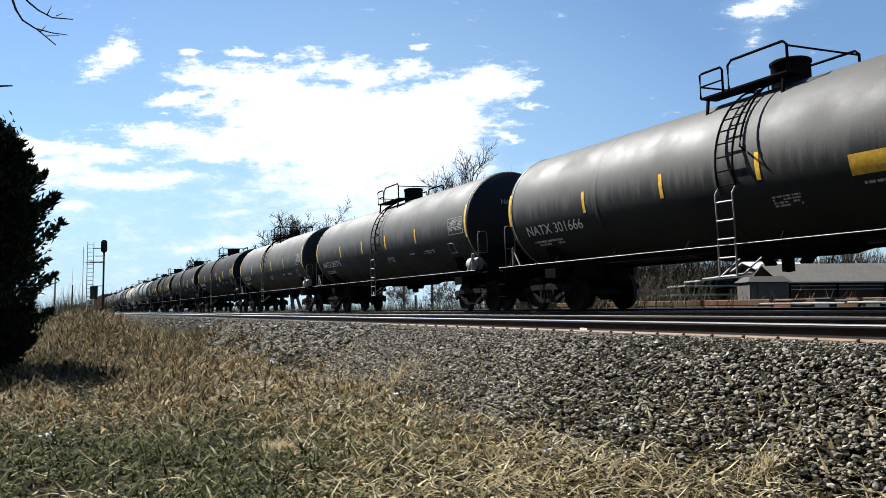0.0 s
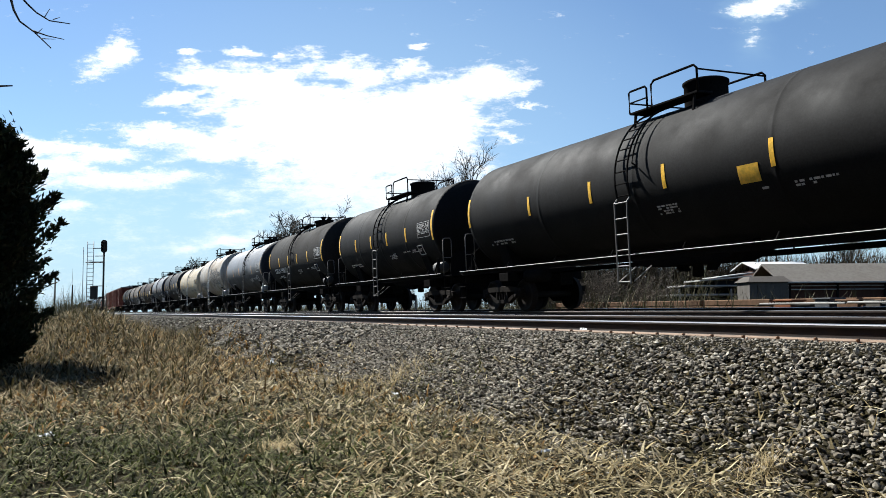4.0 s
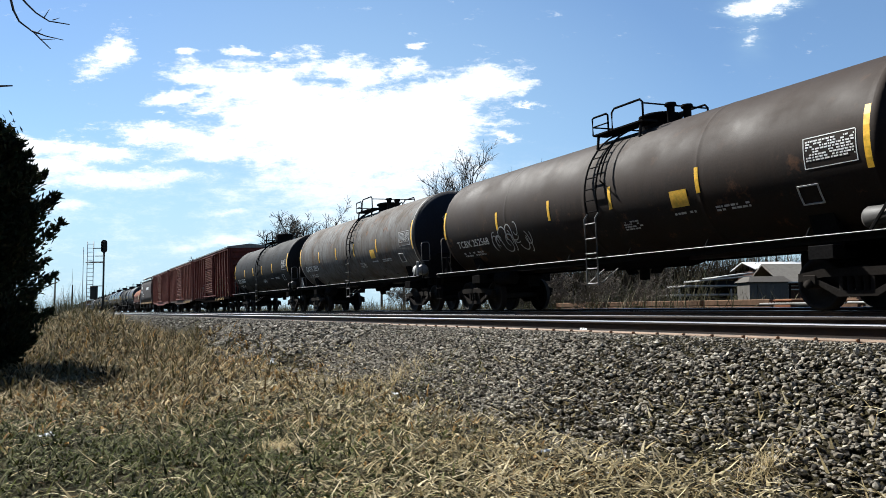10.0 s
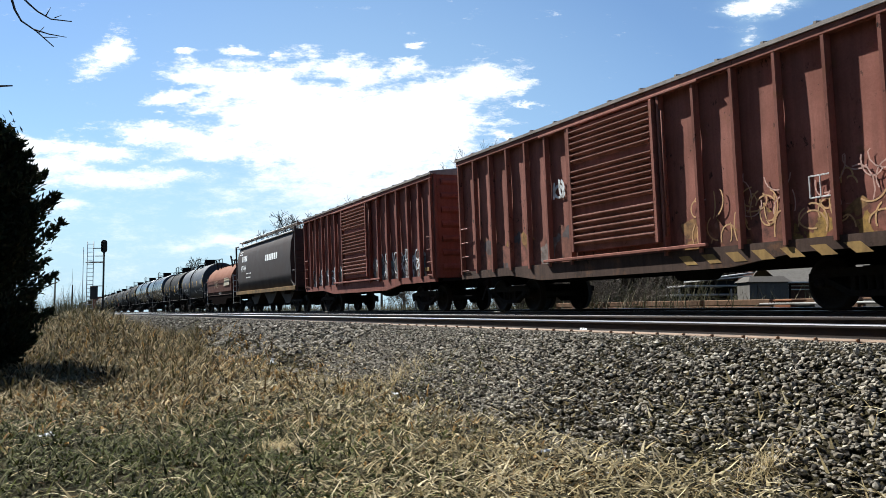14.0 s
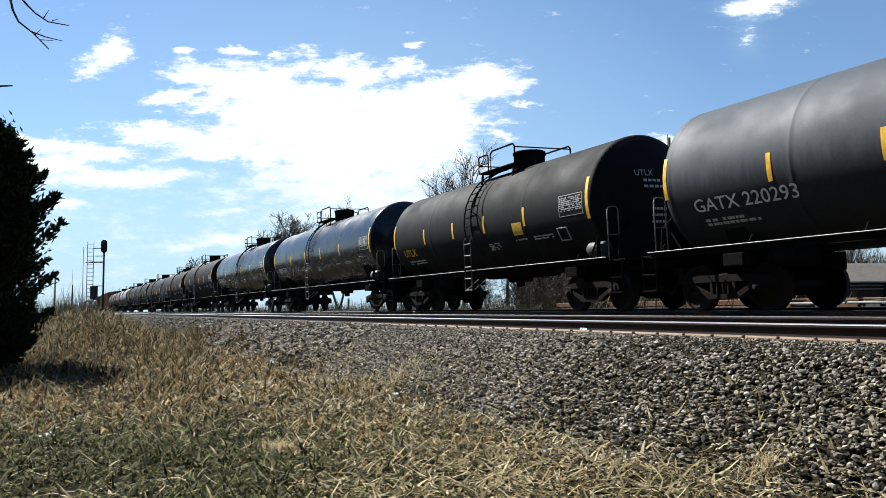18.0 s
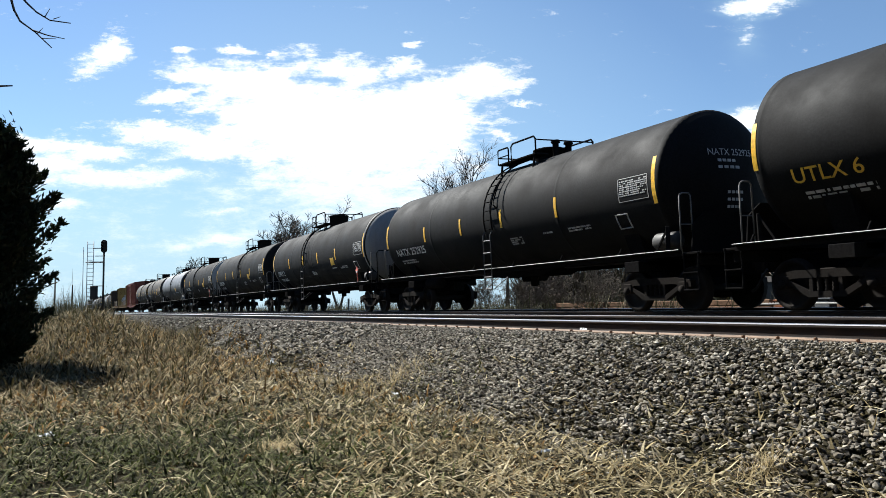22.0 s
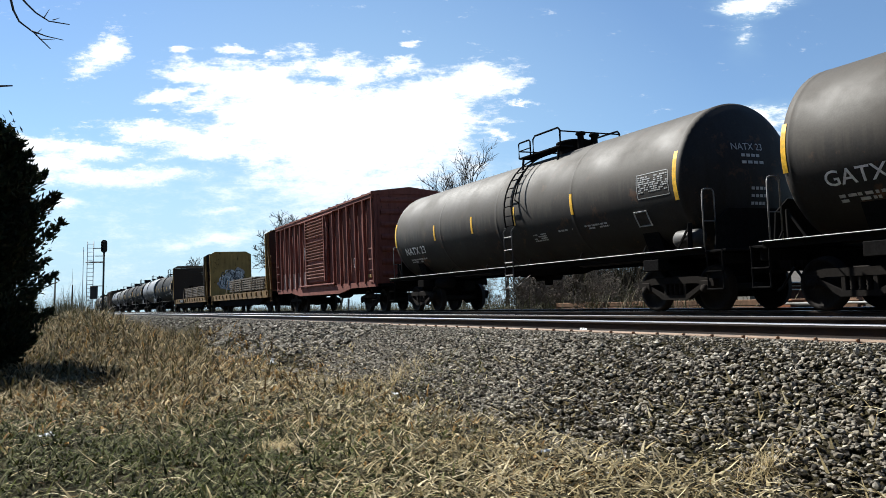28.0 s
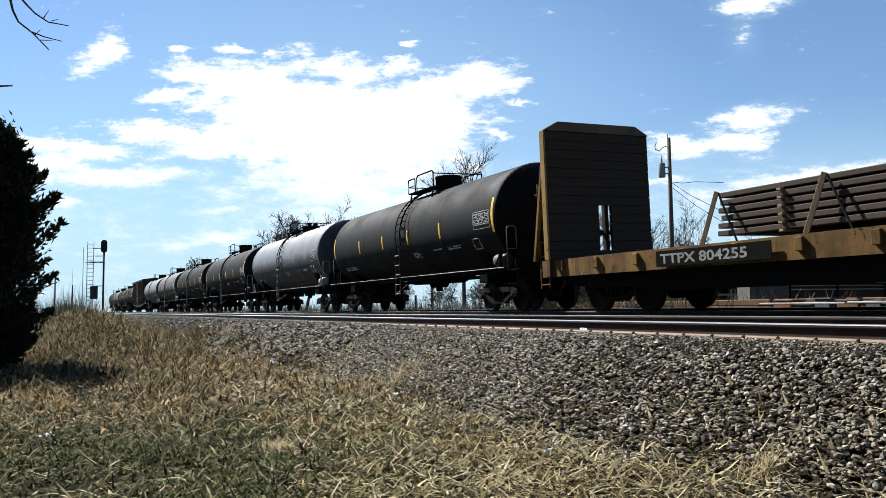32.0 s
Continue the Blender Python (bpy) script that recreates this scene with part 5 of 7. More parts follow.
MURAL_RUST = mural("rusty_mural", ((0.20, 0.08, 0.05), (0.24, 0.095, 0.07), (0.30, 0.17, 0.07), (0.22, 0.09, 0.065), (0.13, 0.055, 0.04), (0.26, 0.12, 0.08), (0.34, 0.21, 0.06)), 2.2)
MURAL_GREY = mural("greyed_mural", ((0.20, 0.085, 0.06), (0.25, 0.10, 0.075), (0.22, 0.19, 0.17), (0.23, 0.095, 0.07), (0.30, 0.17, 0.06), (0.10, 0.085, 0.085), (0.24, 0.10, 0.07)), 2.0)
DIMLET = plain("dulled_lettering", (0.26, 0.25, 0.23), 0.8)
SPRAY_K = plain("spray_black", (0.03, 0.03, 0.03), 0.7)
RED = plain("red_white_placard", (0.55, 0.12, 0.08), 0.5)
# ends turned from the sun, their shade put into the colour
SHADEHEAD = paint("shaded_blue_black_head", (0.012, 0.014, 0.021), 0.6, (0.02, 0.019, 0.018), 0.4, spec=0.1)
PALEHEAD = paint("pale_grey_head", (0.286, 0.286, 0.279), 0.6, (0.180, 0.168, 0.150), 0.3)

# distance of each car's tail end behind the camera's cross line at the start
def tank(dist, label, shell, **more):
    more.setdefault("r", R_TANK)
    return ("tank", dist, dict(label=label, paint=shell, **more))


CONSIST = [
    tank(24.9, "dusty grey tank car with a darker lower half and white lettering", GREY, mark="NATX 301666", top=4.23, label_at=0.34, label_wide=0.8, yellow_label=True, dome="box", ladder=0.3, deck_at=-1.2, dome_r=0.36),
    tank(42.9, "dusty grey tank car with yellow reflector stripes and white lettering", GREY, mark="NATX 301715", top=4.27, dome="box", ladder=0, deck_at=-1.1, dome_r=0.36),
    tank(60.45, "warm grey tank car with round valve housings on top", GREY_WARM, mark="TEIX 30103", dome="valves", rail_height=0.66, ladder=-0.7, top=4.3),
    tank(78.2, "charcoal tank car with amber stripes and white lettering", CHARCOAL, mark="TIMX 350026", yellow_label=True, label_at=0.24, ladder=-0.6, deck_at=-0.7, top=4.42),
    tank(95.9, "charcoal tank car with thin amber reflector stripes", CHARCOAL, yellow_label=True, top=4.42),
    tank(108.1, "short charcoal tank car with a flat stencil panel", CHARCOAL, top=4.38),
    tank(120.8, "short black tank car with bright yellow stripes and a white number", BLACK, mark="CRDX 190012", mark_at=1.5, dome="low", r=1.58, ladder=-0.4, top=4.42),
    tank(133.85, "short silver-grey tank car with a dark lower flank", SILVER, inset=0.6, head=SHADEHEAD, head_label="dark blue-black tank head", dome="low", stripe_paint=SPRAY_O, ladder=0.9),
    tank(145.6, "short off-white tank car with scribbled black graffiti", WHITEP, inset=0.6, ink=BLACKINK, mark="SHPX 202830", mark_size=0.3, mark_at=0.8, dome="low", stripes=False, ladder_paint=GALV, scrawls=((SPRAY_K, 0.5, 3.2, -0.45, 0.35, 60, 0.04),), ladder=-0.1, top=4.5, r=1.60),
    tank(158.1, "short beige tank car with black lettering", BEIGE, inset=0.6, ink=BLACKINK, mark="CRGX 5263", top=4.25, mark_h=-0.35, mark_size=0.38, dome="low", ladder_paint=GALV, ladder=0.35, deck_at=-1.05),
    tank(171.15, "short slate-grey tank car with white stripes", SLATE, mark="PRGX 107", dome="low", ladder=0),
    tank(183.9, "short silver tank car, dusty and streaked", DUSTY, head=SHADEHEAD, head_label="dark blue-grey tank head", dome="low", stripe_paint=SPRAY_O, ladder=0.3, spill=True),
    tank(201.4, "dark brown tank car streaked with rust and a scrawl", BROWN, mark="TCBX 252568", mark_size=0.3, top=4.2, panel_ink=WHITE, yellow_label=True, dome="low", scrawls=((GREYLET, -4.6, -2.6, -0.85, -0.35, 16, 0.03),), ladder=0.4, deck_at=-0.72, deck=1.85),
    tank(218.2, "mottled grey tank car with flaking rusty patches", MOTTLED, head=SHADEHEAD, head_label="dark grimy tank head", mark="GATX 2819", top=4.22, dome="low", yellow_label=True, ladder=0.5, deck_at=-0.7, deck=1.9),
    tank(234.7, "matt black tank car with yellow stripes", CHARCOAL, mark="TILX 263673", ladder=0, deck_at=-0.72, top=4.18),
    ("box", 251.9, dict(label="maroon box car with graffiti along the lower panels", paint=REDBOX2, top=4.62, roof=BOXROOF, sill=BOXSILL, stripes=tuple((2.0 + 0.62 * i, 2.3 + 0.62 * i) for i in range(6)), sprays=((-6.75, -1.75, 1.13, 2.05, MURAL_COOL), (2.3, 6.3, 1.35, 2.15, MURAL_WARM)), tags=((-6.5, -2.0, 1.3, 2.35, SPRAY_W, 26, 0.05), (2.2, 6.4, 1.5, 2.6, SPRAY_O, 46, 0.035), (-2.5, -2.2, 2.6, 3.4, SPRAY_W, 6, 0.08)))),
    ("box", 269.0, dict(label="red-brown box car with peeling paint and a stained lower edge", paint=REDBOX, top=4.6, roof=BOXROOF, sill=RUSTSILL, stripes=tuple((1.9 + 0.62 * i, 2.2 + 0.62 * i) for i in range(7)), sprays=((-6.7, -1.85, 1.15, 2.0, MURAL_GREY), (1.8, 6.7, 1.15, 1.75, MURAL_RUST)), tags=((2.2, 6.6, 1.3, 2.3, SPRAY_O, 34, 0.03), (2.2, 6.6, 1.7, 2.5, SPRAY_P, 16, 0.025), (-2.4, -2.1, 2.8, 3.3, SPRAY_W, 5, 0.08)), texts=())),
    ("box", 286.0, dict(label="brick-red box car with pale overspray along the bottom", paint=REDBOX3, top=4.54, roof=BOXROOF, sprays=((-6.7, -1.8, 1.15, 1.8, MURAL_PALE), (1.7, 6.7, 1.15, 2.0, MURAL_PALE)), tags=((-6.6, -1.9, 1.15, 2.0, SPRAY_W, 20, 0.06), (1.9, 6.6, 1.15, 2.2, SPRAY_W, 22, 0.06)))),
    ("hopper", 303.0, dict(label="brown-grey covered hopper with white lettering and a roof walk", paint=HOPPER, sill=YELLOWFLAT, sill2=GALV, texts=(("477444", 0.50, -5.6, 2.68),))),
    ("coil", 315.0, dict(label="coil car with a rust-orange rounded hood", paint=ORANGE)),
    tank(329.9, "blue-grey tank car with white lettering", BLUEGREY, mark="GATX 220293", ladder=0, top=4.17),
    tank(344.4, "black tank car with a yellow panel and amber lettering", CHARCOAL, mark="UTLX", ink=YELLOW, yellow_label=True, ladder=0, top=4.18),
    tank(362.3, "glossy black tank car with white lettering", GLOSS, mark="BJBX 573", ladder=-0.8, top=4.38),
    tank(380.4, "glossy black tank car with thin yellow stripes", GLOSS, mark="BJBX 0507", mark_h=-0.62, data=("LD LMT 204200 LB 92600 KG", "LT WT 81800 LB 37100 KG"), dome="box", ladder=0.2, top=4.42),
    tank(397.65, "matt black tank car with amber lettering", CHARCOAL, mark="UTLX 6", ink=YELLOW, ladder=-0.6, top=4.4),
    tank(415.2, "matt black tank car with white lettering and amber stripes", CHARCOAL, mark="NATX 252925", dome="low", ladder=0.4, top=4.25),
    tank(432.6, "black tank car with a pale grey painted end", CHARCOAL, mark="DPRX 2", head=PALEHEAD, yellow_label=True, placard=RED, ladder=-1.2, top=4.22),
    tank(450.5, "black tank car with bright yellow stripes", CHARCOAL, mark="DPRX 259", yellow_label=True, ladder=0.6, top=4.24),
    tank(467.9, "black tank car with a pale grey end and yellow stripes", CHARCOAL, mark="DPRX 258422", head=PALEHEAD, yellow_label=True, placard=RED, ladder=-1.1, top=4.24),
    tank(485.6, "pale silver tank car with an orange label", SILVER, head=SHADEHEAD, head_label="dark blue-black tank head", dome="low", yellow_label=True, stripes=False, ladder=0.3, top=4.26),
    tank(502.25, "olive-grey tank car, grimy, with chalked scrawls", OLIVE, mark="GATX 67", yellow_label=True, scrawls=((SPRAY_O, 4.6, 6.2, -0.4, 0.3, 16, 0.03),), ladder=-1, top=4.26),
    tank(519.6, "grimy grey-black tank car with a yellow end stripe", OLIVE, mark="NATX 23", dome="low", ladder=0.85, top=4.24),
    ("box", 536.5, dict(label="brick-red box car with scraped pale lower panels", paint=REDBOX3, top=4.62, sprays=((-6.8, -1.9, 1.2, 1.85, SPRAY_P),), tags=((-6.8, -1.9, 1.2, 2.0, SPRAY_P, 40, 0.14), (-2.3, -2.0, 2.6, 3.2, SPRAY_W, 5, 0.07)))),
    ("flat", 558.3, dict(label="worn yellow bulkhead flat car loaded with dark stacked sections", paint=YELLOWFLAT, inner=BULKYELLOW, back=BULKDARK, load=((-3.7, 4.9, 6), (5.05, 7.3, 5)), straps=(-4.2, -1.9, 0.5, 4.0), load_paint=LOAD, strap_paint=STRAP, mural=True)),
    ("flat", 580.4, dict(label="worn yellow bulkhead flat car with a dark timber bulkhead", paint=YELLOWFLAT, inner=BULKDARK, back=BULKBROWN, load=((-4.2, 4.9, 6), (5.05, 7.4, 6)), straps=(-4.5, -2.1, 0.4, 4.0), load_paint=LOAD, strap_paint=STRAP, hole=True, texts=(("TTPX 804255", 0.27, -5.5, 0.99),))),
    tank(597.65, "charcoal tank car with amber stripes", CHARCOAL, ladder=0.3, top=4.28),
    tank(614.2, "pale silver tank car, clean and bright", SILVER, dome="low", stripes=False),
    tank(631.5, "charcoal tank car with a dusty top", CHARCOAL),
    tank(648.8, "charcoal tank car with a box-shaped dome", CHARCOAL),
    tank(666.0, "grey tank car with dusty flanks", GREY),
    tank(683.0, "silver-grey tank car in the far string", SILVER),
    ("box", 700.0, dict(label="dark box car far down the train", paint=BULKDARK, top=4.6)),
    tank(717.0, "charcoal tank car at the tail of the train", CHARCOAL),
    tank(734.0, "charcoal tank car near the tail of the train", CHARCOAL),
    tank(751.0, "grey tank car near the tail of the train", GREY),
    tank(768.0, "charcoal tank car near the very tail end", CHARCOAL),
]
BUILD = {"tank": tank_car, "box": box_car, "hopper": covered_hopper, "coil": coil_car, "flat": bulkhead_flat}
START = 5.36
CARS = []
ahead = 25.9 - 18.0
for i, (kind, dist, spec) in enumerate(CONSIST):
    behind = dist + spec.get("inset", 0.74 if kind == "tank" else 1.0)
    spec["length"] = behind - ahead
    car = BUILD[kind](spec, 100 + i)
    CARS.append((car, START - (behind + ahead) / 2))
    ahead = behind


def rolled(t):
    """Metres that the train has rolled by t seconds."""
    return 17.154 * t + 0.00836 * t * t


def motions():
    sheet, mid, turn, right, up = CLOUDS
    walk(sheet, [(t, Matrix.Translation(mid + right * (9.5 - 19 * t / 32) + up * (-3 + 6 * t / 32)) @ turn) for t in (0, 8, 16, 24, 32)])
    nudge = {0: 0.15, 1: -0.56, 2: 0.09, 3: 0.27, 6: -0.89, 10: 0.19, 13: 0.45, 18: -0.13, 20: -0.3, 21: -0.4, 23: -0.3, 28: -0.2, 29: 0.4, 30: 0.5, 31: 0.3, 32: 0.1}
    for car, x in CARS:
        walk(car, [(t, pose(x + rolled(t) + nudge.get(t, 0.0), Y_T, 0, CANT)) for t in range(33)])
    twig, base = TWIG
    sway = ((0, 0.0), (3, 0.6), (6, 1.6), (9, 1.4), (11, 0.9), (13, 0.4), (16, 1.0), (19, 1.5), (21, 1.1), (23, 0.8), (25.5, 1.0), (28, 1.2), (30, 1.0), (32, 1.5))
    walk(twig, [(t, Matrix.Translation(base) @ pose(0, 0, 0, 0, 4.0 * a, 0)) for t, a in sway])
    turns = []
    for k in range(32 * FPS + 1):
        t = k / FPS
        turns.append((t, pose(0, 0, 0, 0, math.degrees(rolled(t) / R_WHEEL) % 360, 0)))
    first = WHEELSETS[0]
    walk(first, turns)
    keys = first.animation_data
    for w in WHEELSETS[1:]:
        w.rotation_mode = "QUATERNION"
        w.animation_data_create()
        w.animation_data.action = keys.action
        w.animation_data.action_slot = keys.action_slot

# ---- the place round the tracks ----
HEAD = Vector((-math.cos(radians(YAW)), math.sin(radians(YAW)), 0))
SIDE = Vector((math.sin(radians(YAW)), math.cos(radians(YAW)), 0))


def spot(depth, across, z=None):
    """A place so far along the camera's heading and so far to its side; on the ground if no height is given."""
    p = HEAD * depth + SIDE * across
    return Vector((p.x, p.y, ground_height(p.x, p.y) if z is None else z))


# -- sky: a far sheet of broken cloud that drifts slowly --
def cloud_sheet():
    far = 3000.0
    k = far / 1429.0
    m, nt, b = tree_of("broken_cloud")
    nt.nodes.remove(b)
    co = node(nt, "ShaderNodeTexCoord").outputs["Object"]
    big = node(nt, "ShaderNodeTexNoise", {"Scale": 0.008, "Detail": 9.0, "Roughness": 0.66})
    mp = node(nt, "ShaderNodeMapping", {"Scale": (0.55, 1.0, 1.25)})
    nt.links.new(co, mp.inputs[0])
    nt.links.new(mp.outputs[0], big.inputs["Vector"])
    warp = node(nt, "ShaderNodeVectorMath", {1: (0.5, 0.5, 0.5)}, operation="SUBTRACT")
    nt.links.new(big.outputs["Color"], warp.inputs[0])
    scaled = node(nt, "ShaderNodeVectorMath", operation="SCALE")
    scaled.inputs["Scale"].default_value = 150.0
    nt.links.new(warp.outputs[0], scaled.inputs[0])
    pos = node(nt, "ShaderNodeVectorMath", operation="ADD")
    nt.links.new(co, pos.inputs[0])
    nt.links.new(scaled.outputs[0], pos.inputs[1])
    # cloud bodies: across, up, half width, half height, lean, weight
    bodies = ((-600, 336, 46, 24, 18, 1.1), (-359, 353, 36, 7, -3, 1.1), (-464, 344, 18, 4, 0, 1.0), (-296, 341, 10, 5, 0, 1.0), (-50, 358, 17, 5, -22, 1.1),
              (-424, 308, 66, 20, -4, 1.2), (-470, 273, 58, 11, 8, 1.15), (-432, 250, 24, 7, 0, 1.05), (-505, 243, 12, 4, 0, 1.0),
              (-310, 276, 96, 40, -14, 1.4), (-228, 216, 150, 70, -6, 1.6), (-130, 212, 140, 52, 6, 1.6), (-26, 250, 100, 42, 24, 1.5), (58, 290, 68, 27, 8, 1.35),
              (-200, 322, 62, 24, -4, 1.2), (-72, 322, 38, 11, 16, 1.2), (-140, 302, 40, 14, 10, 1.1), (-90, 178, 120, 56, 0, 1.4), (-150, 118, 170, 64, 0, 1.15),
              (-484, 204, 92, 19, -4, 1.25), (-404, 178, 70, 24, -8, 1.25), (-634, 174, 104, 15, -3, 1.2), (-724, 182, 60, 15, 0, 1.2), (-594, 126, 122, 16, 0, 1.25),
              (-314, 156, 70, 12, -6, 1.2), (-258, 150, 40, 8, 0, 1.1), (-700, 150, 80, 20, 0, 1.2), (-654, 71, 44, 8, 0, 1.15), (-394, 16, 80, 8, 5, 1.1), (-384, 61, 40, 5, 0, 1.0),
              (151, 256, 27, 5, 4, 0.98), (106, 201, 38, 6, -4, 0.9), (66, 219, 40, 8, 4, 0.95), (561, 434, 52, 15, 6, 1.3),
              (561, 226, 62, 18, 8, 1.15), (466, 179, 98, 20, 4, 1.25), (656, 114, 170, 17, 7, 1.3), (396, 116, 58, 8, 0, 1.1), (540, 380, 26, 40, 0, 0.55))
    total = None
    for x, y, rx, ry, lean, w in bodies:
        mp = node(nt, "ShaderNodeMapping", {"Location": (x * k, 0, y * k), "Rotation": (0, -radians(lean), 0), "Scale": (rx * k * 2.2, 1e6, ry * k * 2.2)})
        mp.vector_type = "TEXTURE"
        nt.links.new(pos.outputs[0], mp.inputs[0])
        g = node(nt, "ShaderNodeTexGradient")
        g.gradient_type = "SPHERICAL"
        nt.links.new(mp.outputs[0], g.inputs[0])
        mul = node(nt, "ShaderNodeMath", {1: w}, operation="MULTIPLY")
        nt.links.new(g.outputs["Fac"], mul.inputs[0])
        if total is None:
            total = mul.outputs[0]
        else:
            add = node(nt, "ShaderNodeMath", {2: 0.25}, operation="SMOOTH_MAX")
            nt.links.new(total, add.inputs[0])
            nt.links.new(mul.outputs[0], add.inputs[1])
            total = add.outputs[0]
    fine = noise_of(nt, co, 0.011, 11, 0.74, stretch=(0.5, 1, 1.4), lo=0.3, hi=0.72)
    sub = node(nt, "ShaderNodeMath", {1: 1.12}, operation="MULTIPLY")
    nt.links.new(fine, sub.inputs[0])
    dens = node(nt, "ShaderNodeMath", operation="SUBTRACT")
    nt.links.new(total, dens.inputs[0])
    nt.links.new(sub.outputs[0], dens.inputs[1])
    # crisp crowns, bases that melt into the haze
    crisp = node(nt, "ShaderNodeMapRange", {"From Min": -0.12, "From Max": 0.42})
    melt = node(nt, "ShaderNodeMapRange", {"From Min": -0.55, "From Max": 1.05})
    height = node(nt, "ShaderNodeSeparateXYZ")
    nt.links.new(co, height.inputs[0])
    lower = node(nt, "ShaderNodeMapRange", {"From Min": 200 * k, "From Max": 60 * k})
    nt.links.new(height.outputs[2], lower.inputs[0])
    for n in (crisp, melt):
        n.interpolation_type = "SMOOTHSTEP"
        nt.links.new(dens.outputs[0], n.inputs[0])
    edge = node(nt, "ShaderNodeMix")
    for a, c in ((lower.outputs[0], edge.inputs[0]), (crisp.outputs[0], edge.inputs[2]), (melt.outputs[0], edge.inputs[3])):
        nt.links.new(a, c)
    # thin haze towards the horizon and round the bright middle
    sep = node(nt, "ShaderNodeSeparateXYZ")
    nt.links.new(co, sep.inputs[0])
    low = node(nt, "ShaderNodeMapRange", {"From Min": 330 * k, "From Max": -110 * k, "To Min": 0.0, "To Max": 0.92})
    low.interpolation_type = "SMOOTHSTEP"
    nt.links.new(sep.outputs[2], low.inputs[0])
    glow = node(nt, "ShaderNodeMapping", {"Location": (-170 * k, 0, 190 * k), "Scale": (760 * k, 1e6, 420 * k)})
    glow.vector_type = "TEXTURE"
    nt.links.new(co, glow.inputs[0])
    gg = node(nt, "ShaderNodeTexGradient")
    gg.gradient_type = "SPHERICAL"
    nt.links.new(glow.outputs[0], gg.inputs[0])
    g2 = node(nt, "ShaderNodeMath", {1: 0.5}, operation="MULTIPLY")
    nt.links.new(gg.outputs["Fac"], g2.inputs[0])
    haze = node(nt, "ShaderNodeMath", operation="MAXIMUM")
    nt.links.new(low.outputs[0], haze.inputs[0])
    nt.links.new(g2.outputs[0], haze.inputs[1])
    thin = node(nt, "ShaderNodeMapRange", {"From Min": 0.1, "From Max": 1.4, "To Max": 0.8})
    nt.links.new(total, thin.inputs[0])
    haze2 = node(nt, "ShaderNodeMath", operation="MAXIMUM")
    nt.links.new(haze.outputs[0], haze2.inputs[0])
    nt.links.new(thin.outputs[0], haze2.inputs[1])
    haze = haze2
    veil = node(nt, "ShaderNodeEmission", {"Color": (0.62, 0.86, 1.0, 1), "Strength": HAZE_GLOW})
    white = node(nt, "ShaderNodeEmission", {"Color": (1.0, 1.0, 1.0, 1), "Strength": CLOUD_GLOW})
    clear = node(nt, "ShaderNodeBsdfTransparent")
    m1 = node(nt, "ShaderNodeMixShader")
    m2 = node(nt, "ShaderNodeMixShader")
    for a, c in ((haze.outputs[0], m1.inputs[0]), (clear.outputs[0], m1.inputs[1]), (veil.outputs[0], m1.inputs[2]),
                 (edge.outputs[0], m2.inputs[0]), (m1.outputs[0], m2.inputs[1]), (white.outputs[0], m2.inputs[2])):
        nt.links.new(a, c)
    nt.links.new(m2.outputs[0], nt.nodes["Material Output"].inputs[0])
    w, lo, hi = 1500 * k, -260 * k, 800 * k
    me = Shape().add([(-w, 0, lo), (w, 0, lo), (w, 0, hi), (-w, 0, hi)], [(0, 1, 2, 3)]).mesh("cloud_bank", m)
    ob = tagged(new("backdrop", me), "bright white broken clouds drifting in a blue sky", "sky", kind="structure")
    right, up = VIEW.to_3x3().col[0], VIEW.to_3x3().col[1]
    turn = Matrix.Identity(3)
    turn.col[0], turn.col[1], turn.col[2] = right, aim, up
    return ob, EYE + aim * far, turn.to_4x4(), right * k, up * k


CLOUDS = cloud_sheet()


# -- ballast stones --
STONE_COLOURS = ((0.03, 0.027, 0.022), (0.11, 0.098, 0.08), (0.20, 0.18, 0.145), (0.29, 0.262, 0.212), (0.13, 0.105, 0.075), (0.48, 0.44, 0.365), (0.04, 0.036, 0.03))
STONE = scattered("ballast_stone", STONE_COLOURS, 0.9, 0.08)
g_ = (1 + 5 ** 0.5) / 2
ICO_V = np.array([(-1, g_, 0), (1, g_, 0), (-1, -g_, 0), (1, -g_, 0), (0, -1, g_), (0, 1, g_), (0, -1, -g_), (0, 1, -g_), (g_, 0, -1), (g_, 0, 1), (-g_, 0, -1), (-g_, 0, 1)]) / 1.9
ICO_F = np.array([(0, 11, 5), (0, 5, 1), (0, 1, 7), (0, 7, 10), (0, 10, 11), (1, 5, 9), (5, 11, 4), (11, 10, 2), (10, 7, 6), (7, 1, 8),
                  (3, 9, 4), (3, 4, 2), (3, 2, 6), (3, 6, 8), (3, 8, 9), (4, 9, 5), (2, 4, 11), (6, 2, 10), (8, 6, 7), (9, 8, 1)])


def turns(rng, n):
    """n random turns as matrices."""
    q = rng.normal(size=(n, 4))
    q /= np.linalg.norm(q, axis=1)[:, None]
    w, x, y, z = q.T
    return np.stack([np.stack([1 - 2 * (y * y + z * z), 2 * (x * y - z * w), 2 * (x * z + y * w)], 1),
                     np.stack([2 * (x * y + z * w), 1 - 2 * (x * x + z * z), 2 * (y * z - x * w)], 1),
                     np.stack([2 * (x * z - y * w), 2 * (y * z + x * w), 1 - 2 * (x * x + y * y)], 1)], 1)


def heights(x, y):
    return np.array([ground_height(a, b) for a, b in zip(x, y)])


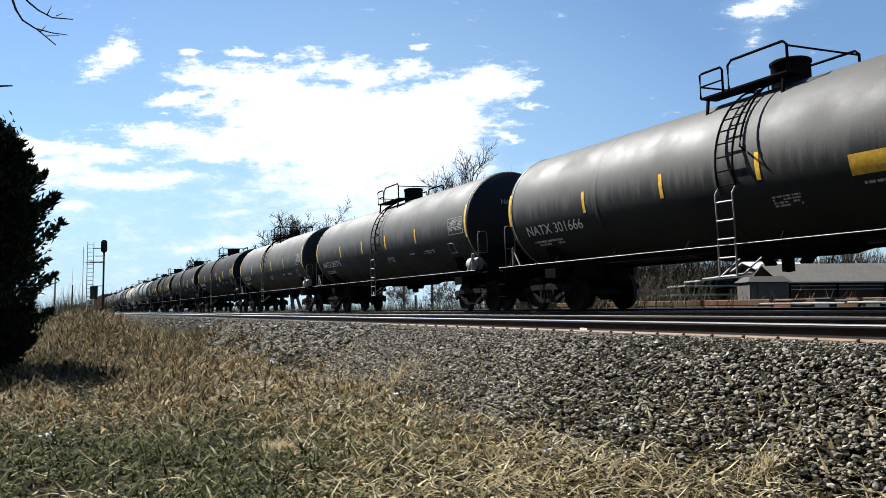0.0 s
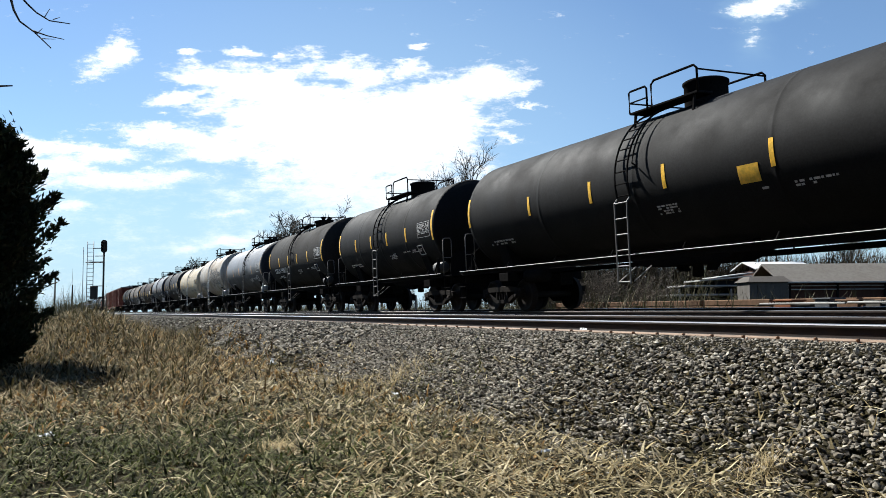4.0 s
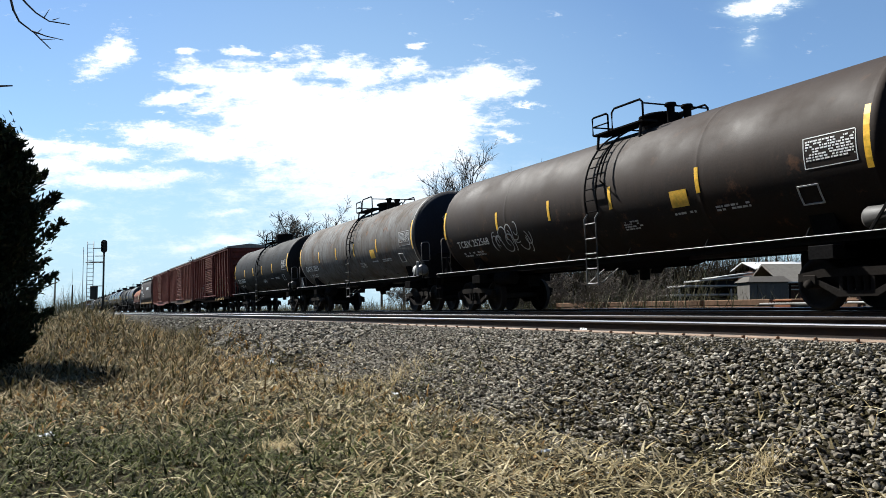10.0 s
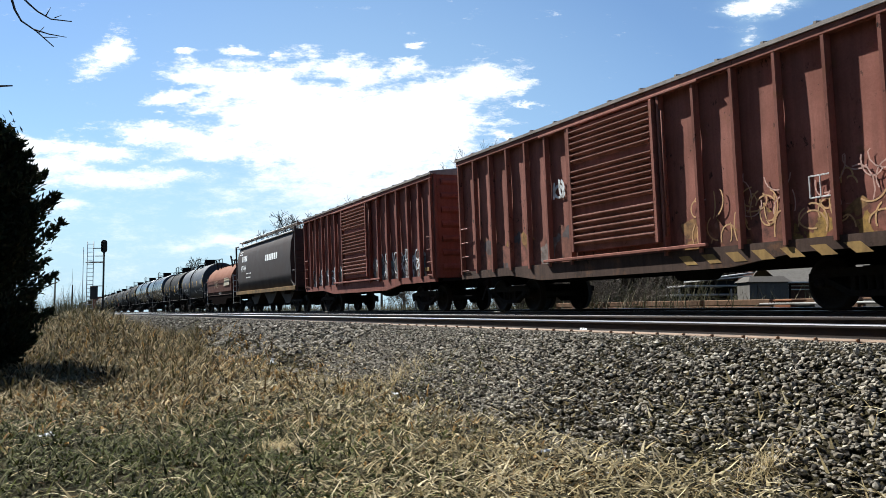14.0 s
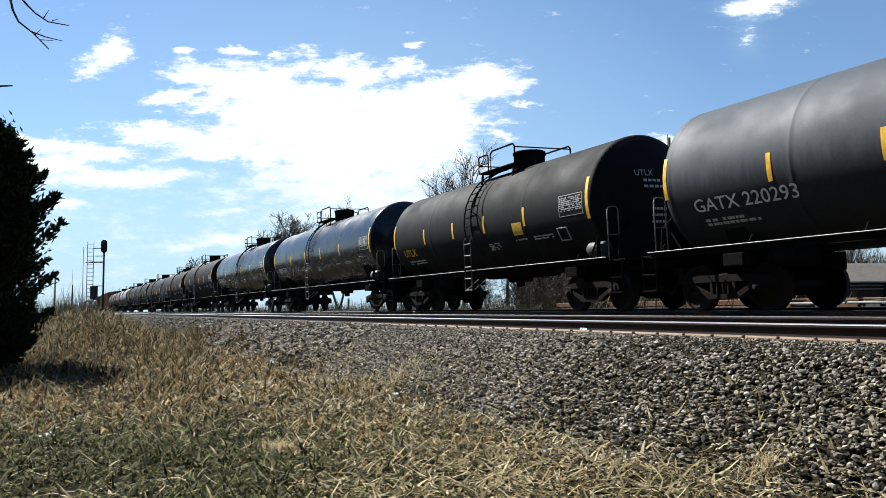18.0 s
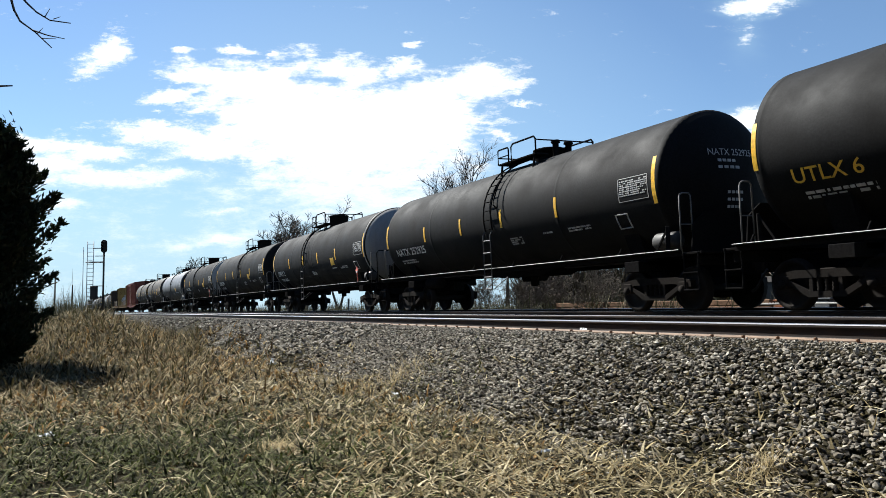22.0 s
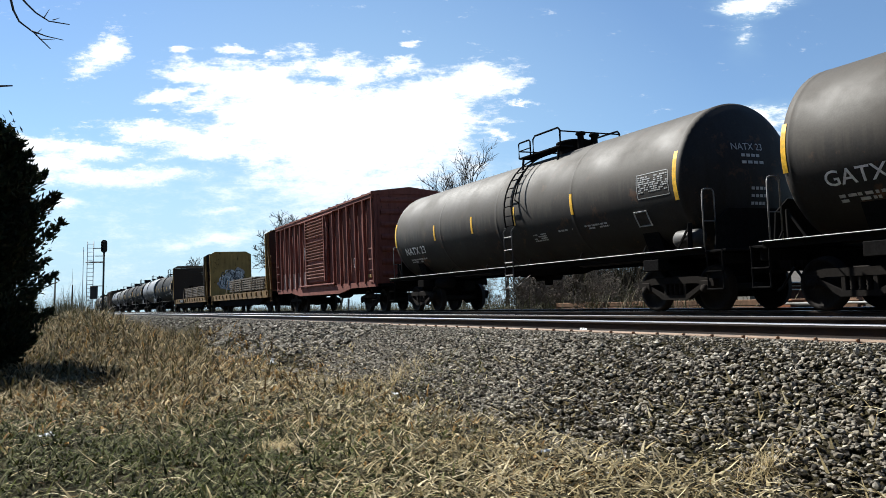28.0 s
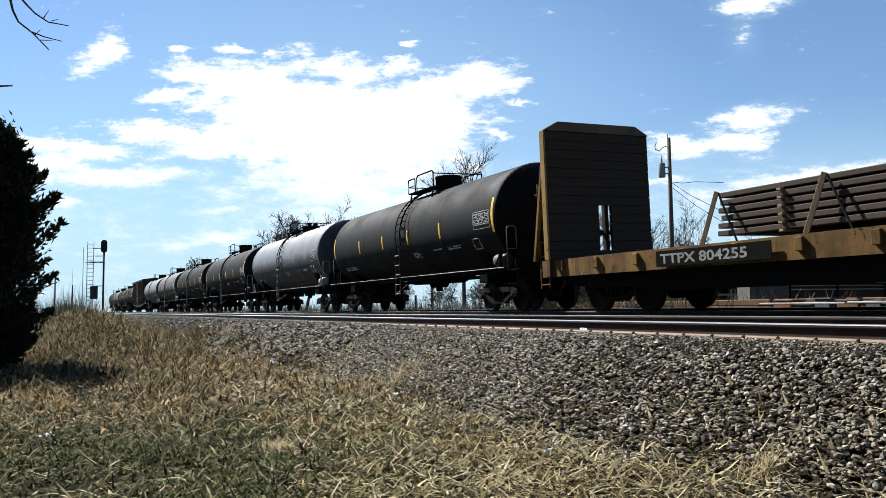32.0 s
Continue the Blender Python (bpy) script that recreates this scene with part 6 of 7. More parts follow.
def stones(rng, x, y, size, sink=0.15):
    n = len(x)
    base = ICO_V[None] * (1 + rng.uniform(-0.4, 0.34, (n, 12, 1)))
    base = base * rng.uniform(0.5, 1.3, (n, 1, 3)) * (size[:, None, None] * 0.5)
    v = np.einsum("nij,nkj->nki", turns(rng, n), base)
    v[:, :, 2] *= 0.7
    v += np.stack([x, y, heights(x, y) + size * sink], 1)[:, None, :]
    f = ICO_F[None] + (np.arange(n) * 12)[:, None, None]
    return v.reshape(-1, 3), f.reshape(-1, 3)


def ballast():
    rng = np.random.default_rng(5)
    root = thing("ballast", "bed of grey-brown crushed stone ballast along the tracks", "ballast", kind="structure")
    sets = []
    for x0, x1, y0, y1, per, s0, s1 in ((2, 16, 4.2, 14.6, 40, 0.05, 0.1), (-8.5, 2, 4.0, 6.9, 680, 0.03, 0.066), (-17, -8.5, 4.0, 6.9, 1050, 0.034, 0.07), (-34, -17, 4.0, 6.9, 210, 0.075, 0.135), (-80, -34, 4.4, 6.9, 70, 0.09, 0.14),
                                        (-40, 4, 7.55, 14.6, 75, 0.05, 0.10), (-12, 0, 2.6, 4.2, 70, 0.035, 0.075), (-30, -12, 3.2, 4.2, 45, 0.04, 0.08)):
        n = int((x1 - x0) * (y1 - y0) * per)
        x, y = rng.uniform(x0, x1, n), rng.uniform(y0, y1, n)
        keep = (x < -0.55 * y) | (rng.random(n) < 0.25)
        # the foot of the bed is ragged, grass has grown over it further on
        foot = 4.45 + 0.35 * np.sin(x * 0.9) + 0.25 * np.sin(x * 2.3 + 1) + np.clip((-x - 9) * 0.055, 0, 1.5)
        keep &= (y > foot + rng.normal(0, 0.28, n)) | (rng.random(n) < 0.10)
        x, y = x[keep], y[keep]
        sets.append(stones(rng, x, y, rng.uniform(s0, s1, len(x)) * np.where((y > 6.4) & (y < 7.5), 0.62, 1.0), rng.uniform(0.1, 0.4)))
    off, vs, fs = 0, [], []
    for v, f in sets:
        vs.append(v)
        fs.append(f + off)
        off += len(v)
    rest = part("ballast_stones", raw_mesh("ballast_stones", np.concatenate(vs), np.concatenate(fs), STONE), STONE, root, "crushed stone, grey to brown")
    rest["kind"] = "stuff"
    single = piece_stone("single_ballast_stone", STONE_COLOURS)
    kinds = []
    for k in range(8):
        v, f = stones(np.random.default_rng(40 + k), np.zeros(1), np.zeros(1), np.array([0.055]), 0)
        v = v - v.mean(0)
        kinds.append(raw_mesh("stone", v, f, single))
    for i in range(290):
        x, y = rng.uniform(-7.5, -3.2), rng.uniform(4.9, 6.5)
        part("stone", kinds[i % 8], single, root, at=Matrix.LocRotScale((x, y, ground_height(x, y) + 0.03), Euler(rng.uniform(0, 6.28, 3)), Vector((1, 1, 1)) * rng.uniform(0.7, 1.2)))


# -- grass and straw --
def strands(rng, x, y, length, width, lean, droop, z_add=0.0, segs=3):
    """Tapered bent blades standing or lying on the ground."""
    n = len(x)
    a = rng.uniform(0, 2 * np.pi, n)
    d = np.stack([np.cos(a), np.sin(a)], 1)
    s = np.stack([-d[:, 1], d[:, 0]], 1)
    z0 = heights(x, y) + z_add
    vs = []
    px, py, pz = x.copy(), y.copy(), z0 + 0.0
    tilt = lean.copy()
    for k in range(segs + 1):
        w = width * (1 - 0.85 * k / segs)
        for sg in (-0.5, 0.5):
            vs.append(np.stack([px + s[:, 0] * w * sg, py + s[:, 1] * w * sg, pz], 1))
        step = length / segs
        px = px + d[:, 0] * step * np.sin(tilt)
        py = py + d[:, 1] * step * np.sin(tilt)
        pz = np.maximum(pz + step * np.cos(tilt), z0 + 0.004 + 0.01 * rng.random(n))
        tilt = tilt + droop
    v = np.stack(vs, 1)
    f = []
    for k in range(segs):
        f += [(2 * k, 2 * k + 1, 2 * k + 3, 2 * k + 2)]
    f = np.array(f)[None] + (np.arange(n) * (2 * (segs + 1)))[:, None, None]
    return v.reshape(-1, 3), f.reshape(-1, 4)


# near-black tones in these ramps stand in for shaded gaps between blades
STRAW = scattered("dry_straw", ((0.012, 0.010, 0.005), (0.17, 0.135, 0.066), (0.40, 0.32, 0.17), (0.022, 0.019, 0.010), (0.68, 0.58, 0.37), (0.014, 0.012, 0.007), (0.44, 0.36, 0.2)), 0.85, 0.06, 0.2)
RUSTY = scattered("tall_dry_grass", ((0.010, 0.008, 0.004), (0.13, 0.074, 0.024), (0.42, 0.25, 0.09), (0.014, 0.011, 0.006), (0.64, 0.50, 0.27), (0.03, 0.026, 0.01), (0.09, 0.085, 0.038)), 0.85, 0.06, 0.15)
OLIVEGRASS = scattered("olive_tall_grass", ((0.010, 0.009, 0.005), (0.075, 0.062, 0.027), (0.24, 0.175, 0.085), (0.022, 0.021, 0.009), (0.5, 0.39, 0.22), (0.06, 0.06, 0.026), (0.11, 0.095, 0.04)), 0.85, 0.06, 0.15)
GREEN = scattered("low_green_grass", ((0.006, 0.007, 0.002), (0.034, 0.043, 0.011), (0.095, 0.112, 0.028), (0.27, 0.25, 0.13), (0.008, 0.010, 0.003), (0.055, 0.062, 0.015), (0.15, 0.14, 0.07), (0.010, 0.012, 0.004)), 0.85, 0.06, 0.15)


def view_points(rng, n, d0, d1, a0, a1, power=1.0):
    """Ground places spread over a wedge seen from the camera: depth d0 to d1, side slope a0 to a1."""
    d = d0 + (d1 - d0) * rng.random(n) ** power
    a = rng.uniform(a0, a1, n) * d
    return HEAD.x * d + SIDE.x * a, HEAD.y * d + SIDE.y * a, d


def grass():
    rng = np.random.default_rng(11)

    def stuff(name, label, v, f, mat):
        tagged(new(name, raw_mesh(name, v, f, mat)), label, "grass", kind="stuff")

    def joined(sets):
        off, vs, fs = 0, [], []
        for v, f in sets:
            vs.append(v)
            fs.append(f + off)
            off += len(v)
        return np.concatenate(vs), np.concatenate(fs)

    def edge(x):
        return 4.5 + np.clip((-x - 9) * 0.06, 0, 1.3)

    # matted straw lying on the near ground
    x, y, d = view_points(rng, 62000, 4.3, 22, -0.66, 0.66, 1.25)
    def greener(x, y):
        """1 where the low green grass is thick, on the near ground away from the track."""
        d = HEAD.x * x + HEAD.y * y
        a = (SIDE.x * x + SIDE.y * y) / d
        return np.clip((0.02 - a) / 0.28, 0, 1) * np.clip((13.0 - d) / 4.0, 0, 1)

    keep = ((y < edge(x) + 0.2 + rng.normal(0, 0.35, len(x))) | ((y < 5.9) & (rng.random(len(x)) < 0.16))) & ((noise_field(x, y, 0.7) + y * 0.09 > -0.32) | (rng.random(len(x)) < 0.3)) & (rng.random(len(x)) > 0.9 * greener(x, y)) & (noise_field(x, y, 1.1) + 0.9 * noise_field(x + 9, y, 2.6) > -0.62 + 0.5 * greener(x, y))
    x, y, d = x[keep], y[keep], d[keep]
    n = len(x)
    v, f = strands(rng, x, y, rng.uniform(0.09, 0.30, n), rng.uniform(0.016, 0.038, n) * (0.6 + d * 0.055), rng.uniform(0.95, 1.55, n), rng.uniform(-0.12, 0.4, n), rng.uniform(0.0, 0.06, n), 4)
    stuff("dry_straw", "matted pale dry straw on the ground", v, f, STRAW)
    # arching tangle of dead blades, rust-coloured further on
    sets = []
    for cnt, d0, d1, a0, a1, l0, l1 in ((12000, 4.6, 10, -0.66, 0.45, 0.10, 0.28), (15000, 8.5, 19, -0.62, 0.05, 0.18, 0.44), (8000, 16, 34, -0.55, -0.2, 0.3, 0.62)):
        x, y, d = view_points(rng, cnt, d0, d1, a0, a1, 1.0)
        keep = (y < edge(x) + rng.normal(0, 0.3, cnt)) & (noise_field(x, y, 1.5) + 0.5 * noise_field(x, y, 4.0) > rng.normal(-0.02, 0.1, cnt)) & (rng.random(cnt) > 0.85 * greener(x, y))
        x, y, d = x[keep], y[keep], d[keep]
        n = len(x)
        sets.append(strands(rng, x, y, rng.uniform(l0, l1, n), rng.uniform(0.016, 0.034, n) * (0.6 + d * 0.06), rng.uniform(0.1, 1.2, n) + np.clip((11 - d) * 0.08, 0, 0.45), rng.uniform(0.2, 0.95, n), 0.0, 5))
    v, f = joined(sets)
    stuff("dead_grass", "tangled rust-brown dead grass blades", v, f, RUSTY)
    # taller grass along the line, further off
    sets = []
    for cnt, d0, d1, a0, a1, l0, l1 in ((3400, 13, 24, -0.54, -0.28, 0.3, 0.58), (5000, 20, 36, -0.55, -0.30, 0.4, 0.75), (6500, 30, 85, -0.57, -0.40, 0.55, 0.95)):
        x, y, d = view_points(rng, cnt, d0, d1, a0, a1, 0.9)
        keep = (y < edge(x) - 0.2 + rng.normal(0, 0.3, cnt)) & (noise_field(x, y, 0.9) + 0.6 * noise_field(x, y + 5, 2.4) > rng.normal(-0.15, 0.12, cnt))
        x, y, d = x[keep], y[keep], d[keep]
        n = len(x)
        sets.append(strands(rng, x, y, rng.uniform(l0, l1, n), rng.uniform(0.014, 0.03, n) * (0.6 + d * 0.065), rng.uniform(0.0, 0.8, n), rng.uniform(0.1, 0.8, n), 0.0, 5))
    v, f = joined(sets)
    stuff("tall_grass", "tall brown seeded grass beside the track", v, f, OLIVEGRASS)
    # the same matted ground goes on round and behind the viewer
    n = 26000
    x, y = rng.uniform(-24, 18, n), rng.uniform(-9, 4.6, n)
    d = HEAD.x * x + HEAD.y * y
    keep = (d < 4.3) | (np.abs(SIDE.x * x + SIDE.y * y) > 0.66 * d)
    x, y = x[keep], y[keep]
    n = len(x)
    v, f = strands(rng, x, y, rng.uniform(0.12, 0.35, n), rng.uniform(0.02, 0.04, n), rng.uniform(0.5, 1.4, n), rng.uniform(0.0, 0.6, n), 0.0, 3)
    stuff("matted_grass", "matted dry grass behind the viewpoint", v, f, STRAW)
    # low green grass growing through
    x, y, d = view_points(rng, 56000, 4.2, 13.5, -0.68, 0.05, 1.0)
    keep = (rng.random(len(x)) < 0.12 + 0.88 * greener(x, y) * (0.6 + noise_field(x, y, 0.9))) & (noise_field(x, y, 1.6) + 0.6 * noise_field(x + 9, y, 4.0) > np.where(d < 9, -0.62, -0.42))
    x, y, d = x[keep], y[keep], d[keep]
    n = len(x)
    v, f = strands(rng, x, y, rng.uniform(0.07, 0.2, n), rng.uniform(0.014, 0.034, n), rng.uniform(0.5, 1.45, n), rng.uniform(0.0, 0.6, n), rng.uniform(0.0, 0.04, n), 4)
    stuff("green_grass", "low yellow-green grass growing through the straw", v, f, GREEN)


def noise_field(x, y, s):
    return np.array([noise.noise((a * s, b * s, 3.7)) for a, b in zip(x, y)])


ballast()
grass()


# -- trees --
BARK = paint("grey_bark", (0.085, 0.07, 0.055), 0.9, (0.14, 0.12, 0.10), 0.5, bump=0.6)
NEEDLES = scattered("cedar_needles", ((0.010, 0.016, 0.006), (0.020, 0.030, 0.010), (0.030, 0.036, 0.014), (0.040, 0.034, 0.016)), 0.85, 0.2, 0.1)


def grow(s, rnd, p, d, length, radius, depth, spread, up, least, sides=4):
    """A branch that bends upwards, and the smaller ones that leave it on both sides."""
    pts = [p]
    q, dd = p.copy(), d.copy()
    n = 4
    for i in range(n):
        dd = (dd + Vector((rnd.uniform(-1, 1), rnd.uniform(-1, 1), rnd.uniform(-0.5, 1) * up)) * 0.15).normalized()
        q = q + dd * (length / n)
        pts.append(q.copy())
    s.tube(pts, radius, sides, max(least * 0.7, radius * 0.35), caps=False)
    if depth <= 0:
        return
    first = rnd.uniform(0, 2 * math.pi)
    for i in range(rnd.randint(5, 6)):
        k = 0.24 + 0.7 * (i + rnd.random()) / 6
        j = min(n - 1, int(k * n))
        base = pts[j].lerp(pts[j + 1], k * n - j)
        along = (pts[j + 1] - pts[j]).normalized()
        a = first + i * 2.4 + rnd.uniform(-0.4, 0.4)
        side = along.orthogonal().normalized()
        side = (side * math.cos(a) + along.cross(side) * math.sin(a)).normalized()
        w = rnd.uniform(0.45, 0.85) * (0.6 + spread)
        nd = (along * math.cos(w) + side * math.sin(w) + Vector((0, 0, up * 0.18))).normalized()
        grow(s, rnd, base, nd, length * rnd.uniform(0.42, 0.66) * (1.12 - 0.4 * k), max(least, radius * 0.5), depth - 1, spread, up, least, 3)


def bare_tree(at, tall, seed, trunks=1, spread=0.5, up=0.7, depth=3, thick=0.16, label="leafless tree with fine grey branches", least=0.02):
    rnd = random.Random(seed)
    root = thing("bare_tree", label, "tree", "bare trees behind the train", at=Matrix.Translation(at))
    trunk, crown = Shape(), Shape()
    for k in range(trunks):
        lean = Vector((rnd.uniform(-0.3, 0.3), rnd.uniform(-0.3, 0.3), 1)).normalized() if trunks > 1 else Vector((rnd.uniform(-0.05, 0.05), 0, 1)).normalized()
        p = Vector((rnd.uniform(-0.4, 0.4), rnd.uniform(-0.4, 0.4), -0.1)) if trunks > 1 else Vector((0, 0, -0.1))
        top = p + lean * (tall * 0.42)
        mid = p.lerp(top, 0.5) + Vector((rnd.uniform(-0.1, 0.1), 0, 0))
        trunk.tube([p, mid, top], thick * 1.15, 7, thick * 0.7, caps=False)
        limbs = 6 if trunks == 1 else 4
        for i in range(limbs):
            a = 6.283 * (i + rnd.random() * 0.6) / limbs
            side = Vector((math.cos(a), math.sin(a), rnd.uniform(0.2, 0.6))).normalized()
            d = (lean * (1 - spread * 0.7) + side * spread * 0.7).normalized() if i else (lean + side * 0.15).normalized()
            grow(crown, rnd, p.lerp(top, rnd.uniform(0.6, 1.0) if i else 1.0), d, tall * rnd.uniform(0.36, 0.5) * (1.15 if not i else 0.95), thick * 0.55, depth, spread, up, least)
    part("trunk", trunk.mesh("trunk", BARK), BARK, root)
    part("crown", crown.mesh("crown", BARK), BARK, root)
    return root


def cedar(at, tall, radius, seed):
    rng = np.random.default_rng(seed)
    root = thing("cedar_tree", "dark evergreen cedar with ragged upright sprays, in shade", "tree", at=Matrix.Translation(at))
    part("trunk", Shape().tube([(0, 0, -0.1), (0.05, 0, tall * 0.5), (0, 0.03, tall * 0.95)], 0.14, 8, 0.02), BARK, root)
    # boughs that rise to ragged tips
    n, along = 150, 11
    h = (np.arange(n) + rng.random(n)) / n
    env = radius * np.interp(h, (0, 0.06, 0.2, 0.34, 0.5, 0.66, 0.8, 0.9, 0.97, 1), (0.72, 0.8, 0.92, 1.0, 0.84, 0.74, 0.56, 0.36, 0.16, 0.04))
    a = rng.uniform(0, 2 * np.pi, n)
    reach = env * rng.uniform(0.62, 1.28, n)
    lift = rng.uniform(0.35, 0.85, n)
    k = np.linspace(0.08, 1.0, along)[None] * np.ones((n, 1))
    cx = np.cos(a)[:, None] * reach[:, None] * k
    cy = np.sin(a)[:, None] * reach[:, None] * k
    cz = h[:, None] * tall * 0.93 + lift[:, None] * reach[:, None] * k ** 1.6
    c = np.stack([cx, cy, cz], 2).reshape(-1, 3)
    thick = (0.30 * (1.12 - k ** 1.5)).reshape(-1)
    n = len(c)
    m = 46
    a = np.repeat(a, along)
    out = np.stack([np.cos(a) * 0.8, np.sin(a) * 0.8, np.full(n, 0.9)], 1)
    out /= np.linalg.norm(out, axis=1)[:, None]
    p = c[:, None] + rng.normal(0, 1, (n, m, 3)) * (thick * 0.62)[:, None, None]
    p = p.reshape(-1, 3)
    cnt = len(p)
    d = np.repeat(out, m, 0) + rng.normal(0, 0.45, (cnt, 3))
    d /= np.linalg.norm(d, axis=1)[:, None]
    s = np.cross(d, rng.normal(size=(cnt, 3)))
    s /= np.linalg.norm(s, axis=1)[:, None]
    ln = rng.uniform(0.09, 0.22, cnt)[:, None]
    w = rng.uniform(0.02, 0.045, cnt)[:, None]
    v = np.stack([p - s * w * 0.5, p + d * ln * 0.5 - s * w, p + d * ln, p + d * ln * 0.5 + s * w], 1).reshape(-1, 3)
    f = np.arange(cnt * 4).reshape(-1, 4)
    part("crown", raw_mesh("crown", v, f, NEEDLES), NEEDLES, root)
    return root


cedar(spot(19.0, -10.6), 6.1, 1.3, 3)
bare_tree(spot(58, 1.5), 13.0, 21, 1, 0.36, 0.9, 3, 0.16, "upright leafless tree with fine ascending branches", 0.014)
bare_tree(spot(60, 4.75), 11.2, 22, 1, 0.42, 0.8, 3, 0.15, least=0.014)
bare_tree(spot(61, 7.1), 9.6, 27, 1, 0.5, 0.7, 3, 0.14, least=0.014)
bare_tree(spot(56, 10.2), 9.9, 23, 1, 0.72, 0.5, 3, 0.19, "spreading leafless tree with a short trunk", 0.014)
bare_tree(spot(75, 19.4), 9.6, 24, 1, 0.5, 0.6, 3, 0.14, least=0.016)
bare_tree(spot(60, 18.2), 7.6, 25, 1, 0.5, 0.7, 3, 0.12, least=0.014)
bare_tree(spot(80, -14.7), 10.9, 26, 2, 0.6, 0.5, 3, 0.18, "dense leafless tree behind the train", 0.022)
bare_tree(spot(84, -14.3), 11.2, 28, 2, 0.6, 0.5, 3, 0.17, "broad leafless tree behind the train", 0.022)
bare_tree(spot(92, -11.8), 9.4, 31, 2, 0.6, 0.5, 3, 0.15, "low leafless tree behind the train", 0.024)
bare_tree(spot(95, -7.2), 9.0, 32, 1, 0.65, 0.5, 3, 0.16, "low spreading leafless tree", 0.024)
bare_tree(spot(130, -40.0), 8.8, 29, 2, 0.5, 0.6, 3, 0.2, "small leafless tree far down the line", 0.035)
bare_tree(spot(64, -0.9), 10.2, 33, 1, 0.45, 0.7, 3, 0.13, least=0.014)
bare_tree(spot(60, 8.7), 10.0, 34, 1, 0.5, 0.7, 3, 0.14, least=0.014)
bare_tree(spot(90, 45.5), 11.4, 30, 1, 0.5, 0.6, 3, 0.16, least=0.02)

# unseen row of the same evergreens, added behind the viewer to block sky light
first_cedar = bpy.data.objects["cedar_tree"]
tagged(first_cedar, group="evergreen cedars")
rnd_row = random.Random(8)
for i in range(20):
    x = -27 + i * 3.4 + rnd_row.uniform(-0.5, 0.5)
    y = -8.8 + rnd_row.uniform(-0.6, 0.6)
    tree = copy_thing(first_cedar, pose(x, y, bed_height(y) - 0.05, 0, 0, rnd_row.uniform(0, 360)))
    tree.scale = Vector((2.5, 2.5, 2.5)) * rnd_row.uniform(0.9, 1.15)
    tagged(tree, "unseen evergreen cedar added to block sky light")

# -- line-side signal and poles --
SIGNAL_DARK = paint("signal_black", (0.02, 0.02, 0.02), 0.6)
ALUMINIUM = plain("aluminium_paint", (0.42, 0.42, 0.41), 0.5, 0.3)
WOODPOLE = paint("weathered_pole", (0.075, 0.058, 0.042), 0.9, (0.12, 0.1, 0.08), 0.5, bump=0.5)
GREYCAN = paint("grey_enamel", (0.20, 0.21, 0.21), 0.5, (0.12, 0.11, 0.10), 0.3)
WIRE = plain("dark_wire", (0.02, 0.02, 0.02), 0.6)


def turned(at, deg=0.0):
    return Matrix.Translation(at) @ pose(0, 0, 0, 0, 0, deg)


# local x points to the viewer's right
FACE = math.degrees(math.atan2(SIDE.y, SIDE.x))


def signal():
    base = spot(62, -26.1)
    root = thing("railway_signal", "colour-light signal on a slim mast with a caged ladder", "railway signal", at=turned(base, FACE))
    z0 = -base.z
    part("mast", Shape().tube([(0, 0, -0.1), (0, 0, z0 + 4.7)], 0.07, 10), SIGNAL_DARK, root)
    s = Shape()
    prof = []
    for i in range(24):
        a = 2 * math.pi * i / 24
        prof.append((0.24 * math.cos(a), z0 + 5.1 + (0.26 if math.sin(a) > 0 else -0.26) + 0.24 * math.sin(a)))
    s.prism(prof, "y", -0.04, 0.02)
    head = part("signal_head", s, SIGNAL_DARK, root, "black oval backboard")
    for z in (4.86, 5.12, 5.38):
        h = Shape().lathe([(-0.30, 0.085), (-0.04, 0.085), (-0.04, 0.10), (-0.30, 0.10), (-0.30, 0.085)], 12, "y", (0, 0, z0 + z))
        part("hood", h, SIGNAL_DARK, head)
    part("lamp_case", Shape().box(0, 0.12, z0 + 5.1, 0.26, 0.22, 0.7, 0.03), SIGNAL_DARK, head)
    for z, w in ((4.95, -0.85), (4.35, -0.7), (3.9, -1.3), (2.05, -0.85)):
        part("bracket", Shape().bar((w, 0, z0 + z), (0, 0, z0 + z), 0.05, 0.06), SIGNAL_DARK, root)
    part("platform", Shape().box(-0.7, 0, z0 + 3.86, 1.2, 0.6, 0.05), ALUMINIUM, root)
    for x in (-1.3, -0.82):
        part("ladder_stile", Shape().tube([(x, 0.05, 0), (x, 0.05, z0 + 5.5)], 0.03, 6), ALUMINIUM, root)
    part("ladder_stile", Shape().tube([(-1.45, -0.3, 0), (-1.45, -0.3, z0 + 5.0)], 0.025, 6), ALUMINIUM, root)
    for i in range(22):
        z = 0.4 + i * 0.31
        if z < z0 + 5.5:
            part("rung", Shape().tube([(-1.3, 0.05, z), (-0.82, 0.05, z)], 0.02, 5), ALUMINIUM, root)
    part("relay_case", Shape().box(-0.75, 0.1, z0 + 1.55, 0.45, 0.4, 1.0, 0.03), SIGNAL_DARK, root)
    return root


signal()


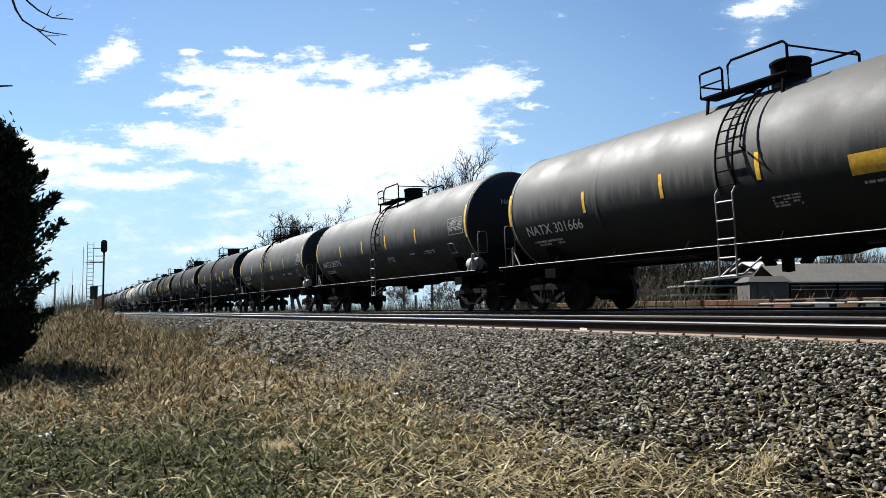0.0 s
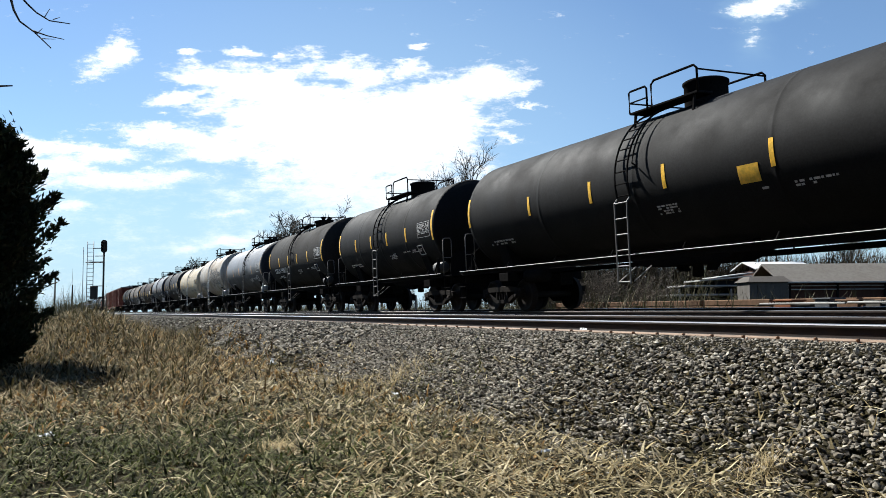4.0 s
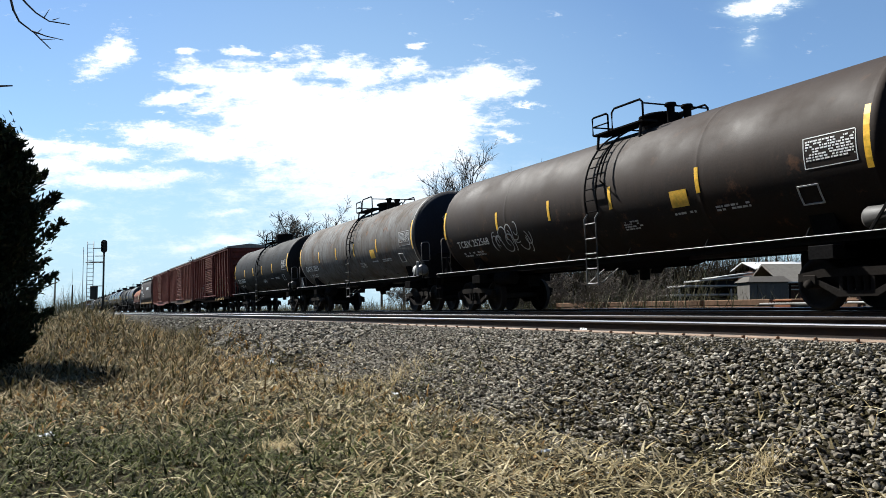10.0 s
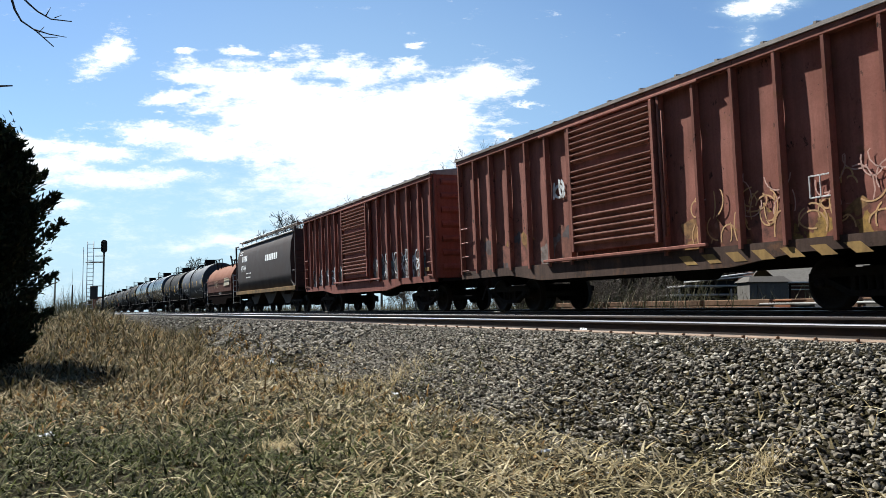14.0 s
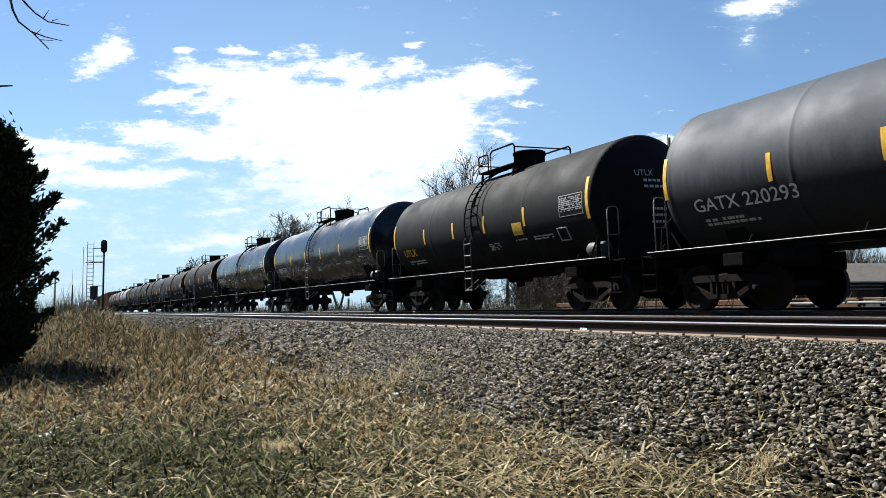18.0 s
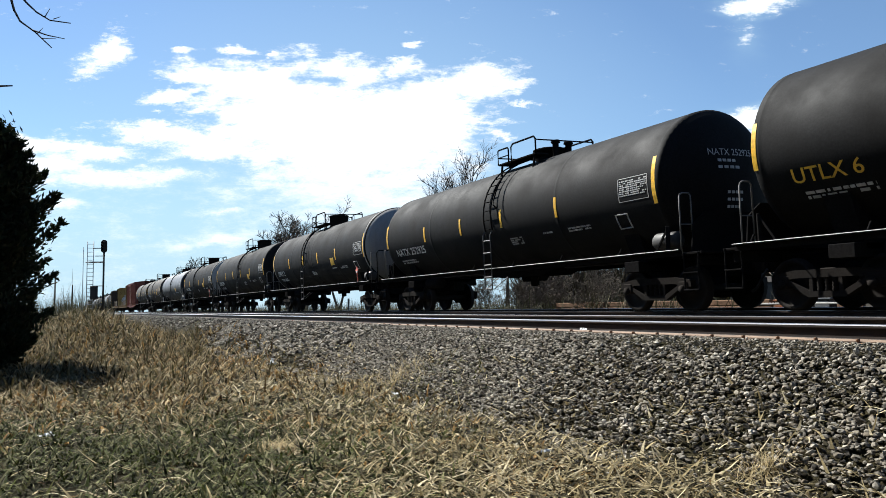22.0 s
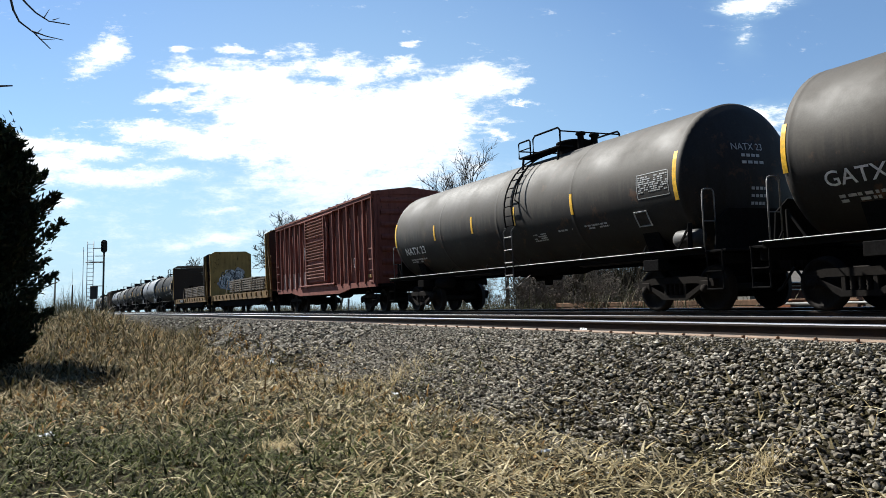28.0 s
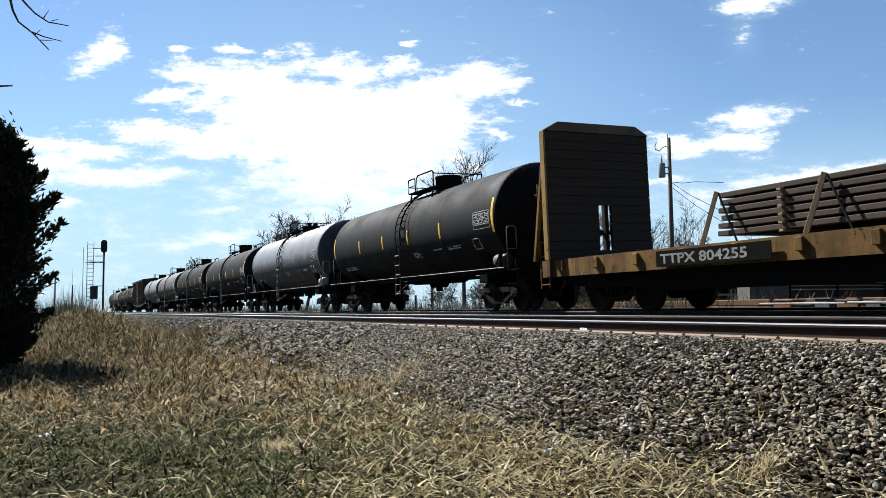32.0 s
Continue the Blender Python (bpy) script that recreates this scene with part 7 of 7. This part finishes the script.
def pole(at, top, name, label, arm=0.0, can=0.0, guys=False):
    root = thing(name, label, "pole", at=turned(at, FACE))
    h = top - at.z
    part("shaft", Shape().tube([(0, 0, -0.3), (0.01, 0, h * 0.5), (0, 0, h)], 0.17, 10, 0.11), WOODPOLE, root)
    if arm:
        part("crossarm", Shape().box(0, -0.16, h - 0.25, arm, 0.1, 0.12), WOODPOLE, root)
        for x in (-0.45, -0.2, 0.2, 0.45):
            part("insulator", Shape().lathe([(h - 0.19, 0.03), (h - 0.1, 0.05), (h - 0.04, 0.03), (h - 0.02, 0.0)], 8, "z", (x * arm, -0.16, 0)), GREYCAN, root)
    if can:
        z = h - can
        c = part("transformer", Shape().lathe([(z - 0.45, 0.0), (z - 0.45, 0.2), (z - 0.4, 0.22), (z + 0.42, 0.22), (z + 0.47, 0.18), (z + 0.5, 0.0)], 16, "z", (-0.5, 0, 0)), GREYCAN, root, "grey transformer can")
        part("bushing", Shape().lathe([(z + 0.48, 0.05), (z + 0.6, 0.07), (z + 0.75, 0.035), (z + 0.95, 0.03), (z + 0.96, 0.0)], 8, "z", (-0.5, 0, 0)), GREYCAN, c)
        part("can_bracket", Shape().box(-0.25, 0, z + 0.2, 0.35, 0.1, 0.06).box(-0.25, 0, z - 0.2, 0.35, 0.1, 0.06), GREYCAN, c)
        s = Shape().tube([(-0.15, 0, h - 0.55), (-0.4, 0, h - 0.62), (-0.62, 0, h - 0.85), (-0.86, 0, h - 0.75), (-0.9, 0, h - 0.5), (-0.8, 0, h - 0.3)], 0.035, 6)
        part("fuse_cutout", s, GREYCAN, root)
        part("pole_top_pin", Shape().tube([(-0.08, 0, h - 0.1), (-0.08, 0, h + 0.25)], 0.03, 6), GREYCAN, root)
    if guys:
        for x1, z1, z in ((2.6, h - 4.4, h - 2.9), (3.2, h - 5.4, h - 3.2), (1.6, h - 2.85, h - 2.85)):
            s = Shape().tube([(0.1, 0, z), (x1 * 0.5, 0, z + (z1 - z) * 0.5 - 0.08), (x1, 0, z1), (x1 * 2.2, 0.3, z1 - (z - z1) * 1.1 - 0.02)], 0.018, 5)
            part("service_wire", s, WIRE, root)
    return root


pole(spot(51, 14.5), 10.85, "utility_pole", "weathered wooden utility pole with a grey transformer", 0.0, 2.1, True)
pole(spot(90, -4.4), 10.9, "utility_pole", "distant wooden utility pole with a small transformer", 0.0, 3.4)
pole(spot(150, -72.1), 7.6, "telegraph_pole", "old telegraph pole with one crossarm", 2.0)
pole(spot(185, -84.9), 6.3, "telegraph_pole", "bare wooden pole far down the line")

# -- the yard beyond the train --
TIEWOOD = paint("old_sleeper_wood", (0.15, 0.085, 0.05), 0.9, (0.07, 0.05, 0.035), 0.6, bump=0.4)
SHEET = paint("galvanised_sheet", (0.34, 0.34, 0.33), 0.55, (0.18, 0.16, 0.13), 0.4)
CABINET = paint("grey_cabinet", (0.065, 0.058, 0.05), 0.7, (0.09, 0.08, 0.07), 0.4)
PALE = paint("pale_roof_metal", (0.15, 0.145, 0.138), 0.5, (0.3, 0.28, 0.25), 0.3)


def tie_pile(x, y, layers, seed, long=2.5):
    rnd = random.Random(seed)
    at = Vector((x, y, bed_height(y)))
    root = thing("sleeper_pile", "pile of old rust-brown timber sleepers", "timber pile", "sleeper piles", at=Matrix.Translation(at))
    one = Shape().box(0, 0, 0, long, 0.22, 0.17, 0.02).mesh("sleeper", TIEWOOD)
    for k in range(layers):
        for j in range(3):
            part("sleeper", one, TIEWOOD, root, at=pose(rnd.uniform(-0.06, 0.06), j * 0.25, 0.09 + k * 0.175, 0, 0, rnd.uniform(-1, 1)))


for i in range(6):
    tie_pile(-25.0 + i * 2.62, 17.5, 6, 60 + i)

CABGREY = paint("pale_cabinet", (0.085, 0.08, 0.072), 0.7, (0.06, 0.052, 0.045), 0.5)
BRIGHT = paint("bright_sheet", (0.3, 0.3, 0.29), 0.5, (0.25, 0.23, 0.2), 0.35)
RUSTBOX = paint("rust_orange_box", (0.2, 0.07, 0.03), 0.8, (0.14, 0.07, 0.04), 0.5, rust=0.3)
BLUEGREY = paint("blue_grey_crate", (0.07, 0.08, 0.095), 0.7, (0.1, 0.09, 0.08), 0.5)


def panel_stack(at, deg):
    """Metal sheets stacked loosely; black boxes stand in for the dark gaps under them."""
    root = thing("sheet_stack", "loose pale metal sheets with black boxes filling the gaps", "stack", at=turned(at, deg))
    part("bed", Shape().box(-0.35, 0, 0.62, 2.1, 1.7, 1.24, 0.03), STEEL_BLACK, root)
    part("sheet", Shape().box(-0.3, 0, 1.29, 2.25, 1.9, 0.07, 0.012), BRIGHT, root)
    for x in (-1.15, -0.2, 0.75):
        part("block", Shape().box(x, 0, 1.45, 0.18, 1.5, 0.24), STEEL_BLACK, root)
    part("sheet", Shape().box(0.05, 0, 1.61, 2.3, 1.8, 0.06, 0.012), BRIGHT, root)
    part("block", Shape().box(0.55, 0, 1.72, 0.9, 1.3, 0.14), STEEL_BLACK, root)
    part("sheet", Shape().bar((-0.5, 0, 1.80), (1.45, 0, 1.96), 1.6, 0.05), BRIGHT, root)
    part("sheet", Shape().bar((0.2, 0, 1.92), (1.6, 0, 2.09), 1.4, 0.04), SHEET, root)
    for x in (-1.3, 0.6):
        part("stake", Shape().box(x, -0.93, 0.75, 0.06, 0.05, 1.5), BRIGHT, root)
    return root


panel_stack(spot(30, 9.7), FACE + 4)


def equipment_hut(at, deg):
    root = thing("equipment_hut", "small drab grey metal hut with a low hipped roof", "hut", at=turned(at, deg))
    part("body", Shape().box(0, 0, 0.84, 1.32, 1.2, 1.68, 0.02), CABGREY, root)
    w, d, z = 0.74, 0.68, 1.68
    s = Shape().add([(-w, -d, z), (w, -d, z), (w, d, z), (-w, d, z), (-w + 0.2, -0.3, z + 0.2), (w - 0.12, -0.3, z + 0.2), (w - 0.12, 0.3, z + 0.2), (-w + 0.2, 0.3, z + 0.2)],
                    [(0, 1, 5, 4), (1, 2, 6, 5), (2, 3, 7, 6), (3, 0, 4, 7), (4, 5, 6, 7), (3, 2, 1, 0)])
    part("roof", s, CABINET, root)
    door = part("door", Shape().box(0, -0.61, 0.85, 0.8, 0.03, 1.45, 0.008), CABGREY, root)
    part("handle", Shape().box(0.3, -0.64, 0.9, 0.04, 0.04, 0.14), STEEL_BLACK, door)
    part("plinth", Shape().box(0, 0, 0.05, 1.36, 1.25, 0.1), TIEWOOD, root)


equipment_hut(spot(28, 11.05), FACE)


REDWALL = paint("dark_red_boards", (0.06, 0.026, 0.018), 0.85, (0.03, 0.02, 0.015), 0.6)
TANROOF = paint("tan_grey_roofing", (0.13, 0.12, 0.104), 0.85, (0.1, 0.085, 0.07), 0.5)


def yard_shed(at, deg, w, eave, rise, depth, wall, roof, label):
    """A long low shed: boarded wall with pale rails, and a sloping roof."""
    root = thing("yard_shed", label, "shed", at=turned(at, deg))
    part("wall", Shape().box(w / 2, depth / 2, eave / 2, w, depth, eave, 0.02), wall, root)
    part("roof", Shape().prism([(-0.3, eave), (depth / 2, eave + rise), (depth + 0.3, eave), (depth + 0.3, eave + 0.06), (depth / 2, eave + rise + 0.07), (-0.3, eave + 0.06)], "x", -0.3, w + 0.3), roof, root)
    part("eave_board", Shape().box(w / 2, -0.33, eave + 0.02, w + 0.5, 0.04, 0.07), BRIGHT, root)
    for z in (eave - 0.28, eave - 0.12):
        part("rail", Shape().box(w / 2, -0.1, z, w, 0.06, 0.045), SHEET, root)
    x = 0.2
    while x < w:
        part("post", Shape().box(x, -0.1, eave / 2, 0.09, 0.09, eave), STEEL_BLACK, root)
        x += 2.1
    return root


yard_shed(spot(35, 14.75), FACE + 2, 10.0, 1.78, 0.85, 3.0, REDWALL, TANROOF, "long low shed with dark red walls and a tan-grey roof")
yard_shed(spot(44, 17.2), FACE + 2, 2.8, 2.75, 0.45, 3.0, REDWALL, paint("white_roof_sheet", (0.5, 0.5, 0.49), 0.5, (0.3, 0.28, 0.26), 0.3), "small shed with a white sheet roof behind the yard")


def crate(x, y, w, h, mat, label):
    """A low box in the row of scrap along the far ballast shoulder."""
    root = thing("scrap_box", label, "box", "scrap along the yard", at=turned(Vector((x, y, bed_height(y))), 0))
    part("body", Shape().box(0, 0, h / 2, w, 0.5, h, 0.03), mat, root)
    part("lid", Shape().box(0, 0, h + 0.02, w + 0.06, 0.54, 0.04, 0.01), mat, root)
    for q in (-0.38, 0.38):
        part("skid", Shape().box(q * w, 0, 0.03, 0.1, 0.56, 0.06), TIEWOOD, root)


rnd_yard = random.Random(12)
u = -15.1
for i in range(9):
    w = rnd_yard.uniform(0.35, 0.75)
    mat, label = ((RUSTBOX, "rust-orange steel box beside the yard track"), (BLUEGREY, "blue-grey crate beside the yard track"), (CABGREY, "drab grey crate beside the yard track"), (TIEWOOD, "brown timber box beside the yard track"))[(0, 2, 1, 3, 2, 1, 2, 3, 1, 0, 2)[i]]
    crate(u + w / 2, 16.9, w, rnd_yard.uniform(0.84, 1.02), mat, label)
    u += w + rnd_yard.uniform(0.04, 0.22)
root = thing("steel_strip", "long bleached steel strip lying against the crates", "strip", at=turned(Vector((-11.6, 16.55, bed_height(16.55))), 0))
for i in range(3):
    part("strip_length", Shape().box(-2.6 + 2.6 * i, 0, 0.88 + 0.01 * i, 2.55, 0.06, 0.05), BRIGHT, root)
for x in (-3.5, -0.9, 1.7, 3.5):
    part("peg", Shape().box(x, 0.02, 0.43, 0.06, 0.06, 0.86), TIEWOOD, root)
root = thing("marker_post", "short white line-side marker post", "post", "marker posts", at=turned(spot(42.0, -1.44), FACE))
part("post_body", Shape().box(0, 0, 0.78, 0.12, 0.12, 1.56), PALE, root)
copy_thing(root, turned(spot(52.0, -6.1), FACE))


# dry brush beyond the train
def brush():
    rng = np.random.default_rng(31)
    x, y, d = view_points(rng, 17000, 23, 40, -0.20, 0.32, 1.0)
    keep = (y > 16.3) & (noise_field(x, y, 0.45) > -0.15)
    x, y, d = x[keep], y[keep], d[keep]
    n = len(x)
    v, f = strands(rng, x, y, rng.uniform(0.6, 2.5, n) * (0.85 + noise_field(x, y, 0.8)), rng.uniform(0.012, 0.035, n), rng.uniform(0.0, 1.0, n), rng.uniform(0.0, 0.5, n), 0.0, 4)
    m = scattered("dry_brush", ((0.02, 0.018, 0.01), (0.09, 0.08, 0.04), (0.06, 0.07, 0.03), (0.2, 0.175, 0.11), (0.03, 0.034, 0.014)), 0.85, 0.2, 0.1)
    tagged(new("dry_brush", raw_mesh("dry_brush", v, f, m)), "tangled brown-green brush beyond the tracks", "brush", kind="stuff")
    # a dense bank of dead weeds behind the yard
    x, y, d = view_points(rng, 24000, 47, 58, 0.1, 0.66, 1.0)
    n = len(x)
    v, f = strands(rng, x, y, rng.uniform(2.0, 4.4, n) * (1 + 0.35 * noise_field(x, y, 0.3)), rng.uniform(0.05, 0.11, n), rng.uniform(0.0, 0.5, n), rng.uniform(0.0, 0.4, n), 0.0, 3)
    weeds = scattered("dead_weeds", ((0.02, 0.016, 0.011), (0.05, 0.038, 0.024), (0.035, 0.03, 0.02), (0.09, 0.07, 0.045)), 0.9, 0.1)
    tagged(new("dead_weeds", raw_mesh("dead_weeds", v, f, weeds)), "bank of dark dead weeds behind the yard", "brush", kind="stuff")
    x, y, d = view_points(rng, 14000, 40, 160, -0.62, 0.56, 1.0)
    keep = (y > 19) & (noise_field(x, y, 0.1) > -0.2)
    x, y, d = x[keep], y[keep], d[keep]
    n = len(x)
    v, f = strands(rng, x, y, rng.uniform(0.8, 2.2, n), rng.uniform(0.03, 0.09, n), rng.uniform(0.0, 0.5, n), rng.uniform(0.05, 0.4, n), 0.0, 3)
    tagged(new("far_scrub", raw_mesh("far_scrub", v, f, m)), "low brown scrub across the flat land", "brush", kind="stuff")
    x, y = rng.uniform(-170, -16, 16000), rng.uniform(16.4, 23, 16000)
    n = len(x)
    v, f = strands(rng, x, y, rng.uniform(0.7, 1.7, n), rng.uniform(0.02, 0.06, n), rng.uniform(0.0, 0.6, n), rng.uniform(0.05, 0.5, n), 0.0, 3)
    tagged(new("track_side_brush", raw_mesh("track_side_brush", v, f, m)), "dry brown brush along the far side of the tracks", "brush", kind="stuff")
    x, y, d = view_points(rng, 5000, 75, 170, -0.60, -0.36, 1.0)
    keep = y < 5
    x, y, d = x[keep], y[keep], d[keep]
    n = len(x)
    v, f = strands(rng, x, y, rng.uniform(1.2, 4.6, n) * (0.5 + 0.5 * rng.random(n)), rng.uniform(0.03, 0.08, n), rng.uniform(0.0, 0.4, n), rng.uniform(0.0, 0.3, n), 0.0, 3)
    tagged(new("line_side_scrub", raw_mesh("line_side_scrub", v, f, m)), "thin scrub beside the line far off", "brush", kind="stuff")


brush()
for i, (dep, acr, h) in enumerate(((32, 5.0, 2.4), (30, 6.2, 2.4), (36, 2.0, 2.6), (40, 0.5, 2.7), (30, 8.0, 2.2), (29, 5.5, 2.1), (34, 3.2, 2.5), (28, 6.8, 2.0), (46, -2.5, 3.0), (33, 4.0, 2.3))):
    t = bare_tree(spot(dep, acr), h, 70 + i, 2, 0.7, 0.3, 3, 0.03, "tangled leafless shrub beyond the tracks", 0.008)
    t.name = "bare_shrub"
    tagged(t, category="shrub", group="bare shrubs")


# -- the bare limb that hangs in over the near ground --
def near_limb():
    at = spot(9.0, -8.0)
    root = thing("bare_tree", "bare tree whose thin twigs hang in from above", "tree", at=turned(at, FACE))
    g = -at.z

    def w(across, z, dep=0.0):
        return (across + 8.0, dep, z + g)
    part("trunk", Shape().tube([(0, 0, -0.2), (0.1, 0, 2.5), (0.0, 0.1, 5.2), (-0.2, 0.2, 7.5)], 0.19, 10, 0.06), BARK, root)
    part("limb", Shape().tube([(0.0, 0.1, 5.4), (1.2, 0.05, 6.2), (2.4, 0, 6.0), w(-4.98, 3.85)], 0.07, 8, 0.026), BARK, root)
    s = Shape()
    base = Vector(w(-4.98, 3.85))
    for pts, r in (([(-4.98, 3.85), (-4.87, 3.52), (-4.80, 3.40), (-4.63, 3.29), (-4.43, 3.12)], 0.016),
                   ([(-4.63, 3.29), (-4.46, 3.245), (-4.27, 3.22)], 0.010), ([(-4.57, 3.25), (-4.52, 3.33)], 0.006), ([(-4.52, 3.20), (-4.36, 3.21)], 0.006),
                   ([(-4.98, 3.85), (-4.72, 3.60), (-4.62, 3.515), (-4.47, 3.435), (-4.24, 3.42)], 0.014), ([(-4.50, 3.45), (-4.46, 3.56)], 0.007), ([(-4.40, 3.43), (-4.33, 3.47)], 0.006)):
        pts3 = [Vector(w(a, z, 0.02 * i)) - base for i, (a, z) in enumerate(pts)]
        s.tube(pts3, r, 6, r * 0.4)
    twig = part("hanging_twig", s, BARK, root, at=Matrix.Translation(base))
    s = Shape().tube([(0.2, 0, 4.1), Vector(w(-5.1, 2.62)), Vector(w(-4.87, 2.625))], 0.02, 6, 0.008)
    part("low_twig", s, BARK, root)
    return twig, base


TWIG = near_limb()

# -- small litter --
LITTER = plain("white_litter", (0.75, 0.75, 0.74), 0.5)


def litter(at, name, label, size, mat, seed):
    rnd = random.Random(seed)
    s = Shape()
    n = 5
    vs = [(size * (i / n - 0.5) + rnd.uniform(-1, 1) * size * 0.06, size * 0.7 * (j / n - 0.5) + rnd.uniform(-1, 1) * size * 0.06, abs(rnd.gauss(0, 1)) * size * 0.16 + 0.02) for i in range(n + 1) for j in range(n + 1)]
    fs = [(i * (n + 1) + j, (i + 1) * (n + 1) + j, (i + 1) * (n + 1) + j + 1, i * (n + 1) + j + 1) for i in range(n) for j in range(n)]
    me = s.add(vs, fs).mesh(name, mat)
    ob = tagged(new(name, me), label, "litter")
    ob.matrix_basis = turned(at + Vector((0, 0, 0.03)), rnd.uniform(0, 180))


litter(spot(7.7, 0.95), "paper_scrap", "crumpled white paper scrap on the gravel", 0.11, LITTER, 1)
litter(spot(19.5, -4.15), "plastic_bag", "white plastic bag caught in dry grass", 0.3, LITTER, 2)
litter(spot(9.2, -4.47), "paper_scrap", "flat white scrap lying in the grass", 0.16, LITTER, 3)
litter(spot(12.6, -0.74), "crushed_carton", "small crushed white carton in straw", 0.14, LITTER, 4)
litter(spot(11.6, 2.0), "paper_scrap", "small white scrap among the stones", 0.1, LITTER, 5)


def straw_clump(at, seed, n, r, tall, name, label):
    rng = np.random.default_rng(seed)
    x, y = at.x + rng.normal(0, r, n), at.y + rng.normal(0, r, n)
    v, f = strands(rng, x, y, rng.uniform(tall * 0.5, tall, n), rng.uniform(0.005, 0.009, n), rng.uniform(0.2, 1.1, n), rng.uniform(0.1, 0.6, n), 0.0, 4)
    tagged(new(name, raw_mesh(name, v, f, PALESTRAW)), label, "grass", kind="stuff")


PALESTRAW = scattered("pale_straw", ((0.55, 0.44, 0.24), (0.75, 0.62, 0.37), (0.34, 0.26, 0.13)), 0.8, 0.2, 0.3)
rng_stalk = np.random.default_rng(77)
sx, sy, sd = view_points(rng_stalk, 900, 5.5, 17, -0.5, 0.3, 1.0)
ok = (sy < 4.7) & ((sd > 9) | (SIDE.x * sx + SIDE.y * sy > -0.2 * sd))
sx, sy, sd = sx[ok], sy[ok], sd[ok]
sv, sf = strands(rng_stalk, sx, sy, rng_stalk.uniform(0.12, 0.34, len(sx)), rng_stalk.uniform(0.009, 0.016, len(sx)), rng_stalk.uniform(1.0, 1.45, len(sx)), rng_stalk.uniform(0.05, 0.3, len(sx)), 0.05, 5)
tagged(new("fallen_stalks", raw_mesh("fallen_stalks", sv, sf, PALESTRAW)), "pale dry stalks fallen across the grass", "grass", kind="stuff")
straw_clump(spot(8.4, -1.70), 1, 380, 0.085, 0.22, "straw_heap", "heap of pale bleached straw")
straw_clump(spot(6.3, 2.45), 2, 160, 0.09, 0.3, "grass_clump", "pale dry grass clump at the ballast edge")
straw_clump(spot(13.5, -0.9), 3, 320, 0.35, 0.4, "grass_clump", "rusty dry grass clump at the ballast edge")

motions()
